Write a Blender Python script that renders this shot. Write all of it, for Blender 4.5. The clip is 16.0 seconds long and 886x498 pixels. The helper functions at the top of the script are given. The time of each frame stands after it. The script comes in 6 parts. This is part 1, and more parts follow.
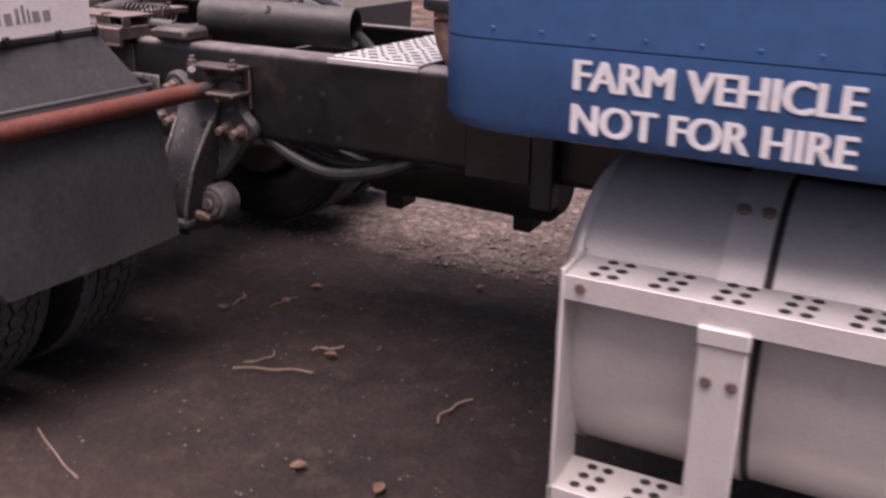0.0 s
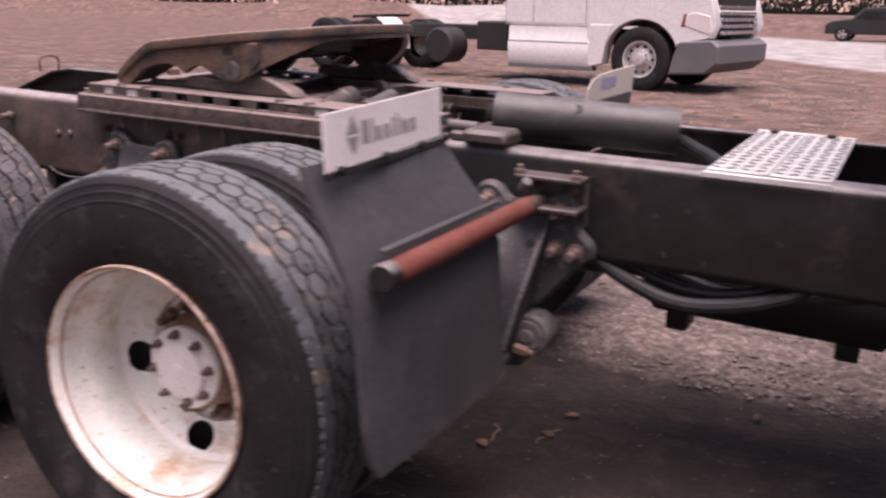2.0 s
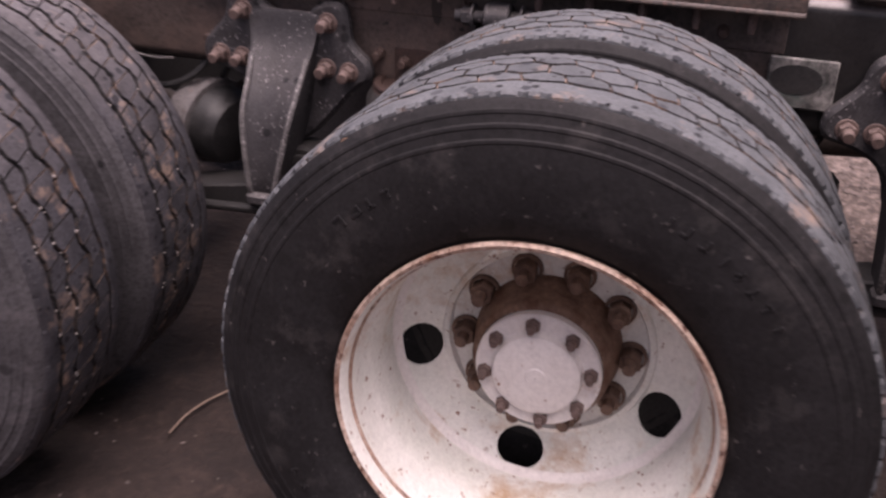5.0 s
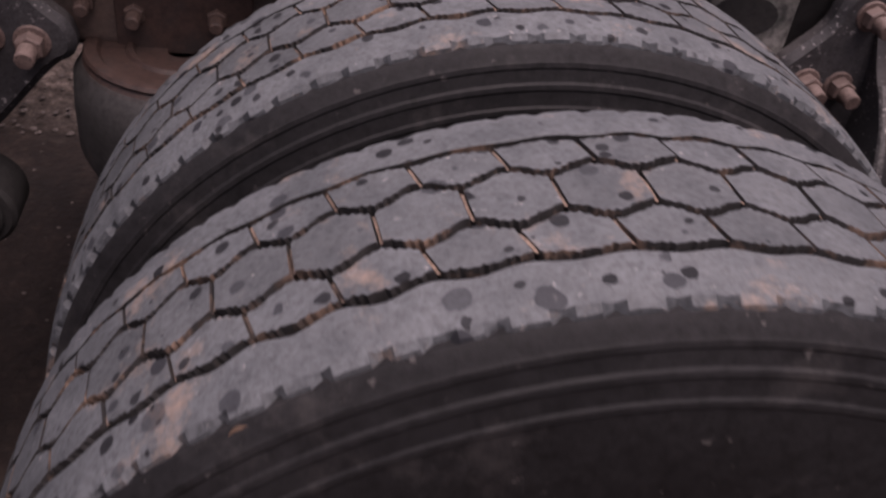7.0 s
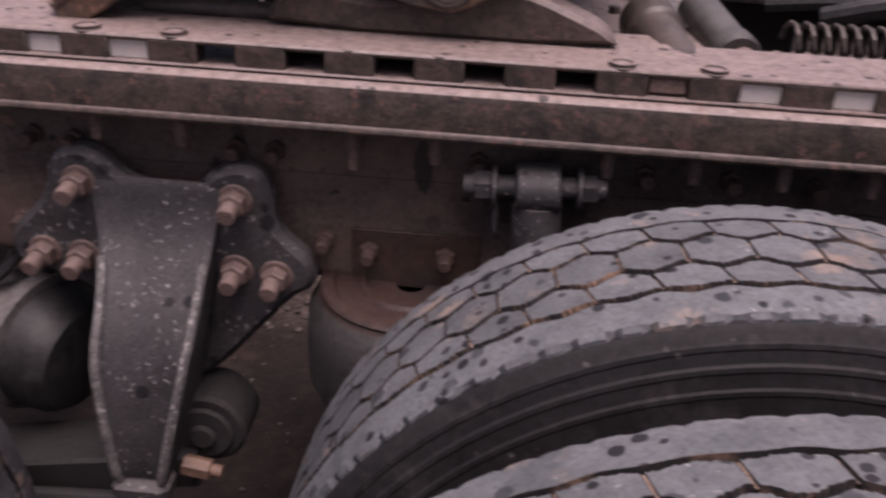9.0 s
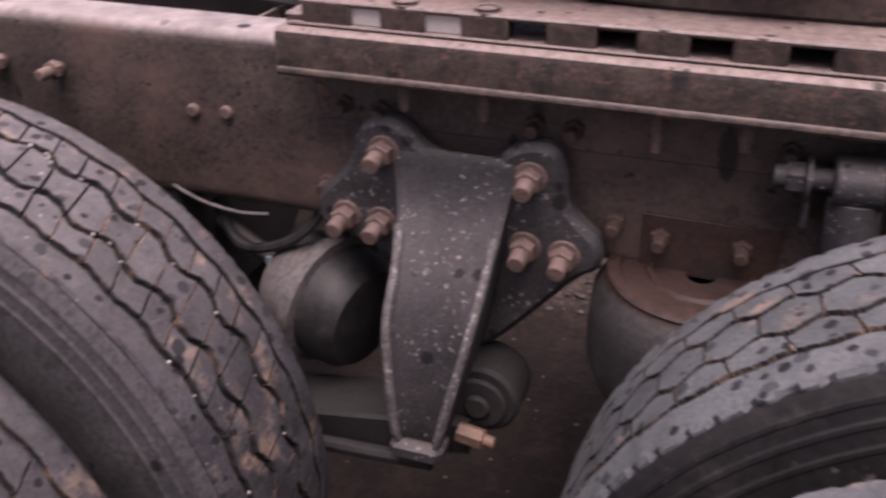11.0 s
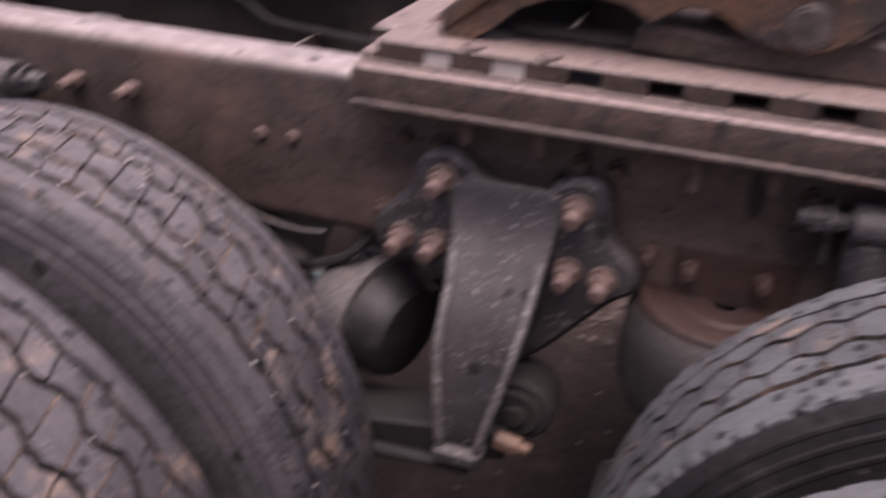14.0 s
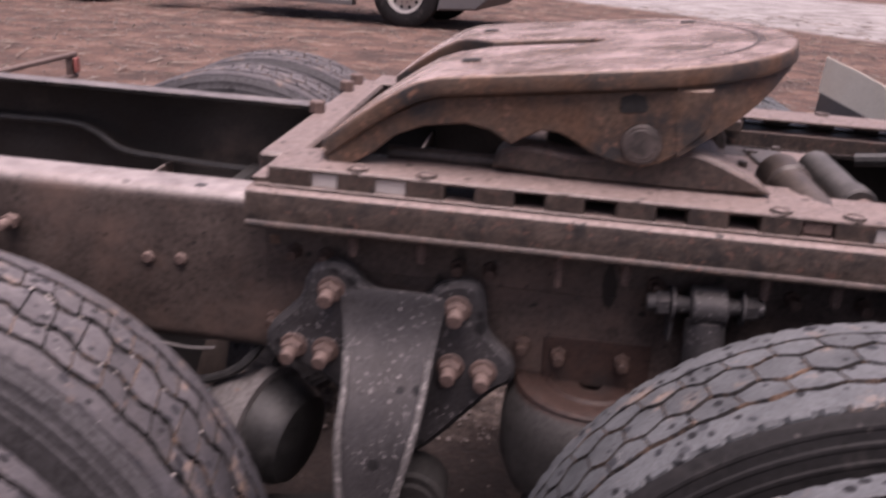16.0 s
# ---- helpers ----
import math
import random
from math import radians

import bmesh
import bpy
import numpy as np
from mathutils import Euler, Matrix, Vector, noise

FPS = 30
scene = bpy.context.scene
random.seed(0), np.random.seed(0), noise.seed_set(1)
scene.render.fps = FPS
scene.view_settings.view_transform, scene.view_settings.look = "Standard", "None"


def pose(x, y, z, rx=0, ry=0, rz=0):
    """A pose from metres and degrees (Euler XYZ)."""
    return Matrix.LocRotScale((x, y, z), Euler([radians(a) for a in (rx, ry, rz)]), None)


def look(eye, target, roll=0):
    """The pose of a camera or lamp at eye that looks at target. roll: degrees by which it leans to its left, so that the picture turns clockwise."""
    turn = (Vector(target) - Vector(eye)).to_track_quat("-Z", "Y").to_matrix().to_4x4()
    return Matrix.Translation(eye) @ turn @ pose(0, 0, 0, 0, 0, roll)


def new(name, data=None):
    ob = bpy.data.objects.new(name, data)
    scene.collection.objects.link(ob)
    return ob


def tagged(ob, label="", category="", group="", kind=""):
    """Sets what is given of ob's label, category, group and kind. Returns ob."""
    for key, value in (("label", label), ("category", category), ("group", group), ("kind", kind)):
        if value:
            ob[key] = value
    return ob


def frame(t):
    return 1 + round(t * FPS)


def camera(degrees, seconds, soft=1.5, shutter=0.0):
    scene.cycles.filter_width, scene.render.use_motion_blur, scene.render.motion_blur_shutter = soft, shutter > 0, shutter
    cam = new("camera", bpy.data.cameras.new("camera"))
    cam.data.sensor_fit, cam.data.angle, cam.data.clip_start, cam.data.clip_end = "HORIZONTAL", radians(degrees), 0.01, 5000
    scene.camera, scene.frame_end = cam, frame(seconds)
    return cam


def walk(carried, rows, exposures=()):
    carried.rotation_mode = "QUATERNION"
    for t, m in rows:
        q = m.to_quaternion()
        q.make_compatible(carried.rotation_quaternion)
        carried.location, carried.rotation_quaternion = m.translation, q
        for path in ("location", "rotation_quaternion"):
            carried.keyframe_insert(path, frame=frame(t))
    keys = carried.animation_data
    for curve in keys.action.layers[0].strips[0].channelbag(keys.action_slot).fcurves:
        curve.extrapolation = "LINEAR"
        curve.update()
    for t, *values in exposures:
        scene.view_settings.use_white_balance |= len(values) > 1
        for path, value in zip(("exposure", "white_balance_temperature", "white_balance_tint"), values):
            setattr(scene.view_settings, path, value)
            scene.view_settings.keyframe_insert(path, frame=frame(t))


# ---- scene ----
cam = camera(51.9, 16.0, soft=2.4, shutter=0.8)
PATH = [
    (0, (2.521, -2.622, 1.345), (1.687, -0.93, 0.681), 0.7),
    (0.5, (2.269, -2.629, 1.355), (1.523, -0.887, 0.715), 0.6),
    (1, (1.996, -2.563, 1.362), (1.227, -0.81, 0.784), 0.4),
    (1.5, (1.75, -2.544, 1.364), (0.887, -0.82, 0.833), 0.1),
    (2, (1.5, -2.634, 1.367), (0.626, -0.91, 0.851), 1.0),
    (2.5, (1.238, -2.671, 1.358), (0.438, -0.922, 0.81), 1.1),
    (3, (0.969, -2.643, 1.355), (0.031, -0.982, 0.756), -0.3),
    (3.2, (0.904, -2.605, 1.343), (-0.111, -0.993, 0.732), -1.2),
    (5.3, (0.057, -2.21, 1.325), (-0.307, -0.474, 0.399), 2.6),
    (5.5, (-0.018, -2.122, 1.323), (-0.296, -0.387, 0.367), 3.4),
    (6, (-0.194, -1.901, 1.325), (0.014, -0.198, 0.297), 6.6),
    (6.5, (-0.24, -1.689, 1.297), (0.091, -0.079, 0.158), 7.8),
    (7, (-0.247, -1.56, 1.315), (0.093, -0.001, 0.109), 7.8),
    (7.5, (-0.243, -1.529, 1.315), (0.001, 0.041, 0.1), 6.6),
    (8, (-0.235, -1.496, 1.338), (-0.103, 0.139, 0.193), 4.6),
    (8.5, (-0.247, -1.498, 1.353), (-0.227, 0.238, 0.36), 3.3),
    (9, (-0.266, -1.499, 1.369), (-0.388, 0.279, 0.46), 1.8),
    (9.5, (-0.279, -1.503, 1.369), (-0.523, 0.259, 0.455), 1.3),
    (10, (-0.302, -1.504, 1.368), (-0.647, 0.234, 0.441), 0.6),
    (10.2, (-0.307, -1.504, 1.37), (-0.708, 0.217, 0.434), -0.5),
    (12.3, (-0.434, -1.504, 1.358), (-1.218, 0.039, 0.356), 1.3),
    (12.5, (-0.444, -1.519, 1.361), (-1.239, 0.006, 0.341), 1.1),
    (13, (-0.455, -1.558, 1.359), (-1.271, -0.056, 0.321), 1.4),
    (13.5, (-0.459, -1.593, 1.372), (-1.219, -0.062, 0.333), 1.7),
    (14, (-0.42, -1.641, 1.416), (-0.966, 0.058, 0.513), 1.9),
    (14.5, (-0.391, -1.672, 1.441), (-0.694, 0.154, 0.682), 2.5),
    (15, (-0.379, -1.691, 1.455), (-0.618, 0.191, 0.822), 2.6),
    (15.5, (-0.401, -1.721, 1.46), (-0.598, 0.17, 0.84), 2.4),
    (16, (-0.499, -1.783, 1.445), (-0.683, 0.098, 0.794), 3.0),
]
walk(cam, [(t, look(eye, target, roll)) for t, eye, target, roll in PATH], [(t, e, 6750, 31) for t, e in ((0, 0.99), (0.5, 1.15), (1, 1.31), (2.5, 1.08), (3, 1.02), (5.5, 1.0), (6, 1.0), (6.5, 0.92), (7, 0.42), (7.5, 0.24), (8, 0.29), (8.5, 0.47), (9, 0.7), (9.5, 0.92), (10, 1.0), (13, 0.93), (14, 0.96), (14.5, 1.02), (15, 0.96), (16, 0.9))])

# ---- world and light ----
world = bpy.data.worlds.new("world")
scene.world = world
world.use_nodes = True
wn = world.node_tree
sky = wn.nodes.new("ShaderNodeTexSky")
sky.sky_type = "NISHITA"
sky.sun_disc = False
sky.sun_elevation, sky.sun_rotation = radians(70), radians(160)
sky.air_density, sky.dust_density, sky.ozone_density = 1.0, 6.0, 1.0
wn.nodes["Background"].inputs["Strength"].default_value = 0.055
wn.links.new(sky.outputs[0], wn.nodes["Background"].inputs["Color"])
sun = new("sun", bpy.data.lights.new("sun", "SUN"))
sun.data.energy, sun.data.angle, sun.data.color = 2.75, radians(58), (1.0, 0.955, 0.935)
sun.matrix_world = look((2, -3, 20), (0, 0, 0))


# ---- materials ----
def ramp(nt, fac, stops):
    n = nt.nodes.new("ShaderNodeValToRGB")
    while len(n.color_ramp.elements) < len(stops):
        n.color_ramp.elements.new(0.5)
    for e, (p, c) in zip(n.color_ramp.elements, stops):
        e.position, e.color = p, (*c, 1)
    nt.links.new(fac, n.inputs[0])
    return n.outputs[0]


def noise_tex(nt, vec, scale, detail=6.0, rough=0.6):
    n = nt.nodes.new("ShaderNodeTexNoise")
    n.inputs["Scale"].default_value, n.inputs["Detail"].default_value, n.inputs["Roughness"].default_value = scale, detail, rough
    nt.links.new(vec, n.inputs["Vector"])
    return n.outputs["Fac"]


def mix(nt, fac, a, b, mode="MIX"):
    n = nt.nodes.new("ShaderNodeMix")
    n.data_type, n.blend_type = "RGBA", mode
    for sock, v in ((n.inputs[0], fac), (n.inputs[6], a), (n.inputs[7], b)):
        if isinstance(v, (int, float)):
            sock.default_value = v
        elif isinstance(v, tuple):
            sock.default_value = (*v, 1)
        else:
            nt.links.new(v, sock)
    return n.outputs[2]


def math_node(nt, op, a, b=0.0):
    n = nt.nodes.new("ShaderNodeMath")
    n.operation = op
    for sock, v in zip(n.inputs, (a, b)):
        if isinstance(v, (int, float)):
            sock.default_value = v
        else:
            nt.links.new(v, sock)
    return n.outputs[0]


def grey(c, keep):
    """The colour drawn towards grey: the dust and rust of the yard are pale purple-brown."""
    if not c:
        return c
    lum = 0.3 * c[0] + 0.55 * c[1] + 0.15 * c[2]
    return tuple(lum + keep * (v - lum) for v in c)


def surface(name, base, second, stain=None, scale=12.0, fine=120.0, rough=0.6, metal=0.0, bump=0.15, amount=0.45, mid=0.5, stain_cover=0.56,
            stain_scale=5.0, fleck=None, fleck_cover=0.66, up=None, up_strength=0.6, bump_size=0.002, island=0.0, spec=0.5, keep=0.78, grit=0.75):
    """Two tones mixed by broad noise, stains of another colour, flecks, dust and some painted light on what faces up,
    fine relief.
    """
    base, second, stain, fleck, up = (grey(c, keep) for c in (base, second, stain, fleck, up))
    m = bpy.data.materials.new(name)
    m.use_nodes = True
    nt = m.node_tree
    bsdf = nt.nodes["Principled BSDF"]
    geo = nt.nodes.new("ShaderNodeNewGeometry")
    pos = geo.outputs["Position"]
    broad = noise_tex(nt, pos, scale, 8.0, 0.65)
    grain = noise_tex(nt, pos, fine, 4.0, 0.7)
    col = mix(nt, ramp(nt, broad, [(mid - amount / 2, (0, 0, 0)), (mid + amount / 2, (1, 1, 1))]), base, second)
    col = mix(nt, grit, col, ramp(nt, grain, [(0.32, (0.3, 0.3, 0.3)), (0.5, (0.85, 0.85, 0.85)), (0.68, (1.25, 1.25, 1.25))]), "MULTIPLY")
    if stain:
        s = noise_tex(nt, pos, stain_scale, 10.0, 0.72)
        col = mix(nt, ramp(nt, s, [(stain_cover - 0.05, (0, 0, 0)), (stain_cover + 0.1, (1, 1, 1))]), col, stain)
    if fleck:
        f = noise_tex(nt, pos, fine * 0.6, 3.0, 0.6)
        patch = ramp(nt, noise_tex(nt, pos, scale * 0.9, 5.0, 0.6), [(0.44, (0, 0, 0)), (0.56, (1, 1, 1))])
        col = mix(nt, math_node(nt, "MULTIPLY", patch, ramp(nt, f, [(fleck_cover, (0, 0, 0)), (fleck_cover + 0.06, (1, 1, 1))])), col, fleck)
    # upward faces turn paler: dust, on some materials also painted light from above
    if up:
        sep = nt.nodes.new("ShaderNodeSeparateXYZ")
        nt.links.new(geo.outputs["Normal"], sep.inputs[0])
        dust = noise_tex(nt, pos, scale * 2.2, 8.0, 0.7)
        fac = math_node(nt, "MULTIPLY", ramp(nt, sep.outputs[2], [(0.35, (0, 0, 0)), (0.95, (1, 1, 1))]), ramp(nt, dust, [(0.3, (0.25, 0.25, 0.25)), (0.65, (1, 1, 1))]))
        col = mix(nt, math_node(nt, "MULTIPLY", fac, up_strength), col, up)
    if island:
        isl = ramp(nt, geo.outputs["Random Per Island"], [(0.0, (1 - island,) * 3), (1.0, (1, 1, 1))])
        col = mix(nt, 1.0, col, isl, "MULTIPLY")
    nt.links.new(col, bsdf.inputs["Base Color"])
    r = ramp(nt, broad, [(0.3, (rough - 0.1,) * 3), (0.7, (min(1, rough + 0.12),) * 3)])
    nt.links.new(r, bsdf.inputs["Roughness"])
    bsdf.inputs["Metallic"].default_value = metal
    bsdf.inputs["Specular IOR Level"].default_value = spec
    if bump:
        h = math_node(nt, "ADD", math_node(nt, "MULTIPLY", broad, 1.6), grain)
        b = nt.nodes.new("ShaderNodeBump")
        b.inputs["Strength"].default_value, b.inputs["Distance"].default_value = bump, bump_size
        nt.links.new(h, b.inputs["Height"])
        nt.links.new(b.outputs[0], bsdf.inputs["Normal"])
    return m


def drops(m, scale, share, colour, strength, sheer=0.37, up=False, least=0.35, run=1.0):
    """Dried drops and blots scattered over a finished material, thicker in some patches than in others."""
    nt = m.node_tree
    bsdf = nt.nodes["Principled BSDF"]
    geo = nt.nodes.new("ShaderNodeNewGeometry")
    col = bsdf.inputs["Base Color"].links[0].from_socket
    warp = noise_tex(nt, geo.outputs["Position"], scale * 2.5, 3.0, 0.6)
    v = nt.nodes.new("ShaderNodeTexVoronoi")
    v.inputs["Scale"].default_value, v.inputs["Randomness"].default_value = scale, 1
    flow = nt.nodes.new("ShaderNodeVectorMath")
    flow.operation = "MULTIPLY"
    nt.links.new(geo.outputs["Position"], flow.inputs[0])
    flow.inputs[1].default_value = (1.0, 1.0, run)
    nt.links.new(flow.outputs[0], v.inputs["Vector"])
    sepc = nt.nodes.new("ShaderNodeSeparateColor")
    nt.links.new(v.outputs["Color"], sepc.inputs[0])
    size = math_node(nt, "MULTIPLY", ramp(nt, sepc.outputs[0], [(1 - share, (0, 0, 0)), (1.0, (1, 1, 1))]), sheer)
    dist = math_node(nt, "ADD", v.outputs["Distance"], math_node(nt, "MULTIPLY", math_node(nt, "SUBTRACT", warp, 0.5), 0.22))
    spot = ramp(nt, math_node(nt, "SUBTRACT", size, dist), [(0.0, (0, 0, 0)), (0.05, (1, 1, 1))])
    fac = math_node(nt, "MULTIPLY", spot, math_node(nt, "MULTIPLY", ramp(nt, sepc.outputs[1], [(0.0, (least,) * 3), (1.0, (1, 1, 1))]), strength))
    if up:
        sep = nt.nodes.new("ShaderNodeSeparateXYZ")
        nt.links.new(geo.outputs["Normal"], sep.inputs[0])
        fac = math_node(nt, "MULTIPLY", fac, ramp(nt, sep.outputs[2], [(0.5, (0, 0, 0)), (0.8, (1, 1, 1))]))
    nt.links.new(mix(nt, fac, col, colour), bsdf.inputs["Base Color"])
    return m


# up tone of both rail paints: dust plus a painted top highlight
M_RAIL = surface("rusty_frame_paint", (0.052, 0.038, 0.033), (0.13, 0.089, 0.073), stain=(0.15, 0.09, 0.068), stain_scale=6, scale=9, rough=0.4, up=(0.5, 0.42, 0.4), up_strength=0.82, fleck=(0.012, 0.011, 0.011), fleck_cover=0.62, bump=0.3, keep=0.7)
drops(M_RAIL, 20, 0.2, (0.011, 0.01, 0.01), 0.6)
drops(M_RAIL, 30, 0.2, (0.009, 0.008, 0.008), 0.9, 0.4, least=0.7, run=0.3)
# black paint of the front rails; also the painted shade on the far rear rail
M_RAILF = surface("black_frame_paint_and_shade", (0.009, 0.009, 0.0095), (0.022, 0.02, 0.0195), stain=(0.055, 0.039, 0.032), stain_scale=4, stain_cover=0.62, scale=7, rough=0.36, up=(0.4, 0.34, 0.325), up_strength=0.75)
# slide's up tone: dust, and the brighter light on its top put into colour
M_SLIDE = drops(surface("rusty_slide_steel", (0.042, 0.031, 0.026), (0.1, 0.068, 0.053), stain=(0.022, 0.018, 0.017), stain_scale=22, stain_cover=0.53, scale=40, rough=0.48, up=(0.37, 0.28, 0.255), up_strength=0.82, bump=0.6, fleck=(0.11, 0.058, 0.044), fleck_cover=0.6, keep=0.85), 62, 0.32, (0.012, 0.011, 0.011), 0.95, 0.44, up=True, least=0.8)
M_FIFTH = drops(surface("rusty_plate_steel", (0.135, 0.064, 0.033), (0.11, 0.077, 0.056), stain=(0.028, 0.027, 0.028), stain_scale=7, stain_cover=0.50, scale=11, rough=0.5, up=(0.34, 0.225, 0.17), up_strength=0.6, bump=0.4, fleck=(0.19, 0.1, 0.065), fleck_cover=0.58, keep=0.9), 30, 0.3, (0.025, 0.02, 0.02), 0.9, up=True)
M_PLATE = surface("worn_greasy_top_plate", (0.27, 0.165, 0.11), (0.62, 0.47, 0.43), stain=(0.15, 0.095, 0.06), stain_scale=6, stain_cover=0.545, mid=0.46, scale=8, fine=70, rough=0.25, metal=0.25, bump=0.55, fleck=(0.06, 0.045, 0.04), fleck_cover=0.64, amount=0.3, keep=0.95)
M_GREASE = surface("greasy_steel", (0.03, 0.025, 0.023), (0.09, 0.065, 0.055), scale=15, rough=0.45, up=(0.2, 0.16, 0.14), up_strength=0.4)
M_CAST = drops(surface("black_cast_iron", (0.03, 0.028, 0.031), (0.062, 0.058, 0.062), stain=(0.02, 0.018, 0.019), stain_cover=0.57, stain_scale=14, scale=16, fine=230, rough=0.6, fleck=(0.3, 0.28, 0.275), fleck_cover=0.615, up=(0.17, 0.15, 0.145), up_strength=0.6, bump=0.4), 34, 0.2, (0.007, 0.007, 0.008), 0.97, 0.46, least=0.9)
M_PIN = surface("dark_pin_face", (0.09, 0.07, 0.064), (0.17, 0.13, 0.115), stain=(0.035, 0.028, 0.026), stain_cover=0.5, stain_scale=30, scale=30, rough=0.5, bump=0.5)
M_NUT = surface("dark_rusty_nut", (0.09, 0.045, 0.03), (0.24, 0.15, 0.105), scale=50, fine=300, rough=0.6, keep=0.95)
M_WORN = surface("worn_cast_edge", (0.07, 0.066, 0.068), (0.2, 0.185, 0.18), scale=60, fine=240, rough=0.6, fleck=(0.4, 0.37, 0.36), fleck_cover=0.56, bump=0.5)
M_BOLT = surface("rusty_bolt", (0.11, 0.062, 0.05), (0.21, 0.135, 0.112), scale=60, rough=0.7, fine=300, up=(0.26, 0.19, 0.165), up_strength=0.4)
M_RUBBER = drops(surface("weathered_rubber", (0.0085, 0.008, 0.009), (0.02, 0.0188, 0.0205), scale=12, rough=0.7, stain=(0.05, 0.045, 0.044), stain_cover=0.6, stain_scale=7, bump=0.25, spec=0.3, fleck=(0.09, 0.08, 0.076), fleck_cover=0.66), 30, 0.4, (0.005, 0.005, 0.005), 0.9)
M_RUBBERR = drops(surface("dust_grey_sidewall", (0.04, 0.038, 0.042), (0.09, 0.086, 0.093), scale=10, rough=0.7, stain=(0.13, 0.12, 0.125), stain_cover=0.6, stain_scale=6, bump=0.25, spec=0.3), 24, 0.5, (0.008, 0.008, 0.009), 0.9)
M_BEAD = surface("rusty_bead_plate", (0.034, 0.019, 0.015), (0.07, 0.04, 0.032), stain=(0.03, 0.022, 0.02), stain_cover=0.54, stain_scale=18, scale=18, rough=0.6, bump=0.4, keep=1.0)
M_SPRING = drops(surface("air_spring_rubber", (0.03, 0.028, 0.027), (0.065, 0.06, 0.057), scale=9, rough=0.65, stain=(0.09, 0.07, 0.06), stain_cover=0.58, stain_scale=9), 26, 0.3, (0.008, 0.008, 0.008), 0.9)
M_FLAP = surface("grey_rubber_flap", (0.04, 0.039, 0.043), (0.068, 0.066, 0.071), scale=5, fine=60, rough=0.62, stain=(0.12, 0.11, 0.11), stain_cover=0.66, stain_scale=9, bump=0.12, grit=0.45)
M_RIM = surface("chipped_white_wheel_paint", (0.86, 0.84, 0.8), (0.68, 0.7, 0.64), stain=(0.5, 0.35, 0.23), stain_cover=0.565, stain_scale=6, scale=8, rough=0.5, fleck=(0.24, 0.11, 0.06), fleck_cover=0.63, bump=0.2, keep=1.0, grit=0.2)
M_RIMR = surface("rust_stained_wheel_paint", (0.5, 0.4, 0.34), (0.4, 0.3, 0.25), stain=(0.25, 0.13, 0.085), stain_cover=0.5, stain_scale=9, scale=8, rough=0.55, fleck=(0.14, 0.07, 0.045), fleck_cover=0.64, grit=0.45)
M_RIMEDGE = surface("rusted_rim_flange", (0.2, 0.09, 0.05), (0.66, 0.53, 0.44), scale=16, rough=0.65, fleck=(0.1, 0.045, 0.03), fleck_cover=0.55, amount=0.3, bump=0.4, keep=1.0)
M_HUB = surface("rusty_hub_barrel", (0.17, 0.085, 0.05), (0.34, 0.24, 0.18), stain=(0.11, 0.052, 0.03), stain_cover=0.48, stain_scale=14, scale=14, rough=0.6, keep=1.0)
M_DUSTY = surface("dust_grey_steel", (0.1, 0.09, 0.089), (0.19, 0.175, 0.172), stain=(0.06, 0.05, 0.048), stain_cover=0.56, stain_scale=14, scale=14, rough=0.65, fleck=(0.16, 0.09, 0.06), fleck_cover=0.6)
M_GUSSET = surface("flaked_pale_plate", (0.05, 0.05, 0.046), (0.32, 0.3, 0.275), stain=(0.07, 0.095, 0.083), stain_cover=0.56, stain_scale=12, scale=18, amount=0.25, rough=0.6)
M_TUBE = surface("weathered_black_tube", (0.02, 0.0195, 0.0195), (0.055, 0.05, 0.047), stain=(0.09, 0.07, 0.06), stain_cover=0.62, stain_scale=8, scale=8, rough=0.5, up=(0.2, 0.185, 0.18), up_strength=0.5)
M_RUSTBOLT = surface("dark_rust_bolt", (0.06, 0.034, 0.026), (0.125, 0.072, 0.054), scale=60, rough=0.7, fine=300)
M_CAP = surface("white_hub_cap_paint", (0.85, 0.82, 0.79), (0.72, 0.68, 0.65), stain=(0.4, 0.24, 0.15), stain_cover=0.66, stain_scale=22, scale=16, rough=0.5, fleck=(0.26, 0.12, 0.06), fleck_cover=0.65, keep=1.0, grit=0.2)
M_BLUE = surface("blue_cab_paint", (0.034, 0.105, 0.255), (0.04, 0.115, 0.27), scale=3, fine=30, rough=0.3, bump=0.03, stain=(0.05, 0.1, 0.24), stain_cover=0.7, keep=1.0, grit=0.2)
M_ALU = surface("brushed_aluminium", (0.52, 0.49, 0.465), (0.6, 0.57, 0.54), scale=5, fine=200, rough=0.5, metal=0.3, bump=0.05, stain=(0.42, 0.39, 0.37), stain_cover=0.64, grit=0.2)
M_STEP = surface("dull_step_aluminium", (0.56, 0.525, 0.5), (0.64, 0.605, 0.58), scale=8, fine=150, rough=0.5, metal=0.25, bump=0.03, stain=(0.3, 0.25, 0.22), stain_cover=0.66, grit=0.15)
M_TREADPLATE = surface("worn_tread_plate", (0.6, 0.585, 0.56), (0.74, 0.725, 0.7), scale=9, rough=0.45, metal=0.25, stain=(0.5, 0.48, 0.44), stain_cover=0.62, grit=0.2)
M_CHROME = surface("dull_chrome", (0.62, 0.62, 0.64), (0.72, 0.72, 0.74), scale=4, rough=0.2, metal=1.0, bump=0.02, grit=0.2)
M_PIPE = surface("heat_stained_pipe", (0.36, 0.22, 0.155), (0.5, 0.35, 0.27), scale=7, rough=0.55, metal=0.2, stain=(0.2, 0.1, 0.065), stain_cover=0.54, stain_scale=9, keep=1.0)
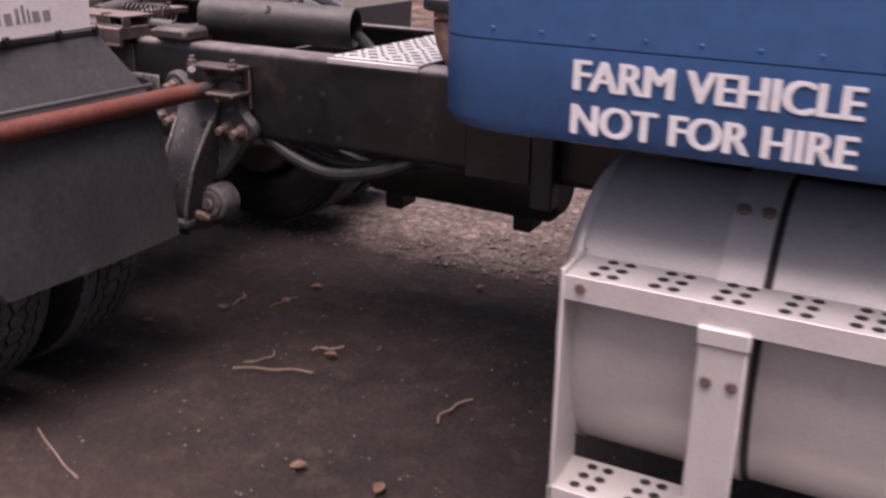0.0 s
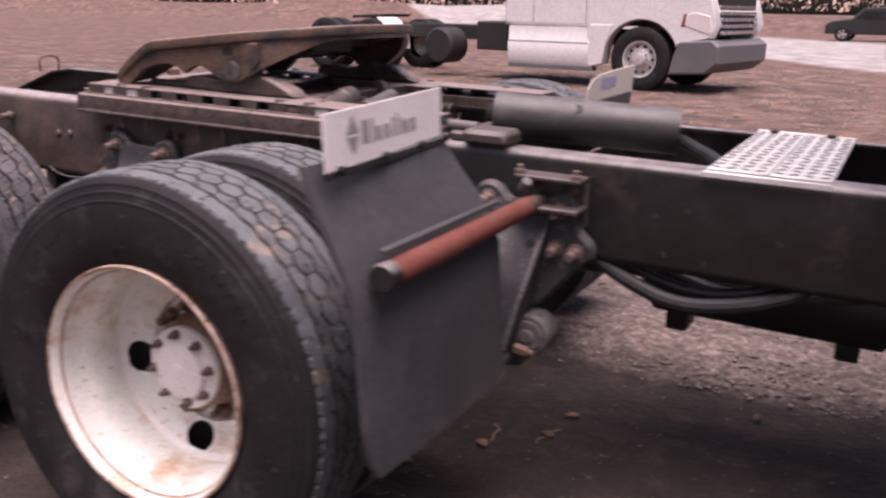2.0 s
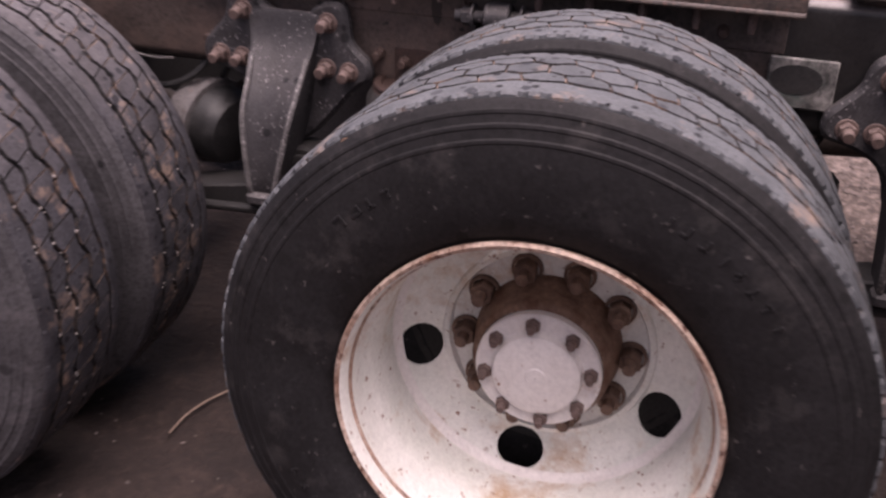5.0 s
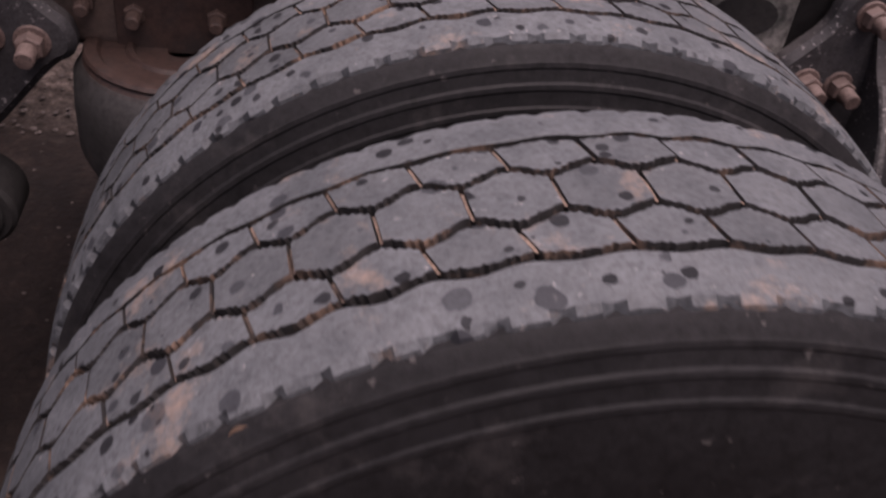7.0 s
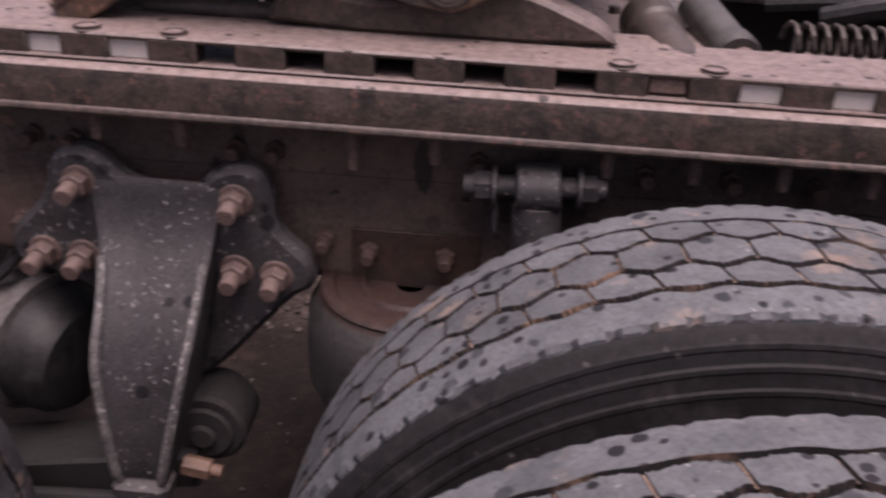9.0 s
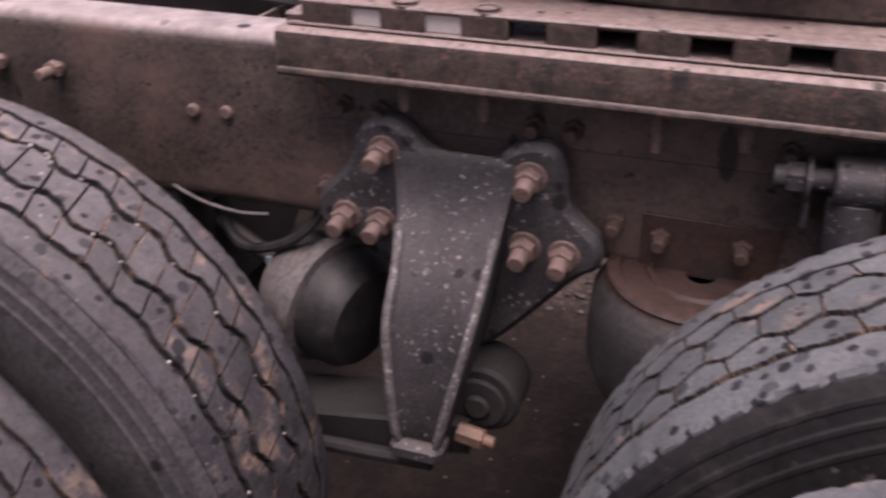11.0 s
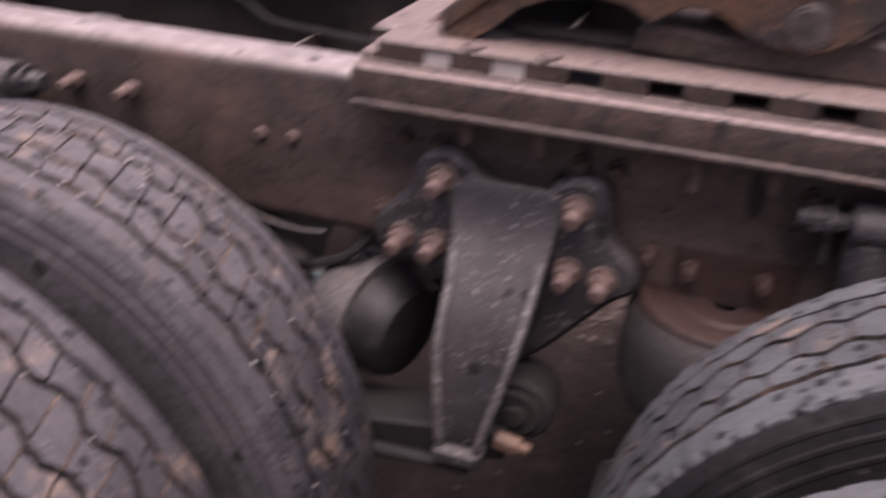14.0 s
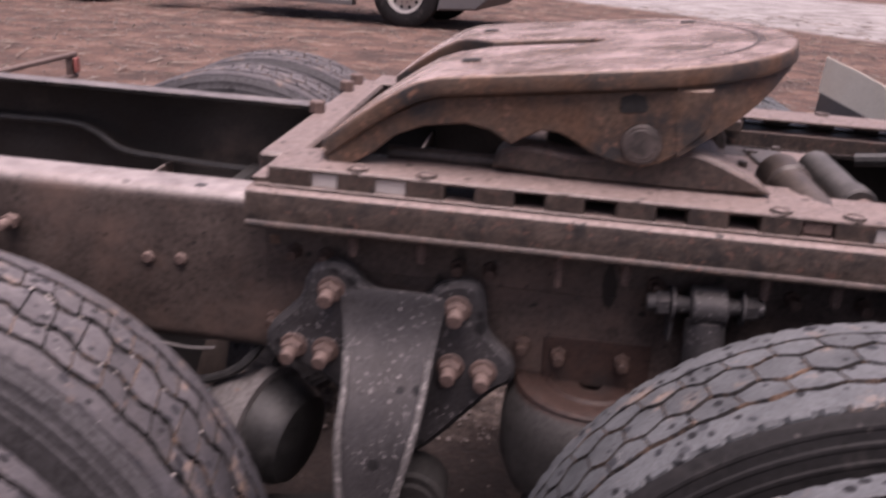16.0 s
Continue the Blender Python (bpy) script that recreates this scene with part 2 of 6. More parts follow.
M_RED = surface("faded_red_tube", (0.12, 0.026, 0.018), (0.18, 0.056, 0.036), keep=1.0, scale=14, rough=0.6, stain=(0.12, 0.06, 0.05), stain_cover=0.58, stain_scale=18, fleck=(0.06, 0.04, 0.04), fleck_cover=0.7)
M_SIGN = surface("dirty_white_sign", (0.62, 0.56, 0.55), (0.72, 0.67, 0.66), scale=6, rough=0.5, stain=(0.45, 0.38, 0.36), stain_cover=0.62, bump=0.03, grit=0.2)
M_INK = surface("dark_print", (0.17, 0.15, 0.155), (0.3, 0.27, 0.27), scale=30, rough=0.6, bump=0, grit=0.2)
M_BLUEINK = surface("faded_blue_print", (0.3, 0.32, 0.55), (0.4, 0.4, 0.62), scale=20, rough=0.6, bump=0)
M_WHITE = surface("white_vinyl_letter", (0.82, 0.82, 0.83), (0.76, 0.76, 0.78), scale=30, rough=0.45, bump=0.02, grit=0.2)
M_TRUCK = surface("white_truck_paint", (0.78, 0.77, 0.76), (0.72, 0.71, 0.7), scale=1.5, fine=20, rough=0.3, bump=0.02, stain=(0.6, 0.55, 0.52), stain_cover=0.66, stain_scale=1.5, grit=0.2)
M_GREY = surface("grey_bumper_plastic", (0.11, 0.11, 0.115), (0.15, 0.145, 0.15), scale=3, rough=0.6, grit=0.2)
# near-black for dark parts; also paints the shade in holes and openings
M_DARK = surface("near_black_and_shade", (0.012, 0.012, 0.012), (0.03, 0.027, 0.026), scale=6, rough=0.7)
M_HOSE = surface("black_hose", (0.015, 0.015, 0.016), (0.035, 0.034, 0.034), scale=30, rough=0.5)
M_REDHOSE = surface("red_coil_hose", (0.5, 0.05, 0.06), (0.6, 0.1, 0.1), scale=30, rough=0.4)
M_BLUEHOSE = surface("blue_coil_hose", (0.06, 0.16, 0.45), (0.1, 0.2, 0.5), scale=30, rough=0.4)
M_WOOD = surface("dry_stick", (0.26, 0.165, 0.11), (0.38, 0.26, 0.19), scale=40, rough=0.85)
M_SIDES = surface("rust_dusted_rubber", (0.018, 0.016, 0.016), (0.24, 0.155, 0.11), scale=24, fine=260, rough=0.9, amount=0.14, mid=0.58, stain=(0.014, 0.013, 0.013), stain_cover=0.5, stain_scale=7, keep=1.0)
M_STONE = surface("wedged_stone", (0.4, 0.33, 0.29), (0.6, 0.54, 0.5), scale=90, rough=0.8, island=0.5)
M_DUSTJOINT = surface("dust_filled_joint", (0.15, 0.115, 0.095), (0.4, 0.27, 0.2), scale=20, fine=320, rough=0.95, amount=0.3, mid=0.5, stain=(0.016, 0.015, 0.015), stain_cover=0.53, stain_scale=12, keep=1.0)
M_LEAF = surface("dead_leaf", (0.3, 0.16, 0.09), (0.42, 0.25, 0.15), scale=60, rough=0.8)
M_CREAM = surface("cream_far_flap", (0.62, 0.57, 0.46), (0.7, 0.66, 0.55), scale=8, rough=0.6, grit=0.2)
M_GREENTAG = surface("pale_blue_tag", (0.28, 0.45, 0.5), (0.36, 0.52, 0.56), scale=30, rough=0.5)
M_GLASS = surface("dark_cab_glass", (0.02, 0.022, 0.025), (0.03, 0.03, 0.034), scale=2, rough=0.08, bump=0, grit=0.2)
M_LAMP = surface("red_lamp_lens", (0.28, 0.06, 0.05), (0.36, 0.09, 0.07), scale=20, rough=0.25, bump=0, grit=0.2)
M_LENS = surface("clear_lamp_lens", (0.7, 0.6, 0.58), (0.8, 0.74, 0.72), scale=5, rough=0.15, bump=0, grit=0.2)
M_TREE = surface("bare_brush", (0.4, 0.25, 0.19), (0.55, 0.37, 0.28), scale=1.0, rough=0.9)


def tread_material(name, dark, light, up, cover):
    """Grey worn tread faces with dark dried drops in two sizes and rust-coloured dust."""
    m = surface(name, dark, light, scale=16, fine=180, rough=0.72, bump=0.3, island=0.25, up=up, up_strength=0.36, stain=(0.38, 0.25, 0.175), stain_cover=cover, stain_scale=11, spec=0.35, amount=0.35, fleck=(0.36, 0.34, 0.33), fleck_cover=0.66, keep=0.9)
    drops(m, 40, 0.5, (0.02, 0.021, 0.026), 0.95, 0.42, least=0.6)
    return drops(m, 62, 0.34, (0.008, 0.008, 0.010), 0.97, 0.45, least=0.85)


M_TREAD = tread_material("worn_tread_rubber", (0.066, 0.073, 0.081), (0.136, 0.146, 0.157), (0.205, 0.21, 0.216), 0.62)
# rear tread's up tone: dust plus light from above painted on its top
M_TREADR = tread_material("brown_dusted_tread", (0.04, 0.038, 0.044), (0.088, 0.085, 0.097), (0.36, 0.32, 0.32), 0.6)
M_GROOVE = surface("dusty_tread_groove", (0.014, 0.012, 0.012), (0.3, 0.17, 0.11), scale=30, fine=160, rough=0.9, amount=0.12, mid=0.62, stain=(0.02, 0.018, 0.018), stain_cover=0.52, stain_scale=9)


def ground_material():
    m = bpy.data.materials.new("soil_gravel_and_truck_shade")
    m.use_nodes = True
    nt = m.node_tree
    bsdf = nt.nodes["Principled BSDF"]
    geo = nt.nodes.new("ShaderNodeNewGeometry")
    pos = geo.outputs["Position"]
    sep = nt.nodes.new("ShaderNodeSeparateXYZ")
    nt.links.new(pos, sep.inputs[0])
    big = noise_tex(nt, pos, 0.35, 6, 0.6)
    mid = noise_tex(nt, pos, 3.0, 8, 0.65)
    fine = noise_tex(nt, pos, 38.0, 6, 0.7)
    grit = nt.nodes.new("ShaderNodeTexVoronoi")
    grit.inputs["Scale"].default_value = 46
    nt.links.new(pos, grit.inputs["Vector"])
    # soil kept extra dark: shade under the truck is partly put into this colour
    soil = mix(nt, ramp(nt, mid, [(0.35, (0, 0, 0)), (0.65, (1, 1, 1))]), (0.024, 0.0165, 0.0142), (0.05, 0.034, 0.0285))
    dry = mix(nt, ramp(nt, mid, [(0.3, (0, 0, 0)), (0.7, (1, 1, 1))]), (0.2, 0.16, 0.142), (0.34, 0.28, 0.25))
    squash = nt.nodes.new("ShaderNodeVectorMath")
    squash.operation = "MULTIPLY"
    nt.links.new(pos, squash.inputs[0])
    squash.inputs[1].default_value = (0.22, 1.0, 1.0)
    ribs = noise_tex(nt, squash.outputs[0], 13.0, 5, 0.6)
    dry = mix(nt, 0.45, dry, ramp(nt, ribs, [(0.4, (0.36, 0.34, 0.33)), (0.56, (1.25, 1.25, 1.25))]), "MULTIPLY")
    chips = noise_tex(nt, pos, 30.0, 4, 0.75)
    dry = mix(nt, 0.8, dry, ramp(nt, chips, [(0.36, (0.35, 0.33, 0.32)), (0.52, (0.9, 0.88, 0.87)), (0.64, (1.7, 1.7, 1.7))]), "MULTIPLY")
    clod = noise_tex(nt, pos, 9.0, 9, 0.72)
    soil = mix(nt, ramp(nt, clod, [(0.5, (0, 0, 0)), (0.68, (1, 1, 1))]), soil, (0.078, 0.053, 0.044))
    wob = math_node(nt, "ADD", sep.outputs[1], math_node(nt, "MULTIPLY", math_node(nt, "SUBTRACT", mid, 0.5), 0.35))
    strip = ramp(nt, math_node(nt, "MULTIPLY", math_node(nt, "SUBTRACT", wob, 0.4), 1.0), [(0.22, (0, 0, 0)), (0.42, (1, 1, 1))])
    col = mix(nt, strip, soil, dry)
    far = mix(nt, ramp(nt, big, [(0.35, (0, 0, 0)), (0.65, (1, 1, 1))]), (0.2, 0.116, 0.09), (0.26, 0.165, 0.132))
    fy = ramp(nt, math_node(nt, "DIVIDE", math_node(nt, "ADD", sep.outputs[1], math_node(nt, "MULTIPLY", mid, 3.0)), 10.0), [(0.3, (0, 0, 0)), (0.6, (1, 1, 1))])
    tuft = noise_tex(nt, pos, 1.4, 10, 0.75)
    far = mix(nt, ramp(nt, tuft, [(0.42, (0, 0, 0)), (0.6, (1, 1, 1))]), far, (0.085, 0.058, 0.05))
    far = mix(nt, ramp(nt, tuft, [(0.3, (1, 1, 1)), (0.44, (0, 0, 0))]), far, (0.4, 0.31, 0.26))
    far = mix(nt, 0.42, far, ramp(nt, noise_tex(nt, pos, 2.6, 9, 0.75), [(0.38, (0.6, 0.57, 0.56)), (0.62, (1.25, 1.22, 1.2))]), "MULTIPLY")
    col = mix(nt, fy, col, far)
    # near soil turns paler again, outside the shade painted under the truck
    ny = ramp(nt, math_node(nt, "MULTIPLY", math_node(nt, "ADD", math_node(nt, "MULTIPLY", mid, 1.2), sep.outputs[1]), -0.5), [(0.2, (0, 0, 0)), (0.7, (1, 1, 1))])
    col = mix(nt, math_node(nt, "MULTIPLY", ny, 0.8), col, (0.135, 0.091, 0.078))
    col = mix(nt, 0.65, col, ramp(nt, fine, [(0.28, (0.4, 0.38, 0.37)), (0.72, (1.15, 1.12, 1.1))]), "MULTIPLY")
    col = mix(nt, 0.35, col, ramp(nt, grit.outputs["Distance"], [(0.1, (1.2, 1.15, 1.12)), (0.6, (0.5, 0.48, 0.46))]), "MULTIPLY")
    # pale gravel road across the far side of the yard
    ry = math_node(nt, "ADD", sep.outputs[1], math_node(nt, "ADD", math_node(nt, "MULTIPLY", sep.outputs[0], 1.25), math_node(nt, "MULTIPLY", tuft, 2.0)))
    road = math_node(nt, "MULTIPLY", ramp(nt, math_node(nt, "DIVIDE", ry, 100.0), [(0.235, (0, 0, 0)), (0.245, (1, 1, 1))]), ramp(nt, math_node(nt, "DIVIDE", ry, 100.0), [(0.44, (1, 1, 1)), (0.48, (0, 0, 0))]))
    col = mix(nt, road, col, mix(nt, ramp(nt, noise_tex(nt, pos, 1.1, 9, 0.75), [(0.35, (0, 0, 0)), (0.65, (1, 1, 1))]), (0.16, 0.14, 0.132), (0.42, 0.4, 0.39)))
    nt.links.new(col, bsdf.inputs["Base Color"])
    bsdf.inputs["Roughness"].default_value = 0.9
    b = nt.nodes.new("ShaderNodeBump")
    b.inputs["Strength"].default_value, b.inputs["Distance"].default_value = 0.8, 0.03
    nt.links.new(math_node(nt, "ADD", math_node(nt, "ADD", clod, ribs), math_node(nt, "ADD", math_node(nt, "MULTIPLY", fine, 0.6), math_node(nt, "MULTIPLY", grit.outputs["Distance"], -0.4))), b.inputs["Height"])
    nt.links.new(b.outputs[0], bsdf.inputs["Normal"])
    return m


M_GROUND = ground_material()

# ---- mesh helpers ----
PITCH = 1.25
CH = Matrix.Identity(4)                  # the chassis stands a little nose down on its springs
CH[2][0] = -math.tan(radians(PITCH))


def add_geo(bm, verts, faces, m=None):
    vs = [bm.verts.new(m @ Vector(v) if m else v) for v in verts]
    out = []
    for f in faces:
        out.append(bm.faces.new([vs[i] for i in f]))
    return vs, out


def merge(bm, tmp, m=None):
    tmp.verts.index_update()
    add_geo(bm, [v.co.copy() for v in tmp.verts], [[v.index for v in f.verts] for f in tmp.faces], m)
    tmp.free()


def box(bm, c, size, bevel=0.004, m=None, seg=1):
    t = bmesh.new()
    bmesh.ops.create_cube(t, size=1.0, matrix=Matrix.Translation(c) @ Matrix.Diagonal((*size, 1)))
    if bevel:
        bmesh.ops.bevel(t, geom=t.edges[:], offset=min(bevel, min(size) * 0.45), segments=seg, affect="EDGES", profile=0.5)
    merge(bm, t, m)


def bar(bm, lo, hi, bevel=0.004, m=None):
    box(bm, [(a + b) / 2 for a, b in zip(lo, hi)], [abs(b - a) for a, b in zip(lo, hi)], bevel, m)


def rod(bm, p, q, r, seg=16, r2=None, bevel=0.0, m=None):
    p, q = Vector(p), Vector(q)
    d = q - p
    t = bmesh.new()
    bmesh.ops.create_cone(t, cap_ends=True, segments=seg, radius1=r, radius2=r if r2 is None else r2, depth=d.length,
                          matrix=Matrix.Translation((p + q) / 2) @ d.to_track_quat("Z", "Y").to_matrix().to_4x4())
    if bevel:
        caps = [e for e in t.edges if any(len(f.verts) > 4 for f in e.link_faces)]
        bmesh.ops.bevel(t, geom=caps, offset=bevel, segments=1, affect="EDGES", profile=0.5)
    merge(bm, t, m)


def prism(bm, outline, lo, hi, axis="y", bevel=0.004, m=None):
    """An outline in the two other axes (x,z for y; y,z for x; x,y for z), drawn from lo to hi along the axis."""
    t = bmesh.new()
    put = {"y": lambda a, b, c: (a, c, b), "x": lambda a, b, c: (c, a, b), "z": lambda a, b, c: (a, b, c)}[axis]
    n = len(outline)
    vs = [t.verts.new(put(a, b, lo)) for a, b in outline] + [t.verts.new(put(a, b, hi)) for a, b in outline]
    t.faces.new(vs[:n])
    t.faces.new(vs[n:][::-1])
    for i in range(n):
        t.faces.new((vs[i], vs[i + n], vs[(i + 1) % n + n], vs[(i + 1) % n]))
    bmesh.ops.recalc_face_normals(t, faces=t.faces[:])
    if bevel:
        caps = [e for e in t.edges if any(f in t.faces[:] and len(f.verts) == n and n > 4 for f in e.link_faces)] or t.edges[:]
        bmesh.ops.bevel(t, geom=caps, offset=bevel, segments=1, affect="EDGES", profile=0.5, clamp_overlap=True)
    merge(bm, t, m)


def rounded(outline, rounds=2):
    """The outline with its corners cut off again and again, as on a casting."""
    for _ in range(rounds):
        outline = [p for (ax_, az_), (bx_, bz_) in zip(outline, outline[1:] + outline[:1]) for p in ((0.75 * ax_ + 0.25 * bx_, 0.75 * az_ + 0.25 * bz_), (0.25 * ax_ + 0.75 * bx_, 0.25 * az_ + 0.75 * bz_))]
    return outline


def lathe(bm, profile, seg=64, m=None, closed=False):
    """Profile of (radius, along y), turned round the y axis."""
    rings = []
    for r, y in profile:
        ring = []
        for i in range(seg):
            a = 2 * math.pi * i / seg
            v = Vector((r * math.cos(a), y, r * math.sin(a)))
            ring.append(bm.verts.new(m @ v if m else v))
        rings.append(ring)
    pairs = list(zip(rings, rings[1:])) + ([(rings[-1], rings[0])] if closed else [])
    for a, b in pairs:
        for i in range(seg):
            j = (i + 1) % seg
            bm.faces.new((a[i], a[j], b[j], b[i]))
    return rings


def hose(bm, pts, r, seg=10, sub=6, m=None):
    """A round hose along a smooth line through the points."""
    P = [Vector(p) for p in pts]
    line = []
    for i in range(len(P) - 1):
        p0, p1, p2, p3 = P[max(i - 1, 0)], P[i], P[i + 1], P[min(i + 2, len(P) - 1)]
        for k in range(sub):
            t = k / sub
            line.append(0.5 * ((2 * p1) + (p2 - p0) * t + (2 * p0 - 5 * p1 + 4 * p2 - p3) * t * t + (3 * p1 - p0 - 3 * p2 + p3) * t ** 3))
    line.append(P[-1])
    rings = []
    for i, c in enumerate(line):
        d = (line[min(i + 1, len(line) - 1)] - line[max(i - 1, 0)]).normalized()
        q = d.to_track_quat("Z", "Y")
        rings.append([bm.verts.new((m @ v) if m else v) for v in (c + q @ Vector((r * math.cos(2 * math.pi * k / seg), r * math.sin(2 * math.pi * k / seg), 0)) for k in range(seg))])
    for a, b in zip(rings, rings[1:]):
        for k in range(seg):
            bm.faces.new((a[k], a[(k + 1) % seg], b[(k + 1) % seg], b[k]))
    bm.faces.new(rings[0][::-1])
    bm.faces.new(rings[-1])


def part(name, bm, material, parent=None, label="", m=None, smooth=35.0):
    if m is not None:
        bmesh.ops.transform(bm, matrix=m, verts=bm.verts[:])
    bmesh.ops.recalc_face_normals(bm, faces=bm.faces[:])
    me = bpy.data.meshes.new(name)
    bm.to_mesh(me)
    bm.free()
    for mat in (material if isinstance(material, (list, tuple)) else [material]):
        me.materials.append(mat)
    if smooth:
        me.polygons.foreach_set("use_smooth", [True] * len(me.polygons))
        me.set_sharp_from_angle(angle=radians(smooth))
    ob = new(name, me)
    if parent:
        ob.parent = parent
    return tagged(ob, label) if label else ob


def nb():
    return bmesh.new()


# ---- the ground ----
def build_ground():
    bm = nb()
    # fine near the truck, coarse to the horizon
    xs = [-600, -300, -150, -80, -50, -30, -20, -14, -10] + [-8 + 0.1 * i for i in range(141)] + [7, 9, 13, 20, 40, 80, 150, 300, 600]
    ys = [-300, -100, -40, -20, -10, -6] + [-4 + 0.1 * i for i in range(101)] + [7, 8, 9, 10, 11, 12, 13, 14, 16, 18, 20, 24, 28, 33, 40, 50, 65, 90, 140, 250, 600]
    grid = []
    for y in ys:
        row = []
        for x in xs:
            near = max(0.0, 1 - max(0, abs(x) - 6) / 6) * max(0.0, 1 - max(0, abs(y) - 5) / 5)
            z = near * (0.018 * noise.noise((x * 1.3, y * 1.3, 0)) + 0.008 * noise.noise((x * 5, y * 5, 3)))
            rise = min(1, max(0, (y - 0.62) / 0.5)) * min(1, max(0, (8 - y) / 5))
            z += 0.085 * rise * rise * (3 - 2 * rise)
            if y > 14:
                z += 0.12 * noise.noise((x * 0.11, y * 0.11, 7)) * min(1, (y - 14) / 10)
            row.append(bm.verts.new((x, y, z - 0.006)))
        grid.append(row)
    for a, b in zip(grid, grid[1:]):
        for i in range(len(xs) - 1):
            bm.faces.new((a[i], a[i + 1], b[i + 1], b[i]))
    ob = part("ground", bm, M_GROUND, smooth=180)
    tagged(ob, "bare brown soil yard with gravel and wheel marks", "ground", kind="structure")


build_ground()

# ---- wheels ----
TYRE_R = 0.506


def tyre_bodies(pattern):
    """Carcass, groove floor and tread of one tyre, round the y axis with its middle at y = 0."""
    half = 0.11                     # half the tread's width
    base = nb()
    prof = [(0.286, -0.098), (0.296, -0.113), (0.306, -0.1225), (0.34, -0.134), (0.378, -0.139), (0.416, -0.137), (0.438, -0.1336), (0.440, -0.1345), (0.444, -0.1338), (0.446, -0.1318),
            (0.458, -0.1289), (0.460, -0.1297), (0.464, -0.1286), (0.466, -0.1262), (0.476, -0.1228), (0.478, -0.1234), (0.482, -0.1221), (0.484, -0.1196), (0.490, -0.1165), (0.4945, -half - 0.001)]
    lathe(base, prof + [(r, -y) for r, y in prof[::-1]], 96)
    floor_ = nb()
    lathe(floor_, [(0.4925, -half), (0.494, -0.06), (0.4945, 0), (0.494, 0.06), (0.4925, half)], 120)
    tread = nb()
    rows, count = (3, 53) if pattern == "hex" else (3, 74)
    rib = 0.046 if pattern == "hex" else 0.036
    inner = half - rib
    circ = 2 * math.pi
    rng = random.Random(5)

    def crown(w):
        return TYRE_R - 0.0045 * (abs(w) / half) ** 3

    def put(bm, s, w, r):
        return bm.verts.new((r * math.cos(s), w, r * math.sin(s)))

    amps = (0.0020, 0.0060, 0.0060, 0.0020) if pattern == "hex" else (0.0022, 0.0065, 0.0065, 0.0022)
    widths = (0.0, 0.3, 0.7, 1.0)

    def edge(k, s):
        """The zigzag line between row k-1 and row k."""
        if pattern == "hex":
            ph = s * count / circ + (0.5 if k in (1, 3) else 0.0)
            tri = 2 * abs((ph % 1.0) - 0.5) * 2 - 1
            tri = math.sin(tri * math.pi / 2) * 0.75 + tri * 0.25
        else:
            ph = s * count / circ / 2 + (0.0 if k in (1, 0) else 0.25)
            tri = 2 * abs((ph % 1.0) - 0.5) * 2 - 1
            tri = max(-0.7, min(0.7, tri * 1.2)) / 0.7
        rough = 0.0007 * math.sin(s * 911.0 + k) + (0.0012 * (abs((s * 530.0 / circ + 0.3 * k) % 1.0 - 0.5) * 4 - 1) if pattern == "hex" and k in (1, 2) else 0.0009 * math.sin(s * 1753.0 + 2 * k))
        return -inner + widths[k] * 2 * inner + amps[k] * tri + rough

    gap = 0.0036 if pattern == "hex" else 0.0046
    for k in range(rows):
        for i in range(count):
            off = {0: 0.0, 1: 0.5, 2: 0.0}[k] if pattern == "hex" else {0: 0.2, 1: 0.55, 2: 0.3}[k]
            s0, s1 = (i + off) / count * circ, (i + 1 + off) / count * circ
            skew = (0.05 if k == 1 else 0.12) if pattern == "hex" else 0.34
            gs = (0.0015 if pattern == "hex" else 0.0014) / TYRE_R
            n = 20 if pattern == "hex" else 12
            lo, hi = [], []
            for j in range(n + 1):
                f = j / n
                sh = (s1 - s0) * skew * 0.5
                a = s0 + gs + (s1 - s0 - 2 * gs) * f
                lo.append((a - sh, edge(k, a - sh) + gap))
                hi.append((a + sh, edge(k + 1, a + sh) - gap))
            ring = lo + hi[::-1]
            cs, cw = sum(p[0] for p in ring) / len(ring), sum(p[1] for p in ring) / len(ring)
            dr = rng.uniform(-0.0008, 0.0006)
            top = [put(tread, cs + (s - cs) * 0.985, cw + (w - cw) * 0.96, crown(w) + dr) for s, w in ring]
            mid = [put(tread, s, w, crown(w) - 0.0022 + dr) for s, w in ring]
            low = [put(tread, s, w, 0.4915) for s, w in ring]
            m_ = len(ring)
            tl, th = top[:n + 1], top[n + 1:][::-1]
            for j in range(n):
                tread.faces.new((tl[j], tl[j + 1], th[j + 1], th[j]))
            for j in range(m_):
                q = (j + 1) % m_
                tread.faces.new((top[j], mid[j], mid[q], top[q])).material_index = 1
                tread.faces.new((mid[j], low[j], low[q], mid[q])).material_index = 1
            # dust packed into the joint behind the block
            if pattern == "hex" or rng.random() < 0.6:
                wj = 0.0021 / TYRE_R
                (sa, wa), (sb, wb) = lo[-1], hi[-1]
                pts = []
                for f in (0.02, 0.35, 0.65, 0.98):
                    s_, w_ = sa + (sb - sa) * f, wa + (wb - wa) * f
                    d_ = crown(w_) - 0.0026 + rng.uniform(-0.0014, 0.0008)
                    pts.append((put(tread, s_ - wj, w_, d_), put(tread, s_ + wj, w_, d_)))
                for (a0, a1), (b0, b1) in zip(pts, pts[1:]):
                    tread.faces.new((a0, a1, b1, b0)).material_index = 2
    # small pale stones wedged in the zigzag grooves
    if pattern != "hex":
        for i in range(150):
            s, k = rng.uniform(0, circ), rng.choice((1, 1, 2, 2, 0))
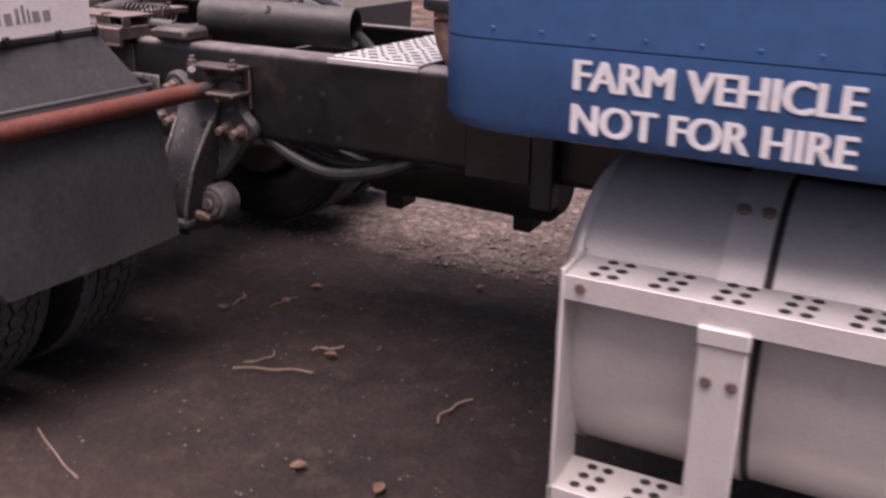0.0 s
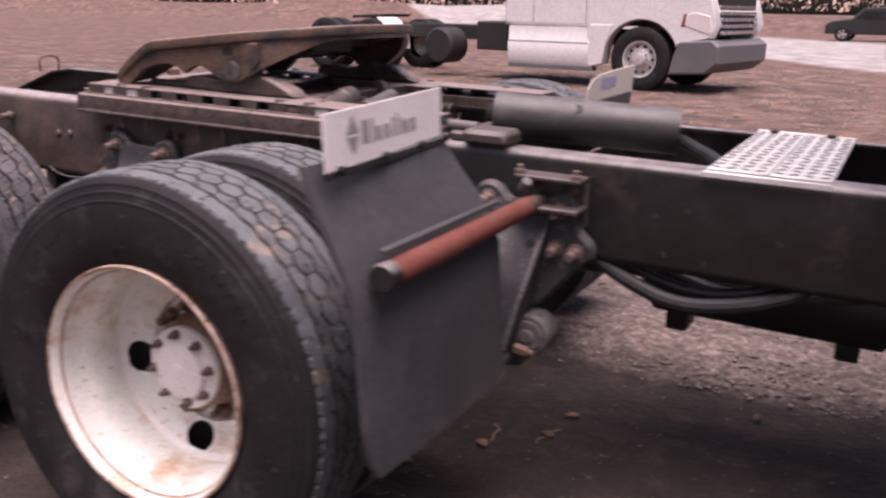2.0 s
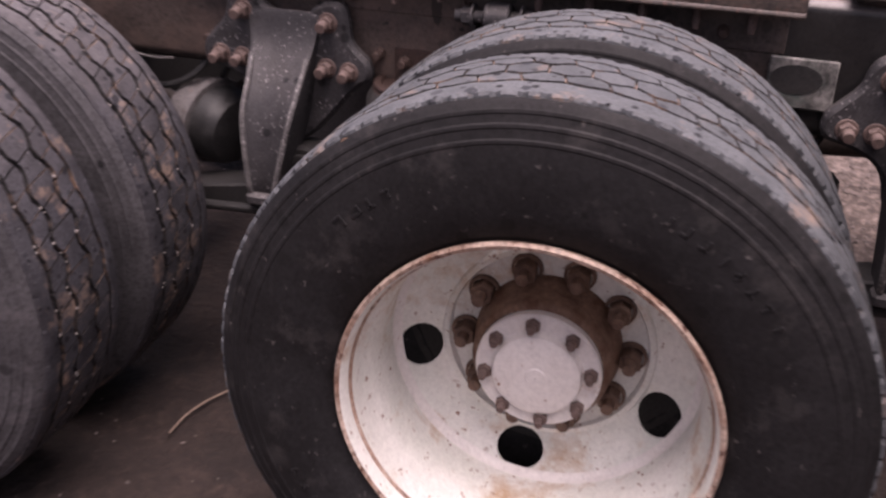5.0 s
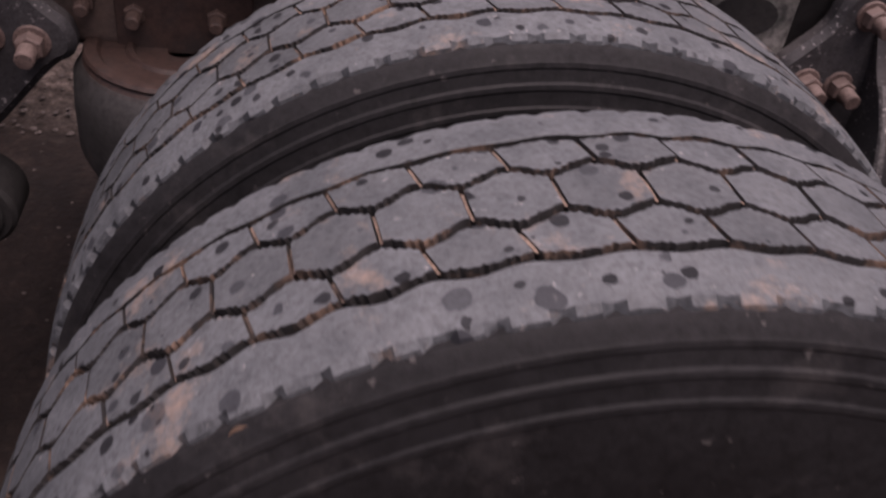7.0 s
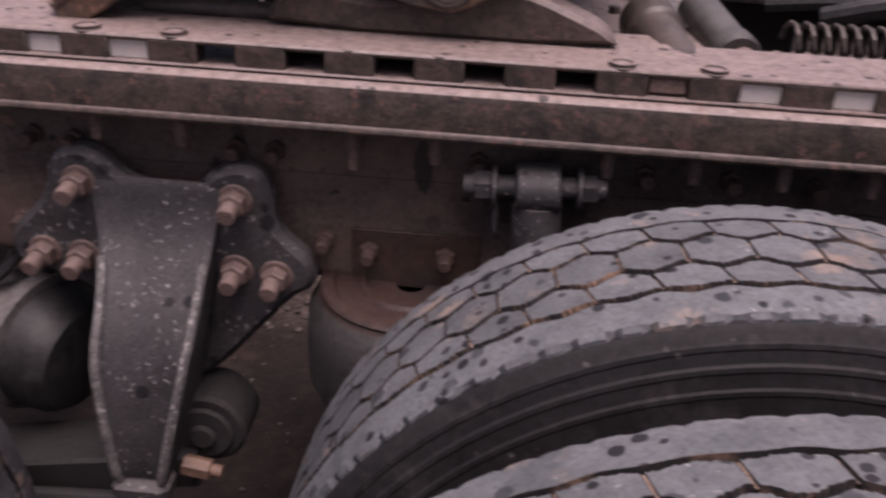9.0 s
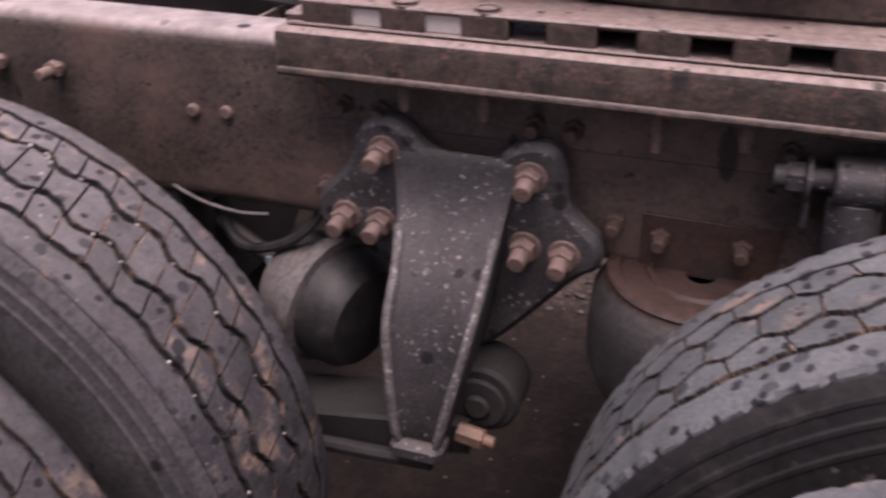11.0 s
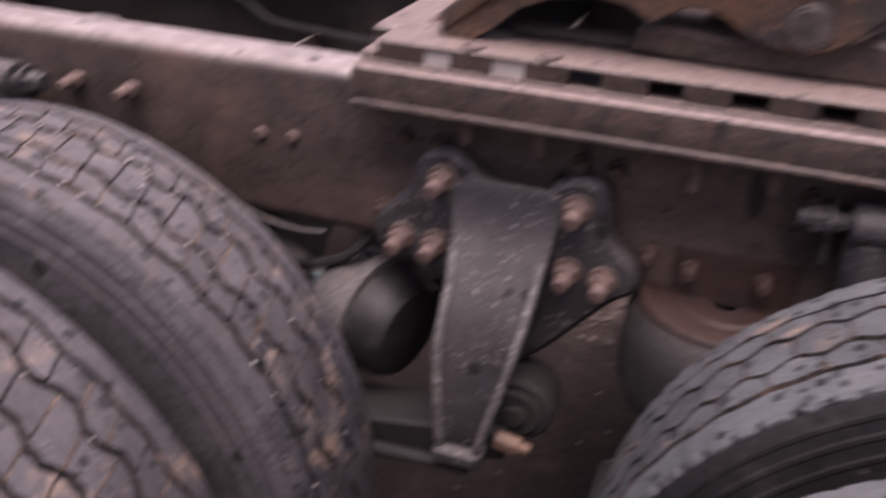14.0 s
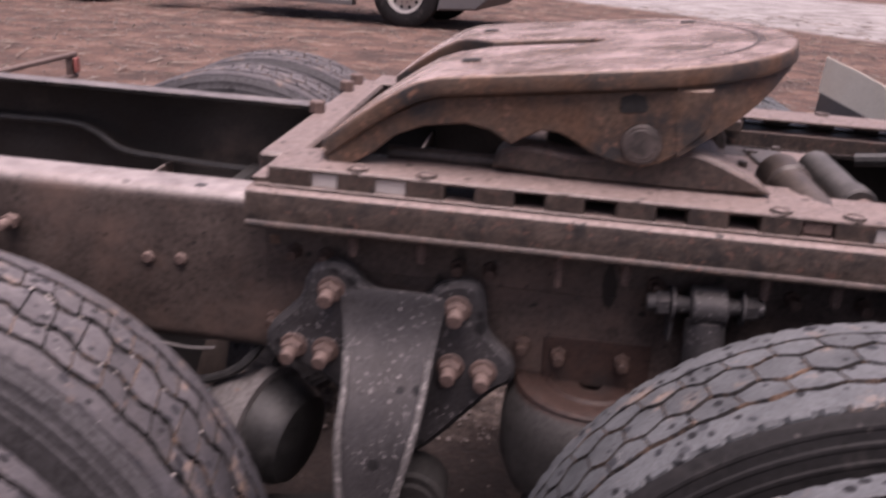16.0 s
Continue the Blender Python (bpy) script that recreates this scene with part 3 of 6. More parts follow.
            w, r_, d = edge(k, s) + rng.uniform(-0.001, 0.001), rng.uniform(0.0018, 0.0036), 0.002
            c = [put(tread, s, w, crown(w) - d + r_)] + [put(tread, s + r_ * math.cos(a) / TYRE_R, w + r_ * math.sin(a), crown(w) - d) for a in (0.3, 1.5, 2.8, 4.0, 5.2)]
            for j in range(5):
                tread.faces.new((c[0], c[1 + j], c[1 + (j + 1) % 5])).material_index = 3
    # two shoulder ribs, notched along the outer edge
    for side in (-1, 1):
        seg = count * 8
        rings = []
        for i in range(seg):
            s = circ * i / seg
            win = edge(0 if side < 0 else rows, s) * 1.0
            win = win - gap if side < 0 else win + gap
            ph = (i * 7 // 8) % 4
            notch = (0.0065 if pattern == "hex" else 0.0012) * (1 if ph == 0 else 0) + rng.uniform(-0.0007, 0.0007)
            wob = rng.uniform(-0.0006, 0.0006)
            wout = side * (half - 0.003)
            rings.append([put(tread, s, win, 0.4915), put(tread, s, win, crown(win) - 0.001), put(tread, s, win + side * 0.0016, crown(win)),
                          put(tread, s, (win + wout) / 2, crown(half * 0.8)), put(tread, s, wout - side * 0.002, crown(half) - notch * 0.3),
                          put(tread, s, wout + side * (0.003 - notch * 0.6), crown(half) - 0.004 - notch + wob), put(tread, s, wout + side * (0.004 - notch * 0.5), 0.491)])
        for i in range(seg):
            a, b = rings[i], rings[(i + 1) % seg]
            for j in range(6):
                tread.faces.new((a[j], a[j + 1], b[j + 1], b[j])).material_index = 1 if j == 0 else 0
    return base, floor_, tread


def disc_with_holes(bm, r_out, r_in, holes, depth):
    """A dished wheel disc: y comes from depth(r); holes are (angle, radius of the ring, half width, half height)."""
    t = nb()
    edges = []

    def loop(pts):
        vs = [t.verts.new((x, 0, z)) for x, z in pts]
        for a, b in zip(vs, vs[1:] + vs[:1]):
            edges.append(t.edges.new((a, b)))

    loop([(r_out * math.cos(2 * math.pi * i / 72), r_out * math.sin(2 * math.pi * i / 72)) for i in range(72)])
    loop([(r_in * math.cos(2 * math.pi * i / 36), r_in * math.sin(2 * math.pi * i / 36)) for i in range(36)])
    rims = []
    for ang, rr, hw, hh in holes:
        pts = []
        for i in range(20):
            a = 2 * math.pi * i / 20
            u, v = hw * math.cos(a), hh * math.sin(a)
            x, z = (rr + u) * math.cos(ang) - v * math.sin(ang), (rr + u) * math.sin(ang) + v * math.cos(ang)
            pts.append((x, z))
        loop(pts)
        rims.append(pts)
    bmesh.ops.triangle_fill(t, use_beauty=True, edges=edges)
    bmesh.ops.subdivide_edges(t, edges=[e for e in t.edges if e.calc_length() > 0.05], cuts=2)
    bmesh.ops.triangulate(t, faces=t.faces[:])
    for v in t.verts:
        v.co.y = depth(math.hypot(v.co.x, v.co.z))
    merge(bm, t)
    for pts in rims:
        a = [bm.verts.new((x, depth(math.hypot(x, z)), z)) for x, z in pts]
        b = [bm.verts.new((x, depth(math.hypot(x, z)) + 0.005, z)) for x, z in pts]
        for i in range(len(pts)):
            j = (i + 1) % len(pts)
            bm.faces.new((a[i], a[j], b[j], b[i]))


def build_wheel_meshes(pattern, spin, paint):
    """The meshes of a dual wheel, outer side towards -y, middle of the outer tyre at y = 0 and of the inner one at 0.345."""
    got = {}
    base, floor_, tread = tyre_bodies(pattern)
    front = pattern == "hex"
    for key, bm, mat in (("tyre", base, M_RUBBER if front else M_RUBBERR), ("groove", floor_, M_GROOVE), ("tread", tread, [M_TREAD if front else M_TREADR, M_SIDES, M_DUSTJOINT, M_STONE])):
        ob = part(key, bm, mat, smooth=30)
        got[key] = ob.data
        bpy.data.objects.remove(ob)
    bm = nb()
    prof = [(0.284, -0.100), (0.3035, -0.117), (0.3050, -0.126), (0.3015, -0.131), (0.295, -0.1285)]
    lathe(bm, prof, 96)
    got["flange"] = bm
    bm = nb()
    lathe(bm, [(0.295, -0.1285), (0.291, -0.119), (0.288, -0.097), (0.286, -0.07), (0.283, -0.05), (0.276, -0.035), (0.271, -0.02), (0.269, 0.03), (0.271, 0.05), (0.274, 0.08)], 96)
    got["barrel"] = bm

    def depth(r):
        if r > 0.19:
            return 0.124 - 0.046 * min(1, (r - 0.19) / 0.085)
        return 0.112 if r > 0.178 else 0.118

    bm = nb()
    holes = [(radians(spin + 72 * k), 0.232, 0.036, 0.044) for k in range(5)]
    disc_with_holes(bm, 0.279, 0.10, holes, depth)
    bmesh.ops.remove_doubles(bm, verts=bm.verts[:], dist=0.0002)
    got["disc"] = bm
    bm = nb()
    lathe(bm, [(0.197, 0.121), (0.188, 0.108), (0.179, 0.106), (0.174, 0.118)], 72)
    got["ring"] = bm
    bm = nb()
    lathe(bm, [(0.271, 0.074), (0.274, 0.068), (0.269, 0.079), (0.260, 0.084)], 96)
    got["weld"] = bm
    for key in ("flange", "barrel", "disc", "ring", "weld"):
        bmesh.ops.scale(got[key], vec=(0.972, 1.0, 0.972), verts=got[key].verts[:])
    return got


def stud_ring(bm, n, rr, y0, y1, r, spin=0.0, hexa=True, cap=0.0):
    for k in range(n):
        a = radians(spin) + 2 * math.pi * k / n
        x, z = rr * math.cos(a), rr * math.sin(a)
        rod(bm, (x, y0, z), (x, y1, z), r, 6 if hexa else 12, bevel=0.0012)
        if cap:
            rod(bm, (x, y1, z), (x, y1 - cap, z), r * 0.55, 10, bevel=0.001)


def make_wheel_set():
    sets = {}
    for key, pattern, spin, paint in (("front", "hex", -26, M_RIM), ("rear", "block", 10, M_RIMR)):
        got = build_wheel_meshes(pattern, spin, paint)
        meshes = {"tyre": got["tyre"], "tread_groove": got["groove"], "tread": got["tread"]}
        for nm, k, mat in (("rim_flange", "flange", M_RIMEDGE), ("rim", "barrel", paint), ("wheel_disc", "disc", paint), ("disc_ring", "ring", paint), ("disc_weld", "weld", M_HUB if paint is M_RIMR else M_CAP)):
            ob = part(nm, got[k], mat, smooth=40)
            meshes[nm] = ob.data
            bpy.data.objects.remove(ob)
        sets[key] = meshes
    return sets


def hub_parts(wheel, spin, capmat):
    bm = nb()
    lathe(bm, [(0.128, 0.118), (0.126, 0.1), (0.119, 0.09), (0.117, 0.05), (0.112, 0.042), (0.105, 0.036)], 48)
    part("hub", bm, M_HUB, wheel, "rust-streaked hub barrel")
    bm = nb()
    lathe(bm, [(0.104, 0.037), (0.1045, 0.022), (0.1015, 0.0185), (0.077, 0.0175), (0.0745, 0.015), (0.072, 0.0045), (0.066, 0.0015), (0.018, 0.0), (0.016, -0.0025), (0.0005, -0.0025)], 48)
    part("axle_flange", bm, capmat, wheel, "white painted axle flange")
    for k in range(8):
        bm = nb()
        a = radians(spin) + 2 * math.pi * k / 8
        x, z = 0.0880 * math.cos(a), 0.0880 * math.sin(a)
        rod(bm, (x, 0.020, z), (x, 0.008, z), 0.0125, 6, bevel=0.001)
        rod(bm, (x, 0.008, z), (x, -0.008, z), 0.0068, 10, bevel=0.001)
        part("flange_stud", bm, M_BOLT, wheel, "rusty flange stud")
    for k in range(10):
        bm = nb()
        a = radians(spin + 28) + 2 * math.pi * k / 10
        stud_ring(bm, 1, 0.143, 0.118, 0.088, 0.0205, spin + 28 + 36 * k, True, 0.022)
        lathe(bm, [(0.0275, 0.117), (0.0265, 0.110), (0.0215, 0.110)], 20, Matrix.Translation((0.143 * math.cos(a), 0, 0.143 * math.sin(a))))
        part("lug_nut", bm, M_NUT, wheel, "dark rusty wheel nut")


def sidewall_marks(wheel, seed):
    """Raised moulded marks on the sidewall, worn past reading."""
    rng = random.Random(seed)
    bm = nb()
    for start, n in ((205, 9), (35, 8), (120, 5)):
        for k in range(n):
            if rng.random() < 0.12:
                continue
            a = radians(start + k * 4.2)
            rr = 0.402
            m = Matrix.Translation((rr * math.cos(a), -0.1385, rr * math.sin(a))) @ Matrix.Rotation(-a, 4, "Y")
            hh = rng.uniform(0.006, 0.009)
            box(bm, (0, 0, rng.uniform(-0.006, 0.006)), (hh * 2, 0.0022, 0.005), 0.0008, m)
            if rng.random() < 0.7:
                box(bm, (hh * 0.8 * rng.choice((-1, 0, 1)), 0, 0.004), (0.005, 0.0022, 0.014), 0.0008, m)
    tagged(part("moulded_lettering", bm, M_RUBBER, wheel), kind="stuff")


RAILZ = 1.016
RAILB = 0.754
AX = (0.0, -1.342)
WY = -1.09


def build_truck():
    truck = new("semi_truck")
    tagged(truck, "old blue farm truck with rusty chassis and fifth wheel", "truck")

    # wheels: outer and inner tyre of each dual, both sides
    sets = make_wheel_set()
    for side in (-1, 1):
        for ax, key in zip(AX, ("front", "rear")):
            rot = Matrix.Identity(4) if side < 0 else Matrix.Rotation(math.pi, 4, "Z")
            for dual in (0, 1):
                turn = Matrix.Rotation(radians(11 * dual + (17 if key == "rear" else 0)), 4, "Y")
                y = WY if dual == 0 else WY + 0.345
                w = new("wheel")
                w.parent = truck
                w.matrix_basis = Matrix.Translation((ax, y * (1 if side < 0 else -1), 0.5 if side < 0 else 0.56)) @ rot @ (Matrix.Identity(4) if dual == 0 else turn)
                for nm, data in sets[key].items():
                    if dual and nm in ("rim_flange", "wheel_disc", "rim", "disc_ring", "disc_weld"):
                        continue
                    ob = new(nm, data)
                    ob.parent = w
                if dual:
                    # inner rim near-black: shade behind the hand holes put into its colour
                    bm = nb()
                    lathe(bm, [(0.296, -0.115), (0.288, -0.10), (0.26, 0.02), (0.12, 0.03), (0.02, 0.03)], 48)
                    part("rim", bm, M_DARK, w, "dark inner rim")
                if dual == 0 and side < 0:
                    hub_parts(w, 8 if key == "front" else 30, M_CAP)
                    sidewall_marks(w, 3 if key == "front" else 8)
                tagged(w, {"front": "dusty dual truck wheel, white chipped rim", "rear": "dusty dual truck wheel with rust-stained rim"}[key] if dual == 0 else "inner tyre of the dual, grey worn tread")

    # frame rails
    for side in (-1, 1):
        y0 = 0.432 * side
        # far rear rail takes the black tone: shade between the rails put into colour
        for lo, hi, mat, lab, nm in ((-2.4, 0.33, M_RAIL if side < 0 else M_RAILF, "rust-brown steel frame rail" if side < 0 else "far steel frame rail, darkened for shade between the rails", "frame_rail"), (0.33, 4.2, M_RAILF, "black painted steel frame rail", "frame_rail")):
            bm = nb()
            yin = y0 - 0.008 * side
            if lo < -2:
                prism(bm, [(-2.4, RAILB), (-1.962, RAILB), (-1.962, RAILZ), (-2.05, RAILZ - 0.012), (-2.4, RAILZ - 0.15)], min(y0, yin), max(y0, yin), "y", 0.0025)
                start = -1.96
                prism(bm, [(-2.4, RAILZ - 0.15), (-2.05, RAILZ - 0.012), (-1.96, RAILZ), (-1.96, RAILZ - 0.008), (-2.05, RAILZ - 0.02), (-2.4, RAILZ - 0.158)], min(y0, y0 - 0.085 * side), max(y0, y0 - 0.085 * side), "y", 0)
            else:
                start = lo
            # pressed channel with rounded bends
            prof = []
            for r_, flip in ((0.024, False), (0.015, True)):
                arc = []
                for zc, a0 in ((RAILB + 0.021, 270), (RAILZ - 0.021, 0)):
                    for i in range(7):
                        a = radians(a0 + 15 * i)
                        arc.append((0.432 - 0.024 + r_ * math.cos(a), zc + r_ * math.sin(a)))
                arc = [(0.347, arc[0][1])] + arc + [(0.347, arc[-1][1])]
                prof += arc[::-1] if flip else arc
            prism(bm, [(p * side, q) for p, q in prof], start, hi, "x", 0)
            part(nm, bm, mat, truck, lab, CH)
    # cross members
    for x, w, z0, z1 in ((-2.28, 0.09, 0.77, 0.86), (-1.355, 0.16, 0.76, 0.83), (-0.66, 0.2, 0.78, 0.97), (0.0, 0.14, 0.78, 0.96), (0.75, 0.18, 0.78, 0.97), (1.62, 0.2, 0.78, 1.0), (2.6, 0.2, 0.78, 0.97)):
        bm = nb()
        bar(bm, (x - w / 2, -0.42, z0), (x - w / 2 + 0.01, 0.42, z1), 0.003)
        bar(bm, (x - w / 2, -0.42, z0), (x + w / 2, 0.42, z0 + 0.01), 0.003)
        part("cross_member", bm, M_RAIL if x < 0.3 else M_RAILF, truck, "", CH)
    return truck


truck = build_truck()


# ---- slide rails and fifth wheel ----
SLIDE0, SLIDE1 = -0.927, 0.36
SLOT = 0.1038
BOLT0 = -0.762


def build_slide(side):
    """The angle on top of the frame rail and the slotted bar on it; side -1 is the one beside the camera's walk."""
    bm = nb()
    yo = 0.508
    lo, hi = 0.996, 1.053

    def yy(a, b):
        return sorted((a * side, b * side))

    # outer web with a thin welded bead along its foot, and the top leg
    prof = [(yo + 0.001, lo - 0.002), (yo + 0.003, lo + 0.002), (yo + 0.002, lo + 0.007), (yo, lo + 0.009), (yo, hi - 0.010), (yo - 0.002, hi - 0.004), (yo - 0.009, hi), (0.35, hi), (0.35, hi - 0.036), (yo - 0.014, hi - 0.036), (yo - 0.014, lo - 0.002)]
    prism(bm, [(p * side, q) for p, q in prof], SLIDE0, SLIDE1, "x", 0.0012)
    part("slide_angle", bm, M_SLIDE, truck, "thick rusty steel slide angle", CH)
    # slotted bar: pillars between the slots under a flat top
    bm = nb()
    y1, y2 = 0.486, 0.452
    z0, z1 = hi + 0.001, hi + 0.034
    a, b = yy(y1, y2 - 0.10)
    bar(bm, (SLIDE0 + 0.028, a, z1 - 0.007), (SLIDE1, b, z1), 0.0025)
    a, b = yy(y1 + 0.004, y2)
    bar(bm, (SLIDE0 + 0.010, a, z0), (SLIDE1, b, z0 + 0.004), 0.0015)
    k = -1
    while BOLT0 + SLOT * k - 0.03 < SLIDE1:
        x = BOLT0 + SLOT * k
        w = 0.029 if k >= 0 else 0.036
        a, b = yy(y1, y2)
        bar(bm, (max(x - w, SLIDE0 + 0.03), a, z0), (min(x + w, SLIDE1), b, z1 - 0.003), 0.002)
        k += 1
    a, b = yy(y1 - 0.004, y2 - 0.03)
    bar(bm, (SLIDE0 + 0.004, a, z0), (SLIDE0 + 0.04, b, z0 + 0.014), 0.003)
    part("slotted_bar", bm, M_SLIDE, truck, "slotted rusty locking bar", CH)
    # flat plugs closing one slot, round bolt heads beside the bar
    if side < 0:
        bm = nb()
        x = BOLT0 + SLOT * 6.5
        a, b = yy(y1 - 0.005, y2)
        bar(bm, (x - 0.021, a, z0 + 0.007), (x + 0.021, b, z1 - 0.007), 0.002)
        part("slot_plug", bm, M_BOLT, truck, "", CH)
        # added pale plates: light seen through these slots, put into their colour
        for n_ in (-0.5, 0.5, 7.5, 8.5, 9.5):
            bm = nb()
            x = BOLT0 + SLOT * n_
            a, b = yy(y1 - 0.006, y2)
            bar(bm, (x - 0.0265, a, z0 + 0.004), (x + 0.0265, b, z1 - 0.007), 0.001)
            part("slot_light_plate", bm, M_STEP, truck, "added pale plate for light seen through the slot", CH)
    for k in ((0, 1, 3, 4, 6, 7, 9, 10) if side < 0 else (0, 3, 6, 9)):
        bm = nb()
        x, y = BOLT0 + SLOT * k, (y1 - 0.0165) * side
        low = k in (3, 4)
        rod(bm, (x, y, z1 - 0.006), (x, y, z1 + (0.001 if low else 0.002)), 0.0165, 18, bevel=0.0015)
        if not low:
            lathe(bm, [(0.0160, 0.0), (0.0157, 0.003), (0.0122, 0.003), (0.0112, 0.001), (0.0005, 0.001)], 18, Matrix.Translation((x, y, z1 + 0.0022)) @ Matrix.Rotation(radians(90), 4, "X"))
        part("slide_bolt", bm, M_SLIDE, truck, "", CH)


for s_ in (-1, 1):
    build_slide(s_)


def build_under_bolts():
    """Bolt ends below the slide angle and rivets on the rail's outer face."""
    for x in (-0.766, -0.66, -0.449, -0.349, -0.143, -0.041, 0.063, 0.166, 0.27):
        bm = nb()
        tip = 0.952 if x != -0.449 else 0.938
        rod(bm, (x, -0.476, 0.999), (x, -0.476, 0.962), 0.0085, 12, bevel=0.001)
        rod(bm, (x, -0.476, 0.964), (x, -0.477, tip), 0.0066, 10, bevel=0.0015)
        part("bolt_end", bm, M_BOLT, truck, "", CH)
    for x, z in ((-0.869, 0.938), (-0.817, 0.935), (-0.604, 0.94), (-0.554, 0.94), (-0.297, 0.945), (-0.092, 0.945), (0.012, 0.946), (0.115, 0.946), (0.22, 0.946), (-0.495, 0.82), (-0.436, 0.808), (-0.335, 0.808), (-0.903, 0.816)):
        bm = nb()
        rod(bm, (x, -0.43, z), (x, -0.446, z), 0.0135, 6, bevel=0.002)
        rod(bm, (x, -0.446, z), (x, -0.466, z - 0.002), 0.009, 10, bevel=0.0015)
        part("rail_bolt", bm, M_RUSTBOLT, truck, "", CH)
    bm = nb()
    bar(bm, (-0.909, -0.4385, 0.944), (-0.893, -0.4364, 0.96), 0.002)
    part("square_hole", bm, M_NUT, truck, "", CH)
    for x, z in ((-1.116, 0.897), (-1.061, 0.9), (-1.345, 0.937), (-1.451, 0.938), (0.97, 0.893), (1.05, 0.915), (1.27, 0.865), (1.4, 0.835), (1.0, 0.80), (1.1, 0.79)):
        bm = nb()
        rod(bm, (x, -0.43, z), (x, -0.44 if x < 0 else -0.4335, z), 0.0105 if x < 0 else 0.008, 14, bevel=0.003 if x < 0 else 0)
        if x < -1.2:
            rod(bm, (x, -0.44, z), (x, -0.452, z), 0.015, 6, bevel=0.002)
            rod(bm, (x, -0.452, z), (x, -0.478, z), 0.009, 12, bevel=0.002)
        part("rail_rivet", bm, M_BOLT if x < 0 else M_DARK, truck, "", CH)
    bm = nb()
    bar(bm, (-0.915, -0.4365, 0.912), (0.34, -0.4325, 0.994), 0.001)
    part("rail_plate", bm, M_RAIL, truck, "thin rusty reinforcing plate", CH)
    bm = nb()
    bar(bm, (-0.46, -0.4368, 0.7565), (-0.29, -0.4325, 0.838), 0.001)
    part("rail_patch", bm, M_BEAD, truck, "rust-red square patch plate", CH)


build_under_bolts()


def build_fifth_wheel():
    fw = new("fifth_wheel")
    fw.parent = truck
    tagged(fw, "rusty fifth wheel coupling plate tipped to the rear")
    # local: origin at the pivot pins, x forward, tilted front up
    M = CH @ Matrix.Translation((-0.347, 0, 1.182)) @ Matrix.Rotation(radians(-7.0), 4, "Y") @ Matrix.Diagonal((0.9, 0.97, 0.9, 1))
    CS = CH @ Matrix.Translation((0.056, 0, -0.052))
    top = 0.098
    R = 0.455

    def plate_outline():
        pts = []
        for i in range(33):
            a = radians(-88 + 176 * i / 32)
            pts.append((0.335 * math.cos(a), R * math.copysign(abs(math.sin(a)) ** 0.88, a)))
        return pts

    front = plate_outline()
    slot = 0.05
    outline = front + [(-0.33, 0.4555), (-0.47, 0.452), (-0.53, 0.444), (-0.546, 0.42), (-0.546, 0.34)] + [(-0.535, 0.265), (-0.36, 0.15), (-0.27, slot), (-0.06, slot), (-0.03, 0.0), (-0.06, -slot), (-0.27, -slot), (-0.36, -0.15), (-0.535, -0.265)] + [(-0.546, -0.34), (-0.546, -0.42), (-0.53, -0.444), (-0.47, -0.452), (-0.33, -0.4555)]
    t = nb()
    vs = [t.verts.new((x, y, 0)) for x, y in outline]
    es = [t.edges.new((a, b)) for a, b in zip(vs, vs[1:] + vs[:1])]
    bmesh.ops.triangle_fill(t, use_beauty=True, edges=es)
    bmesh.ops.dissolve_limit(t, angle_limit=0.01, verts=t.verts[:], edges=t.edges[:])
    bmesh.ops.triangulate(t, faces=t.faces[:])
    cuts = [e for e in t.edges if e.calc_length() > 0.12]
    bmesh.ops.subdivide_edges(t, edges=cuts, cuts=3)
    bmesh.ops.triangulate(t, faces=t.faces[:])

    def sag(x, y):
        return -0.0 if x > -0.34 else -0.10 * ((-0.34 - x) / 0.195) ** 1.3

    r = bmesh.ops.extrude_face_region(t, geom=t.faces[:])
    low = [v for v in r["geom"] if isinstance(v, bmesh.types.BMVert)]
    lowset = set(low)
    for v in t.verts:
        z = top + sag(v.co.x, v.co.y)
        v.co.z = z - (0.034 if v in lowset else 0.0)
    bmesh.ops.recalc_face_normals(t, faces=t.faces[:])
    rim = [e for e in t.edges if len(e.link_faces) == 2 and e.calc_face_angle(0) > 1.0]
    bmesh.ops.bevel(t, geom=rim, offset=0.008, segments=3, affect="EDGES", profile=0.5, clamp_overlap=True)
    t.normal_update()
    for f in t.faces:
        f.material_index = 0 if f.normal.z > 0.75 else 1
    part("top_plate", t, [M_PLATE, M_FIFTH], fw, "worn rusty steel top plate with grease", M, smooth=30)
    # raised wear ring and grease grooves on the plate
    for rr, w, g0, g1 in ((0.39, 0.009, -76, 78), (0.405, 0.003, -40, 20), (0.29, 0.004, -84, -20), (0.22, 0.003, 10, 70)):
        bm = nb()
        for i in range(40):
            a0, a1 = radians(g0 + (g1 - g0) * i / 40), radians(g0 + (g1 - g0) * (i + 1) / 40)
            thin = [w * math.sin(math.pi * u / 40) ** 0.5 for u in (i + 0.02, i + 0.98)]
            p = [(q * math.cos(a) * 0.735 - 0.02, q * math.sin(a)) for q, a in ((rr, a0), (rr, a1), (rr + thin[1], a1), (rr + thin[0], a0))]
            vs = [bm.verts.new((x_, y_, top + 0.0015)) for x_, y_ in p]
            bm.faces.new(vs)
        part("wear_ring", bm, M_GREASE, fw, "", M)
    # side skirt with arch, pivot lug and window
    for side in (-1, 1):
        bm = nb()
        y0, y1 = sorted((0.440 * side, 0.410 * side))
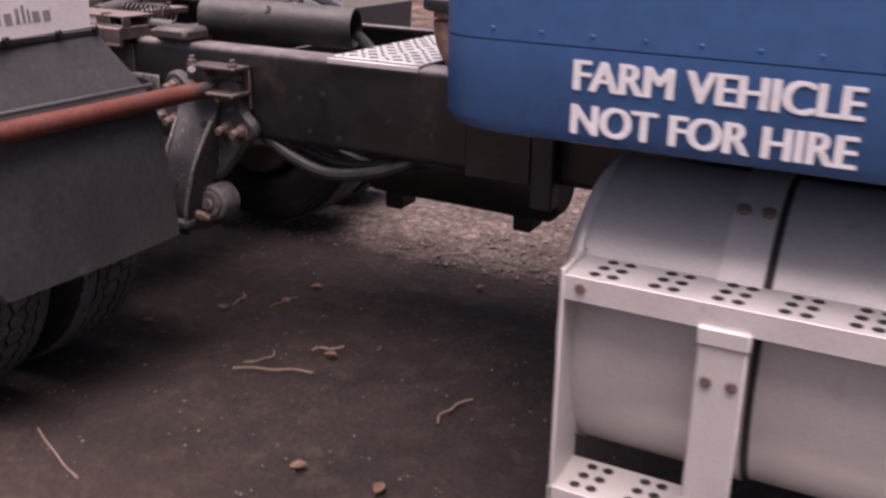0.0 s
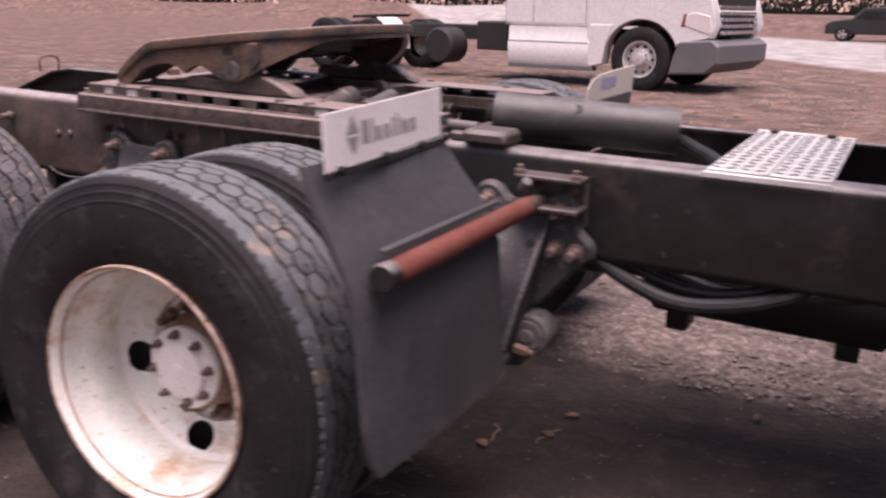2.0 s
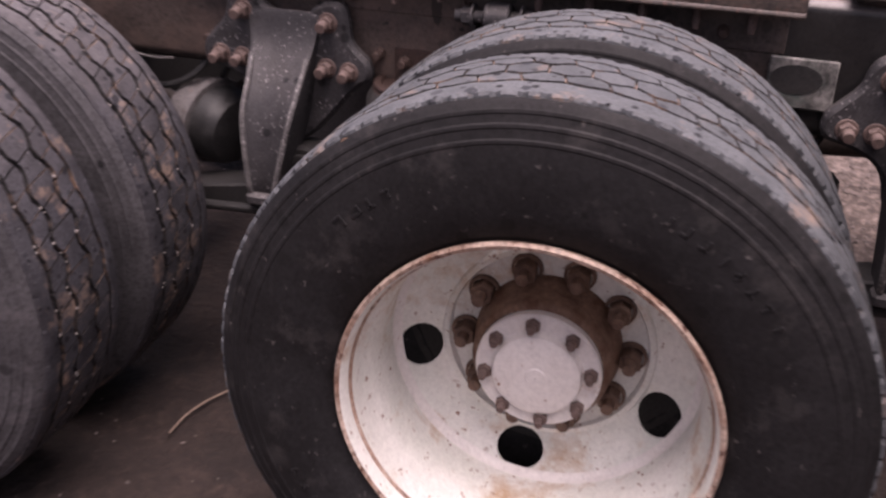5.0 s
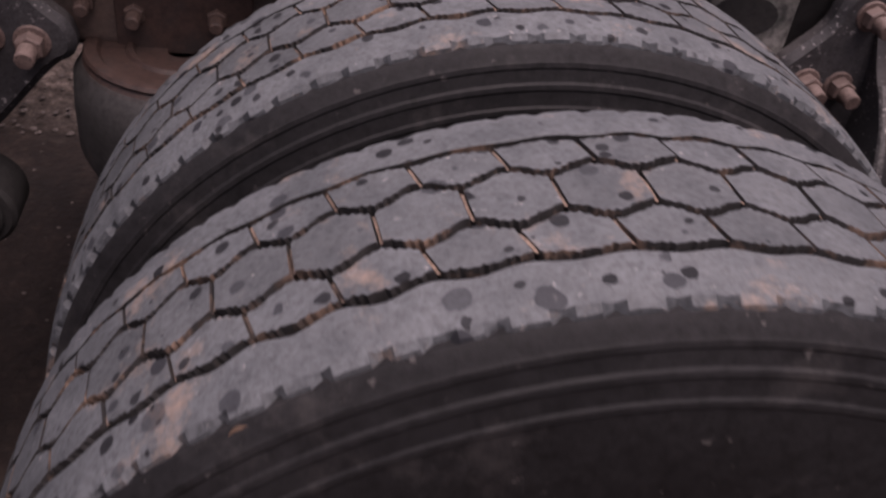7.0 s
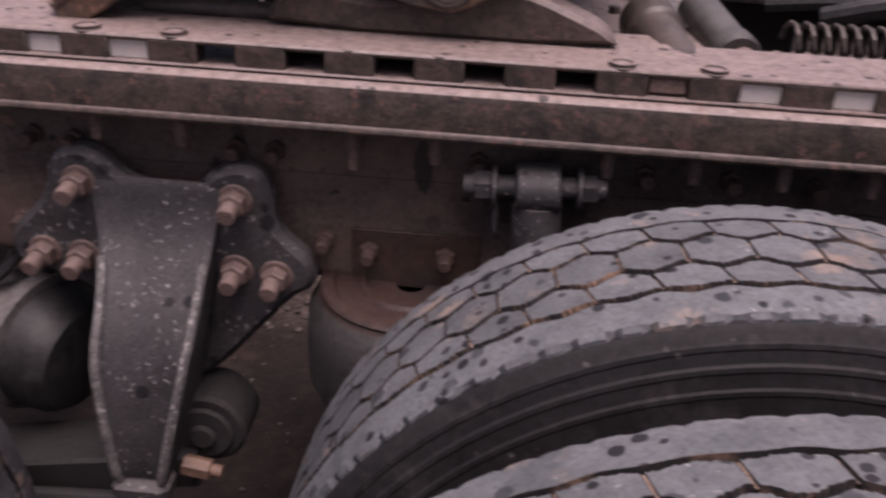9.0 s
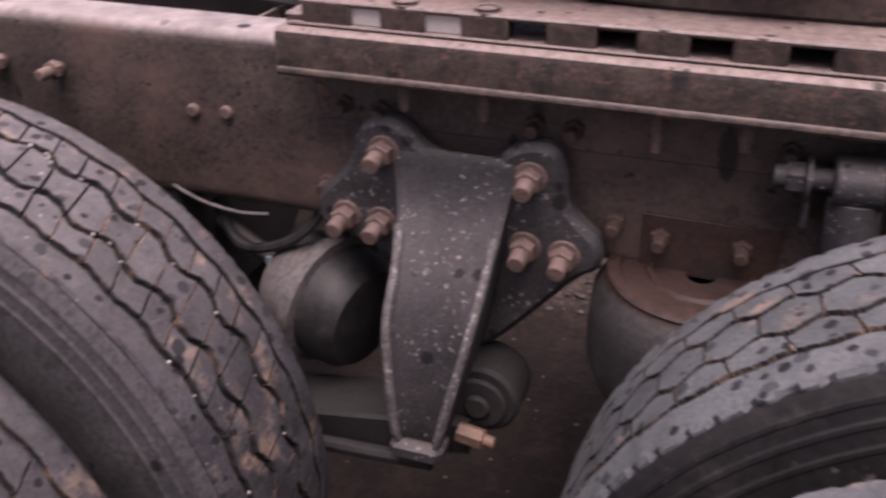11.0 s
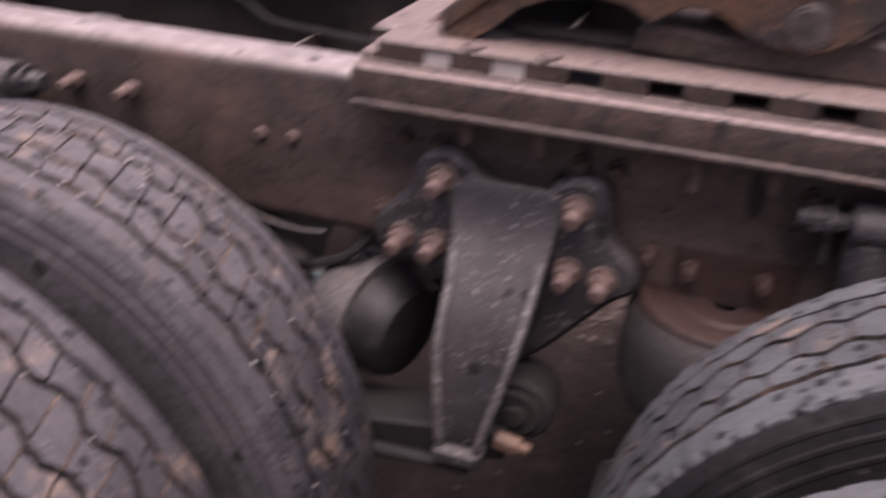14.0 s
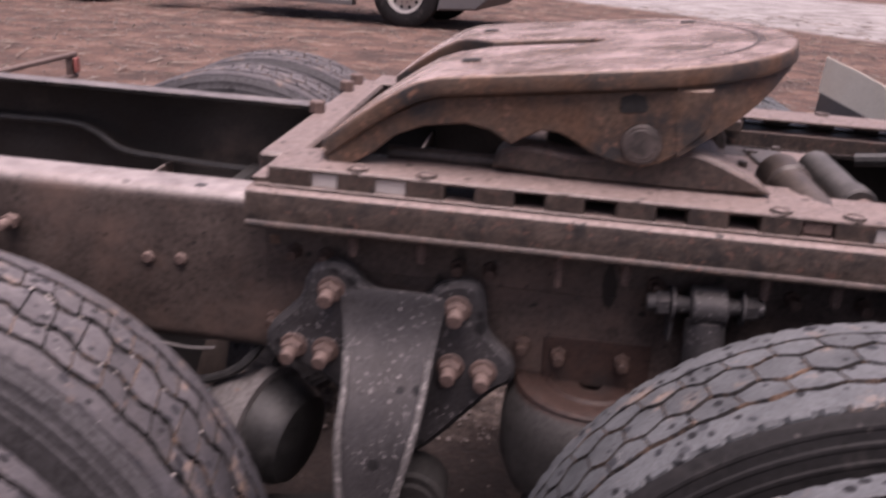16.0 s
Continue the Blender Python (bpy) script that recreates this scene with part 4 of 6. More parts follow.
        sk = [(-0.545, -0.02), (-0.53, -0.045), (-0.49, -0.048), (-0.45, -0.028), (-0.41, 0.0), (-0.36, 0.014), (-0.29, 0.016), (-0.25, 0.004), (-0.215, -0.022), (-0.195, -0.012), (-0.165, 0.0), (-0.135, -0.004), (-0.11, -0.018), (-0.085, -0.038), (-0.05, -0.054), (0.0, -0.066), (0.03, -0.06), (0.055, -0.048), (0.09, -0.022), (0.112, 0.0), (0.116, 0.058), (0.02, 0.0625),
              (-0.34, 0.0625), (-0.42, 0.034), (-0.49, -0.004), (-0.535, -0.022)]
        prism(bm, sk, y0, y1, "y", 0.003)
        part("side_skirt", bm, M_FIFTH, fw, "", M)
        bm = nb()
        rod(bm, (0, 0.44 * side, -0.026), (0, 0.446 * side, -0.026), 0.034, 28, bevel=0.004)
        rod(bm, (0, 0.44 * side, -0.026), (0, 0.4475 * side, -0.026), 0.026, 24, bevel=0.002)
        part("pivot_pin", bm, M_PIN, fw, "", M)
        # dark sheet on the uncut skirt, painted as the shade in its window
        bm = nb()
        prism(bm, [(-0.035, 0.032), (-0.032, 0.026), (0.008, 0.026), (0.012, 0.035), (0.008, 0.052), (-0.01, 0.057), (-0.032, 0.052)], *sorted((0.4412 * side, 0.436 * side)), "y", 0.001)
        part("skirt_window_shade", bm, M_DARK, fw, "dark sheet for the shaded opening in the skirt", M)
        # rib behind the skirt front and front lip
        bm = nb()
        prism(bm, [(0.06, 0.035), (0.19, 0.055), (0.19, 0.07), (0.06, 0.07)], *sorted((0.30 * side, 0.285 * side)), "y", 0.003)
        part("rib", bm, M_FIFTH, fw, "", M)
    # hollow underside: front wall and cross ribs
    bm = nb()
    for i in range(40):
        g0, g1 = -80 + 160 * i / 40, -80 + 160 * (i + 1) / 40
        a0, a1 = radians(g0), radians(g1)
        pts = [(rr * math.cos(a) * 0.735, rr * math.sin(a)) for rr, a in ((0.42, a0), (0.42, a1), (0.4485, a1), (0.4485, a0))]
        lw = [0.05 - 0.1 * max(0, (abs(g) - 34) / 46) ** 1.15 for g in (g0, g1, g1, g0)]
        vs = [bm.verts.new((x_, y_, z_)) for (x_, y_), z_ in zip(pts, lw)] + [bm.verts.new((x_, y_, 0.068)) for x_, y_ in pts]
        for f in ((0, 1, 2, 3), (4, 7, 6, 5), (0, 4, 5, 1), (2, 6, 7, 3)):
            bm.faces.new([vs[j] for j in f])
    bmesh.ops.remove_doubles(bm, verts=bm.verts[:], dist=0.0005)
    part("front_wall", bm, M_FIFTH, fw, "", M)
    bm = nb()
    bar(bm, (0.05, -0.41, 0.03), (0.065, 0.41, 0.066), 0.002)
    bar(bm, (-0.2, -0.42, 0.0), (-0.185, 0.42, 0.07), 0.002)
    part("under_rib", bm, M_GREASE, fw, "", M)
    # throat lock jaws
    bm = nb()
    bar(bm, (-0.06, -0.12, 0.01), (0.1, 0.12, 0.062), 0.008)
    part("lock_jaw", bm, M_GREASE, fw, "", M)
    # far square notch marks on the plate
    for x_, y_ in ((-0.29, 0.27), (0.18, 0.28), (-0.29, -0.27)):
        bm = nb()
        box(bm, (x_, y_, top + 0.001), (0.034, 0.03, 0.004), 0.001)
        part("grease_hole", bm, M_DARK, fw, "", M)
    # saddle brackets and sliding base
    for side in (-1, 1):
        bm = nb()
        y0, y1 = sorted((0.402 * side, 0.33 * side))
        sad = [(-0.565, 1.087), (-0.56, 1.118), (-0.54, 1.13), (-0.50, 1.133), (-0.43, 1.124), (-0.385, 1.13), (-0.36, 1.15), (-0.315, 1.158), (-0.29, 1.142), (-0.262, 1.148), (-0.235, 1.142), (-0.19, 1.124), (-0.152, 1.108), (-0.134, 1.087)]
        prism(bm, rounded(sad, 1), y0, y1, "y", 0.006)
        part("saddle_bracket", bm, M_SLIDE, fw, "", CH)
        bm = nb()
        y0, y1 = sorted((0.41 * side, 0.30 * side))
        bar(bm, (-0.62, y0, 1.108), (-0.1, y1, 1.137), 0.004)
        part("slide_shoe", bm, M_SLIDE, fw, "", CS)
    for x_ in (-0.96, -0.57, -0.24):
        bm = nb()
        bar(bm, (x_ - 0.035, -0.40, 1.10), (x_ + 0.035, 0.40, 1.137), 0.006)
        part("slide_cross_bar", bm, M_SLIDE, fw, "", CS)
    # bolts on the rear cross bar and dark blots of a clamp beside the plate
    for y_ in (-0.05, 0.22, 0.33):
        bm = nb()
        rod(bm, (-0.985, y_, 1.137), (-0.985, y_, 1.16), 0.016, 6, bevel=0.002)
        part("cross_bar_bolt", bm, M_BOLT, fw, "", CS)
    bm = nb()
    arch = [(-0.25, 1.10), (-0.248, 1.135), (-0.235, 1.155), (-0.21, 1.165), (-0.185, 1.155), (-0.172, 1.135), (-0.17, 1.10), (-0.198, 1.10), (-0.198, 1.128), (-0.21, 1.138), (-0.222, 1.128), (-0.222, 1.10)]
    prism(bm, arch, 0.10, 0.14, "y", 0.004)
    bar(bm, (-0.30, 0.05, 1.098), (-0.12, 0.14, 1.110), 0.003)
    part("clamp", bm, M_GREASE, fw, "", CS)
    bm = nb()
    rod(bm, (-0.79, -0.36, 1.146), (-0.58, -0.36, 1.146), 0.013, 14)
    part("release_rod", bm, M_GREASE, fw, "", CS)


build_fifth_wheel()


def build_slide_gear():
    """Air cylinder, locking plungers, hoses and pipes between the slide rails ahead of the plate."""
    CS = CH @ Matrix.Translation((0.09, 0, -0.04))
    bm = nb()
    prism(bm, [(-0.19, 1.092), (-0.165, 1.105), (-0.138, 1.128), (-0.11, 1.105), (-0.09, 1.092)], -0.41, -0.385, "y", 0.004)
    rod(bm, (-0.14, -0.395, 1.097), (-0.163, -0.24, 1.113), 0.030, 24, bevel=0.004, r2=0.034)
    rod(bm, (-0.161, -0.25, 1.112), (-0.168, -0.18, 1.118), 0.040, 24, bevel=0.006)
    rod(bm, (-0.14, -0.41, 1.108), (-0.14, -0.413, 1.108), 0.011, 16)
    part("plunger_housing", bm, M_GREASE, truck, "rusty plunger housing", CS)
    # dark disc painted as the shade inside the pin hole
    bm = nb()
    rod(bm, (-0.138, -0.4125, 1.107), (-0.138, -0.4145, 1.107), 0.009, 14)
    part("pin_hole_shade", bm, M_DARK, truck, "", CS)
    bm = nb()
    rod(bm, (-0.08, -0.075, 1.118), (-0.058, -0.25, 1.096), 0.031, 24, bevel=0.007)
    rod(bm, (-0.06, -0.235, 1.098), (-0.054, -0.275, 1.094), 0.034, 24, bevel=0.004)
    part("air_cylinder", bm, M_TUBE, truck, "dusty grey air cylinder", CS)
    bm = nb()
    rod(bm, (-0.05, -0.27, 1.095), (-0.045, -0.30, 1.093), 0.018, 12, bevel=0.002)
    rod(bm, (-0.06, -0.295, 1.096), (0.0, -0.305, 1.096), 0.015, 12, bevel=0.002)
    rod(bm, (0.0, -0.305, 1.096), (0.06, -0.315, 1.094), 0.011, 12, bevel=0.002)
    for x_ in (-0.02, 0.02):
        rod(bm, (x_, -0.30, 1.096), (x_ + 0.012, -0.302, 1.096), 0.02, 6, bevel=0.002)
    part("plunger_rod", bm, M_BOLT, truck, "", CS)
    bm = nb()
    pts = []
    for i in range(101):
        a = i / 10 * 2 * math.pi
        pts.append((0.02 + 0.002 * i, -0.22 + 0.028 * math.cos(a), 1.108 + 0.028 * math.sin(a)))
    hose(bm, pts, 0.0035, 8, 1)
    part("return_spring", bm, M_GREASE, truck, "", CS)
    bm = nb()
    rod(bm, (-0.11, -0.36, 1.10), (0.36, -0.36, 1.097), 0.014, 14)
    part("air_pipe", bm, M_DUSTY, truck, "", CS)
    for x_, y_ in ((-0.2, -0.05), (-0.12, -0.02), (-0.16, 0.06), (-0.25, -0.1), (-0.1, 0.12)):
        bm = nb()
        rod(bm, (x_, y_, 1.095), (x_, y_, 1.109), 0.010, 6, bevel=0.002)
        part("gear_bolt", bm, M_GREASE, truck, "", CS)
    bm = nb()
    prism(bm, [(-0.17, 0.10), (-0.10, 0.10), (-0.06, -0.06), (-0.09, -0.14), (-0.16, -0.14)], 1.0975, 1.104, "z", 0.002)
    part("pale_plate", bm, M_DUSTY, truck, "pale dusty steel strip", CS)
    bm = nb()
    bar(bm, (-0.24, -0.38, 1.075), (-0.02, 0.14, 1.097), 0.004)
    part("gear_plate", bm, M_SLIDE, truck, "dusty rusty cross plate", CS)
    bm = nb()
    hose(bm, [(0.2, 0.2, 1.06), (0.3, 0.14, 1.1), (0.42, 0.1, 1.12), (0.5, 0.16, 1.09), (0.48, 0.25, 1.03)], 0.02, 10)
    hose(bm, [(0.12, 0.3, 1.06), (0.26, 0.26, 1.08), (0.38, 0.28, 1.06), (0.46, 0.3, 1.0)], 0.016, 10)
    part("air_hose", bm, M_HOSE, truck, "", CS)
    bm = nb()
    lathe(bm, [(0.030 if i % 2 else 0.038, -0.0055 * i) for i in range(44)], 16, Matrix.Translation((0.28, -0.1, 1.10)) @ Matrix.Rotation(radians(90), 4, "Z"))
    part("bellows_hose", bm, M_HOSE, truck, "", CS)


build_slide_gear()


# ---- suspension ----
def build_suspension(axle, hanger):
    """Hanger beside the rail, beam, springs and brake chamber of one axle, drawn round the hanger's middle."""
    h = 0.0
    ax = (axle - hanger) / 0.95
    HG = CH @ Matrix.Translation((hanger, 0, 0.029)) @ Matrix.Diagonal((0.95, 1, 0.95, 1))
    bm = nb()
    plate = [(-0.232, 0.77), (-0.234, 0.82), (-0.205, 0.85), (-0.172, 0.885), (-0.165, 0.925), (-0.145, 0.95), (-0.112, 0.955), (-0.085, 0.94), (-0.065, 0.915), (-0.03, 0.903), (0.03, 0.903), (0.05, 0.93), (0.087, 0.945), (0.12, 0.94), (0.132, 0.91), (0.134, 0.86), (0.155, 0.835), (0.18, 0.815), (0.187, 0.785), (0.178, 0.765), (0.155, 0.755), (0.10, 0.69), (0.03, 0.61), (-0.04, 0.58), (-0.08, 0.62), (-0.10, 0.72), (-0.17, 0.76)]
    prism(bm, rounded([(h + x * 1.02, z + 0.003) for x, z in plate]), -0.476, -0.438, "y", 0.010)
    part("hanger_plate", bm, M_CAST, truck, "flaking black cast hanger bracket", HG)
    # tongue: a tapered channel leaning outward, open below
    bm = nb()
    secs = [(0.918, 0.088, -0.4735, 0.006), (0.911, 0.089, -0.4772, 0.012), (0.89, 0.087, -0.4808, 0.016), (0.87, 0.083, -0.486, 0.022), (0.845, 0.079, -0.4945, 0.032), (0.82, 0.075, -0.508, 0.046), (0.77, 0.070, -0.540, 0.076), (0.70, 0.066, -0.575, 0.10), (0.63, 0.056, -0.585, 0.10), (0.56, 0.045, -0.588, 0.09), (0.515, 0.038, -0.585, 0.08), (0.488, 0.033, -0.57, 0.05)]
    rings = []
    for z, w, y, d in secs:
        c = h - 0.02 - 0.026 * max(0, (0.77 - z) / 0.27)
        u = min(1, max(0, (0.87 - z) / 0.08))
        rings.append([bm.verts.new(p) for p in ((c - w, y + d, z), (c - w, y - 0.003 * u, z), (c - w + 0.008, y - 0.007 * u, z), (c - w + 0.017, y, z), (c + w - 0.017, y, z), (c + w - 0.008, y - 0.007 * u, z), (c + w, y - 0.003 * u, z), (c + w, y + d, z))])
    for a, b in zip(rings, rings[1:]):
        for i in range(8):
            bm.faces.new((a[i], a[(i + 1) % 8], b[(i + 1) % 8], b[i]))
    bm.faces.new(rings[0])
    bm.faces.new(rings[-1][::-1])
    bmesh.ops.subdivide_edges(bm, edges=bm.edges[:], cuts=1, smooth=0.15)
    part("hanger_tongue", bm, M_CAST, truck, "flaking black cast hanger with ribbed edges", HG, smooth=45)
    for sd in (-1, 1):
        bm = nb()
        pts = []
        for z, w, y, d in secs[5:]:
            c = h - 0.02 - 0.026 * max(0, (0.77 - z) / 0.27)
            pts.append((c + sd * (w - 0.006), y - 0.005, z))
        hose(bm, pts, 0.0068, 8, 3)
        part("tongue_ridge", bm, M_WORN, truck, "pale worn ridge of the casting", HG)
    bolts = [(-0.124, 0.909), (0.087, 0.899), (-0.188, 0.80), (-0.133, 0.798), (0.081, 0.794), (0.136, 0.79)]
    for x, z in bolts:
        bm = nb()
        X = h + x
        rod(bm, (X, -0.473, z), (X, -0.479, z), 0.0235, 18, bevel=0.002)
        rod(bm, (X, -0.479, z), (X, -0.499, z), 0.018, 6, bevel=0.002)
        rod(bm, (X, -0.499, z - 0.0), (X, -0.524, z - 0.003), 0.0125, 12, bevel=0.0015)
        part("hanger_bolt", bm, M_BOLT, truck, "rusty hanger bolt and nut", HG)
    bm = nb()
    box(bm, (h - 0.047, -0.572, 0.487), (0.082, 0.05, 0.032), 0.008)
    part("hanger_foot", bm, M_CAST, truck, "", HG)
    # spring eye, bush and pin
    bm = nb()
    rod(bm, (h + 0.03, -0.52, 0.549), (h + 0.03, -0.44, 0.549), 0.058, 32, bevel=0.006)
    rod(bm, (h + 0.03, -0.52, 0.549), (h + 0.03, -0.53, 0.549), 0.042, 24, bevel=0.003)
    rod(bm, (h + 0.03, -0.53, 0.549), (h + 0.03, -0.54, 0.549), 0.02, 24, bevel=0.004)
    part("spring_eye", bm, M_DUSTY if axle == 0 else M_DARK, truck, "", HG)
    bm = nb()
    rod(bm, (h + 0.01, -0.565, 0.524), (h + 0.05, -0.565, 0.518), 0.015, 6, bevel=0.002)
    rod(bm, (h + 0.05, -0.565, 0.518), (h + 0.066, -0.565, 0.516), 0.009, 12, bevel=0.001)
    part("pivot_bolt", bm, M_NUT, truck, "rusty pivot bolt", HG)
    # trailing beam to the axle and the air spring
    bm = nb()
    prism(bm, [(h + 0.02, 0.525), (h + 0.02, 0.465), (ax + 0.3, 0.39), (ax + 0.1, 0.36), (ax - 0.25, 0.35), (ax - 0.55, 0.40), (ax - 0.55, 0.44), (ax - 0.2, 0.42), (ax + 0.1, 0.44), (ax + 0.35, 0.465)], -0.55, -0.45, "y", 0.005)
    part("trailing_beam", bm, M_DARK, truck, "near-black steel trailing beam", HG)
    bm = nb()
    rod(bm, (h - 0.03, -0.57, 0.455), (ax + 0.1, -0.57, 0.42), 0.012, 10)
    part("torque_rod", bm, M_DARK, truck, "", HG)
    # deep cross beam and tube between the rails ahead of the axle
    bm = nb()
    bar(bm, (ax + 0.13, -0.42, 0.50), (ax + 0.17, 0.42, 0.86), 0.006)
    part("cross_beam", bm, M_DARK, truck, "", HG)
    bm = nb()
    rod(bm, (ax + 0.18, -0.30, 0.765), (ax + 0.42, -0.31, 0.765), 0.018, 14, bevel=0.002)
    part("valve_tube", bm, M_RAILF, truck, "", HG)
    # axle housing
    bm = nb()
    lathe(bm, [(0.075, -0.55), (0.078, -0.3), (0.15, -0.15), (0.19, 0.0), (0.15, 0.15), (0.078, 0.3), (0.075, 0.55)], 28, Matrix.Translation((axle, 0, 0.5)))
    for s in (-1, 1):
        rod(bm, (axle, 0.5 * s, 0.5), (axle, 0.98 * s, 0.5), 0.068, 20)
        rod(bm, (axle, 0.585 * s, 0.5), (axle, 0.69 * s, 0.5), 0.205, 36, bevel=0.01)
    part("axle_housing", bm, M_GREASE, truck, "")
    # air spring
    x = ax - 0.40
    bm = nb()
    Z = Matrix.Translation((x, -0.44, 0)) @ Matrix.Rotation(radians(90), 4, "X")
    lathe(bm, [(0.02, 0.77), (0.09, 0.77), (0.13, 0.765), (0.143, 0.745), (0.147, 0.70), (0.147, 0.64), (0.132, 0.60), (0.105, 0.585), (0.098, 0.56), (0.105, 0.46), (0.11, 0.45), (0.01, 0.45)], 40, Z)
    part("air_spring", bm, M_SPRING, truck, "dusty grey rubber air spring", HG)
    bm = nb()
    lathe(bm, [(0.02, 0.772), (0.06, 0.773), (0.064, 0.779), (0.07, 0.779), (0.074, 0.774), (0.105, 0.774), (0.11, 0.78), (0.125, 0.78), (0.128, 0.776), (0.118, 0.763), (0.112, 0.772), (0.095, 0.772)], 40, Z)
    lathe(bm, [(0.124, 0.772), (0.132, 0.762), (0.138, 0.745), (0.13, 0.75)], 40, Z)
    part("bead_plate", bm, M_BEAD, truck, "dark rusty bead plate", HG)
    # shock absorber on its stud
    x = 0.0
    SH = CH @ Matrix.Translation((axle - 0.223, 0, 0.103)) @ Matrix.Diagonal((0.9, 1, 0.9, 1))
    bm = nb()
    rod(bm, (x - 0.1, -0.475, 0.918), (x + 0.09, -0.475, 0.925), 0.0155, 14)
    rod(bm, (x - 0.085, -0.475, 0.918), (x - 0.062, -0.475, 0.919), 0.021, 6, bevel=0.002)
    rod(bm, (x - 0.062, -0.475, 0.919), (x - 0.056, -0.475, 0.919), 0.03, 20, bevel=0.001)
    rod(bm, (x + 0.052, -0.475, 0.924), (x + 0.058, -0.475, 0.924), 0.03, 20, bevel=0.001)
    rod(bm, (x + 0.058, -0.475, 0.924), (x + 0.08, -0.475, 0.925), 0.02, 6, bevel=0.002)
    part("shock_stud", bm, M_CAST, truck, "", SH)
    bm = nb()
    rod(bm, (x - 0.03, -0.475, 0.92), (x + 0.03, -0.475, 0.922), 0.034, 24, bevel=0.004)
    rod(bm, (x, -0.475, 0.90), (x + 0.02, -0.50, 0.45), 0.034, 20)
    part("shock_absorber", bm, M_CAST, truck, "black shock absorber", SH)
    bm = nb()
    bar(bm, (x - 0.06, -0.478, 0.85), (x - 0.052, -0.44, 0.90), 0.002)
    part("shock_bracket", bm, M_CAST, truck, "", SH)
    # brake chamber ahead of the axle
    c = Vector((ax + 0.425, -0.40, 0.597))
    Q = Matrix.Translation(c) @ Matrix.Rotation(radians(72), 4, "Z") @ Matrix.Scale(0.92, 4) @ Matrix.Rotation(radians(8), 4, "X")
    bm = nb()
    lathe(bm, [(0.0005, -0.1), (0.062, -0.099), (0.09, -0.091), (0.103, -0.072), (0.107, -0.045), (0.108, -0.015)], 36, Q)
    part("chamber_front", bm, M_HOSE, truck, "black brake chamber half", HG)
    bm = nb()
    lathe(bm, [(0.108, -0.016), (0.122, -0.012), (0.122, 0.012), (0.108, 0.016), (0.106, 0.06), (0.09, 0.09), (0.012, 0.1)], 36, Q)
    part("chamber_clamp", bm, M_DUSTY, truck, "dull grey brake chamber half", HG)
    bm = nb()
    rod(bm, Q @ Vector((0.0, 0.1, 0.0)), Q @ Vector((0.0, 0.3, 0.02)), 0.016, 12)
    rod(bm, (ax + 0.2, -0.30, 0.74), (ax + 0.5, -0.32, 0.75), 0.021, 14)
    part("push_rod", bm, M_GREASE, truck, "", HG)
    bm = nb()
    hose(bm, [(ax + 0.44, -0.36, 0.86), (ax + 0.43, -0.40, 0.77), (ax + 0.38, -0.43, 0.71), (ax + 0.28, -0.42, 0.68), (ax + 0.2, -0.36, 0.72)], 0.009, 8)
    hose(bm, [(ax + 0.5, -0.36, 0.9), (ax + 0.50, -0.37, 0.8), (ax + 0.44, -0.38, 0.7)], 0.008, 8)
    part("brake_hose", bm, M_HOSE, truck, "", HG)


for axle_, hanger_ in zip(AX, (0.655, -0.682)):
    build_suspension(axle_, hanger_)


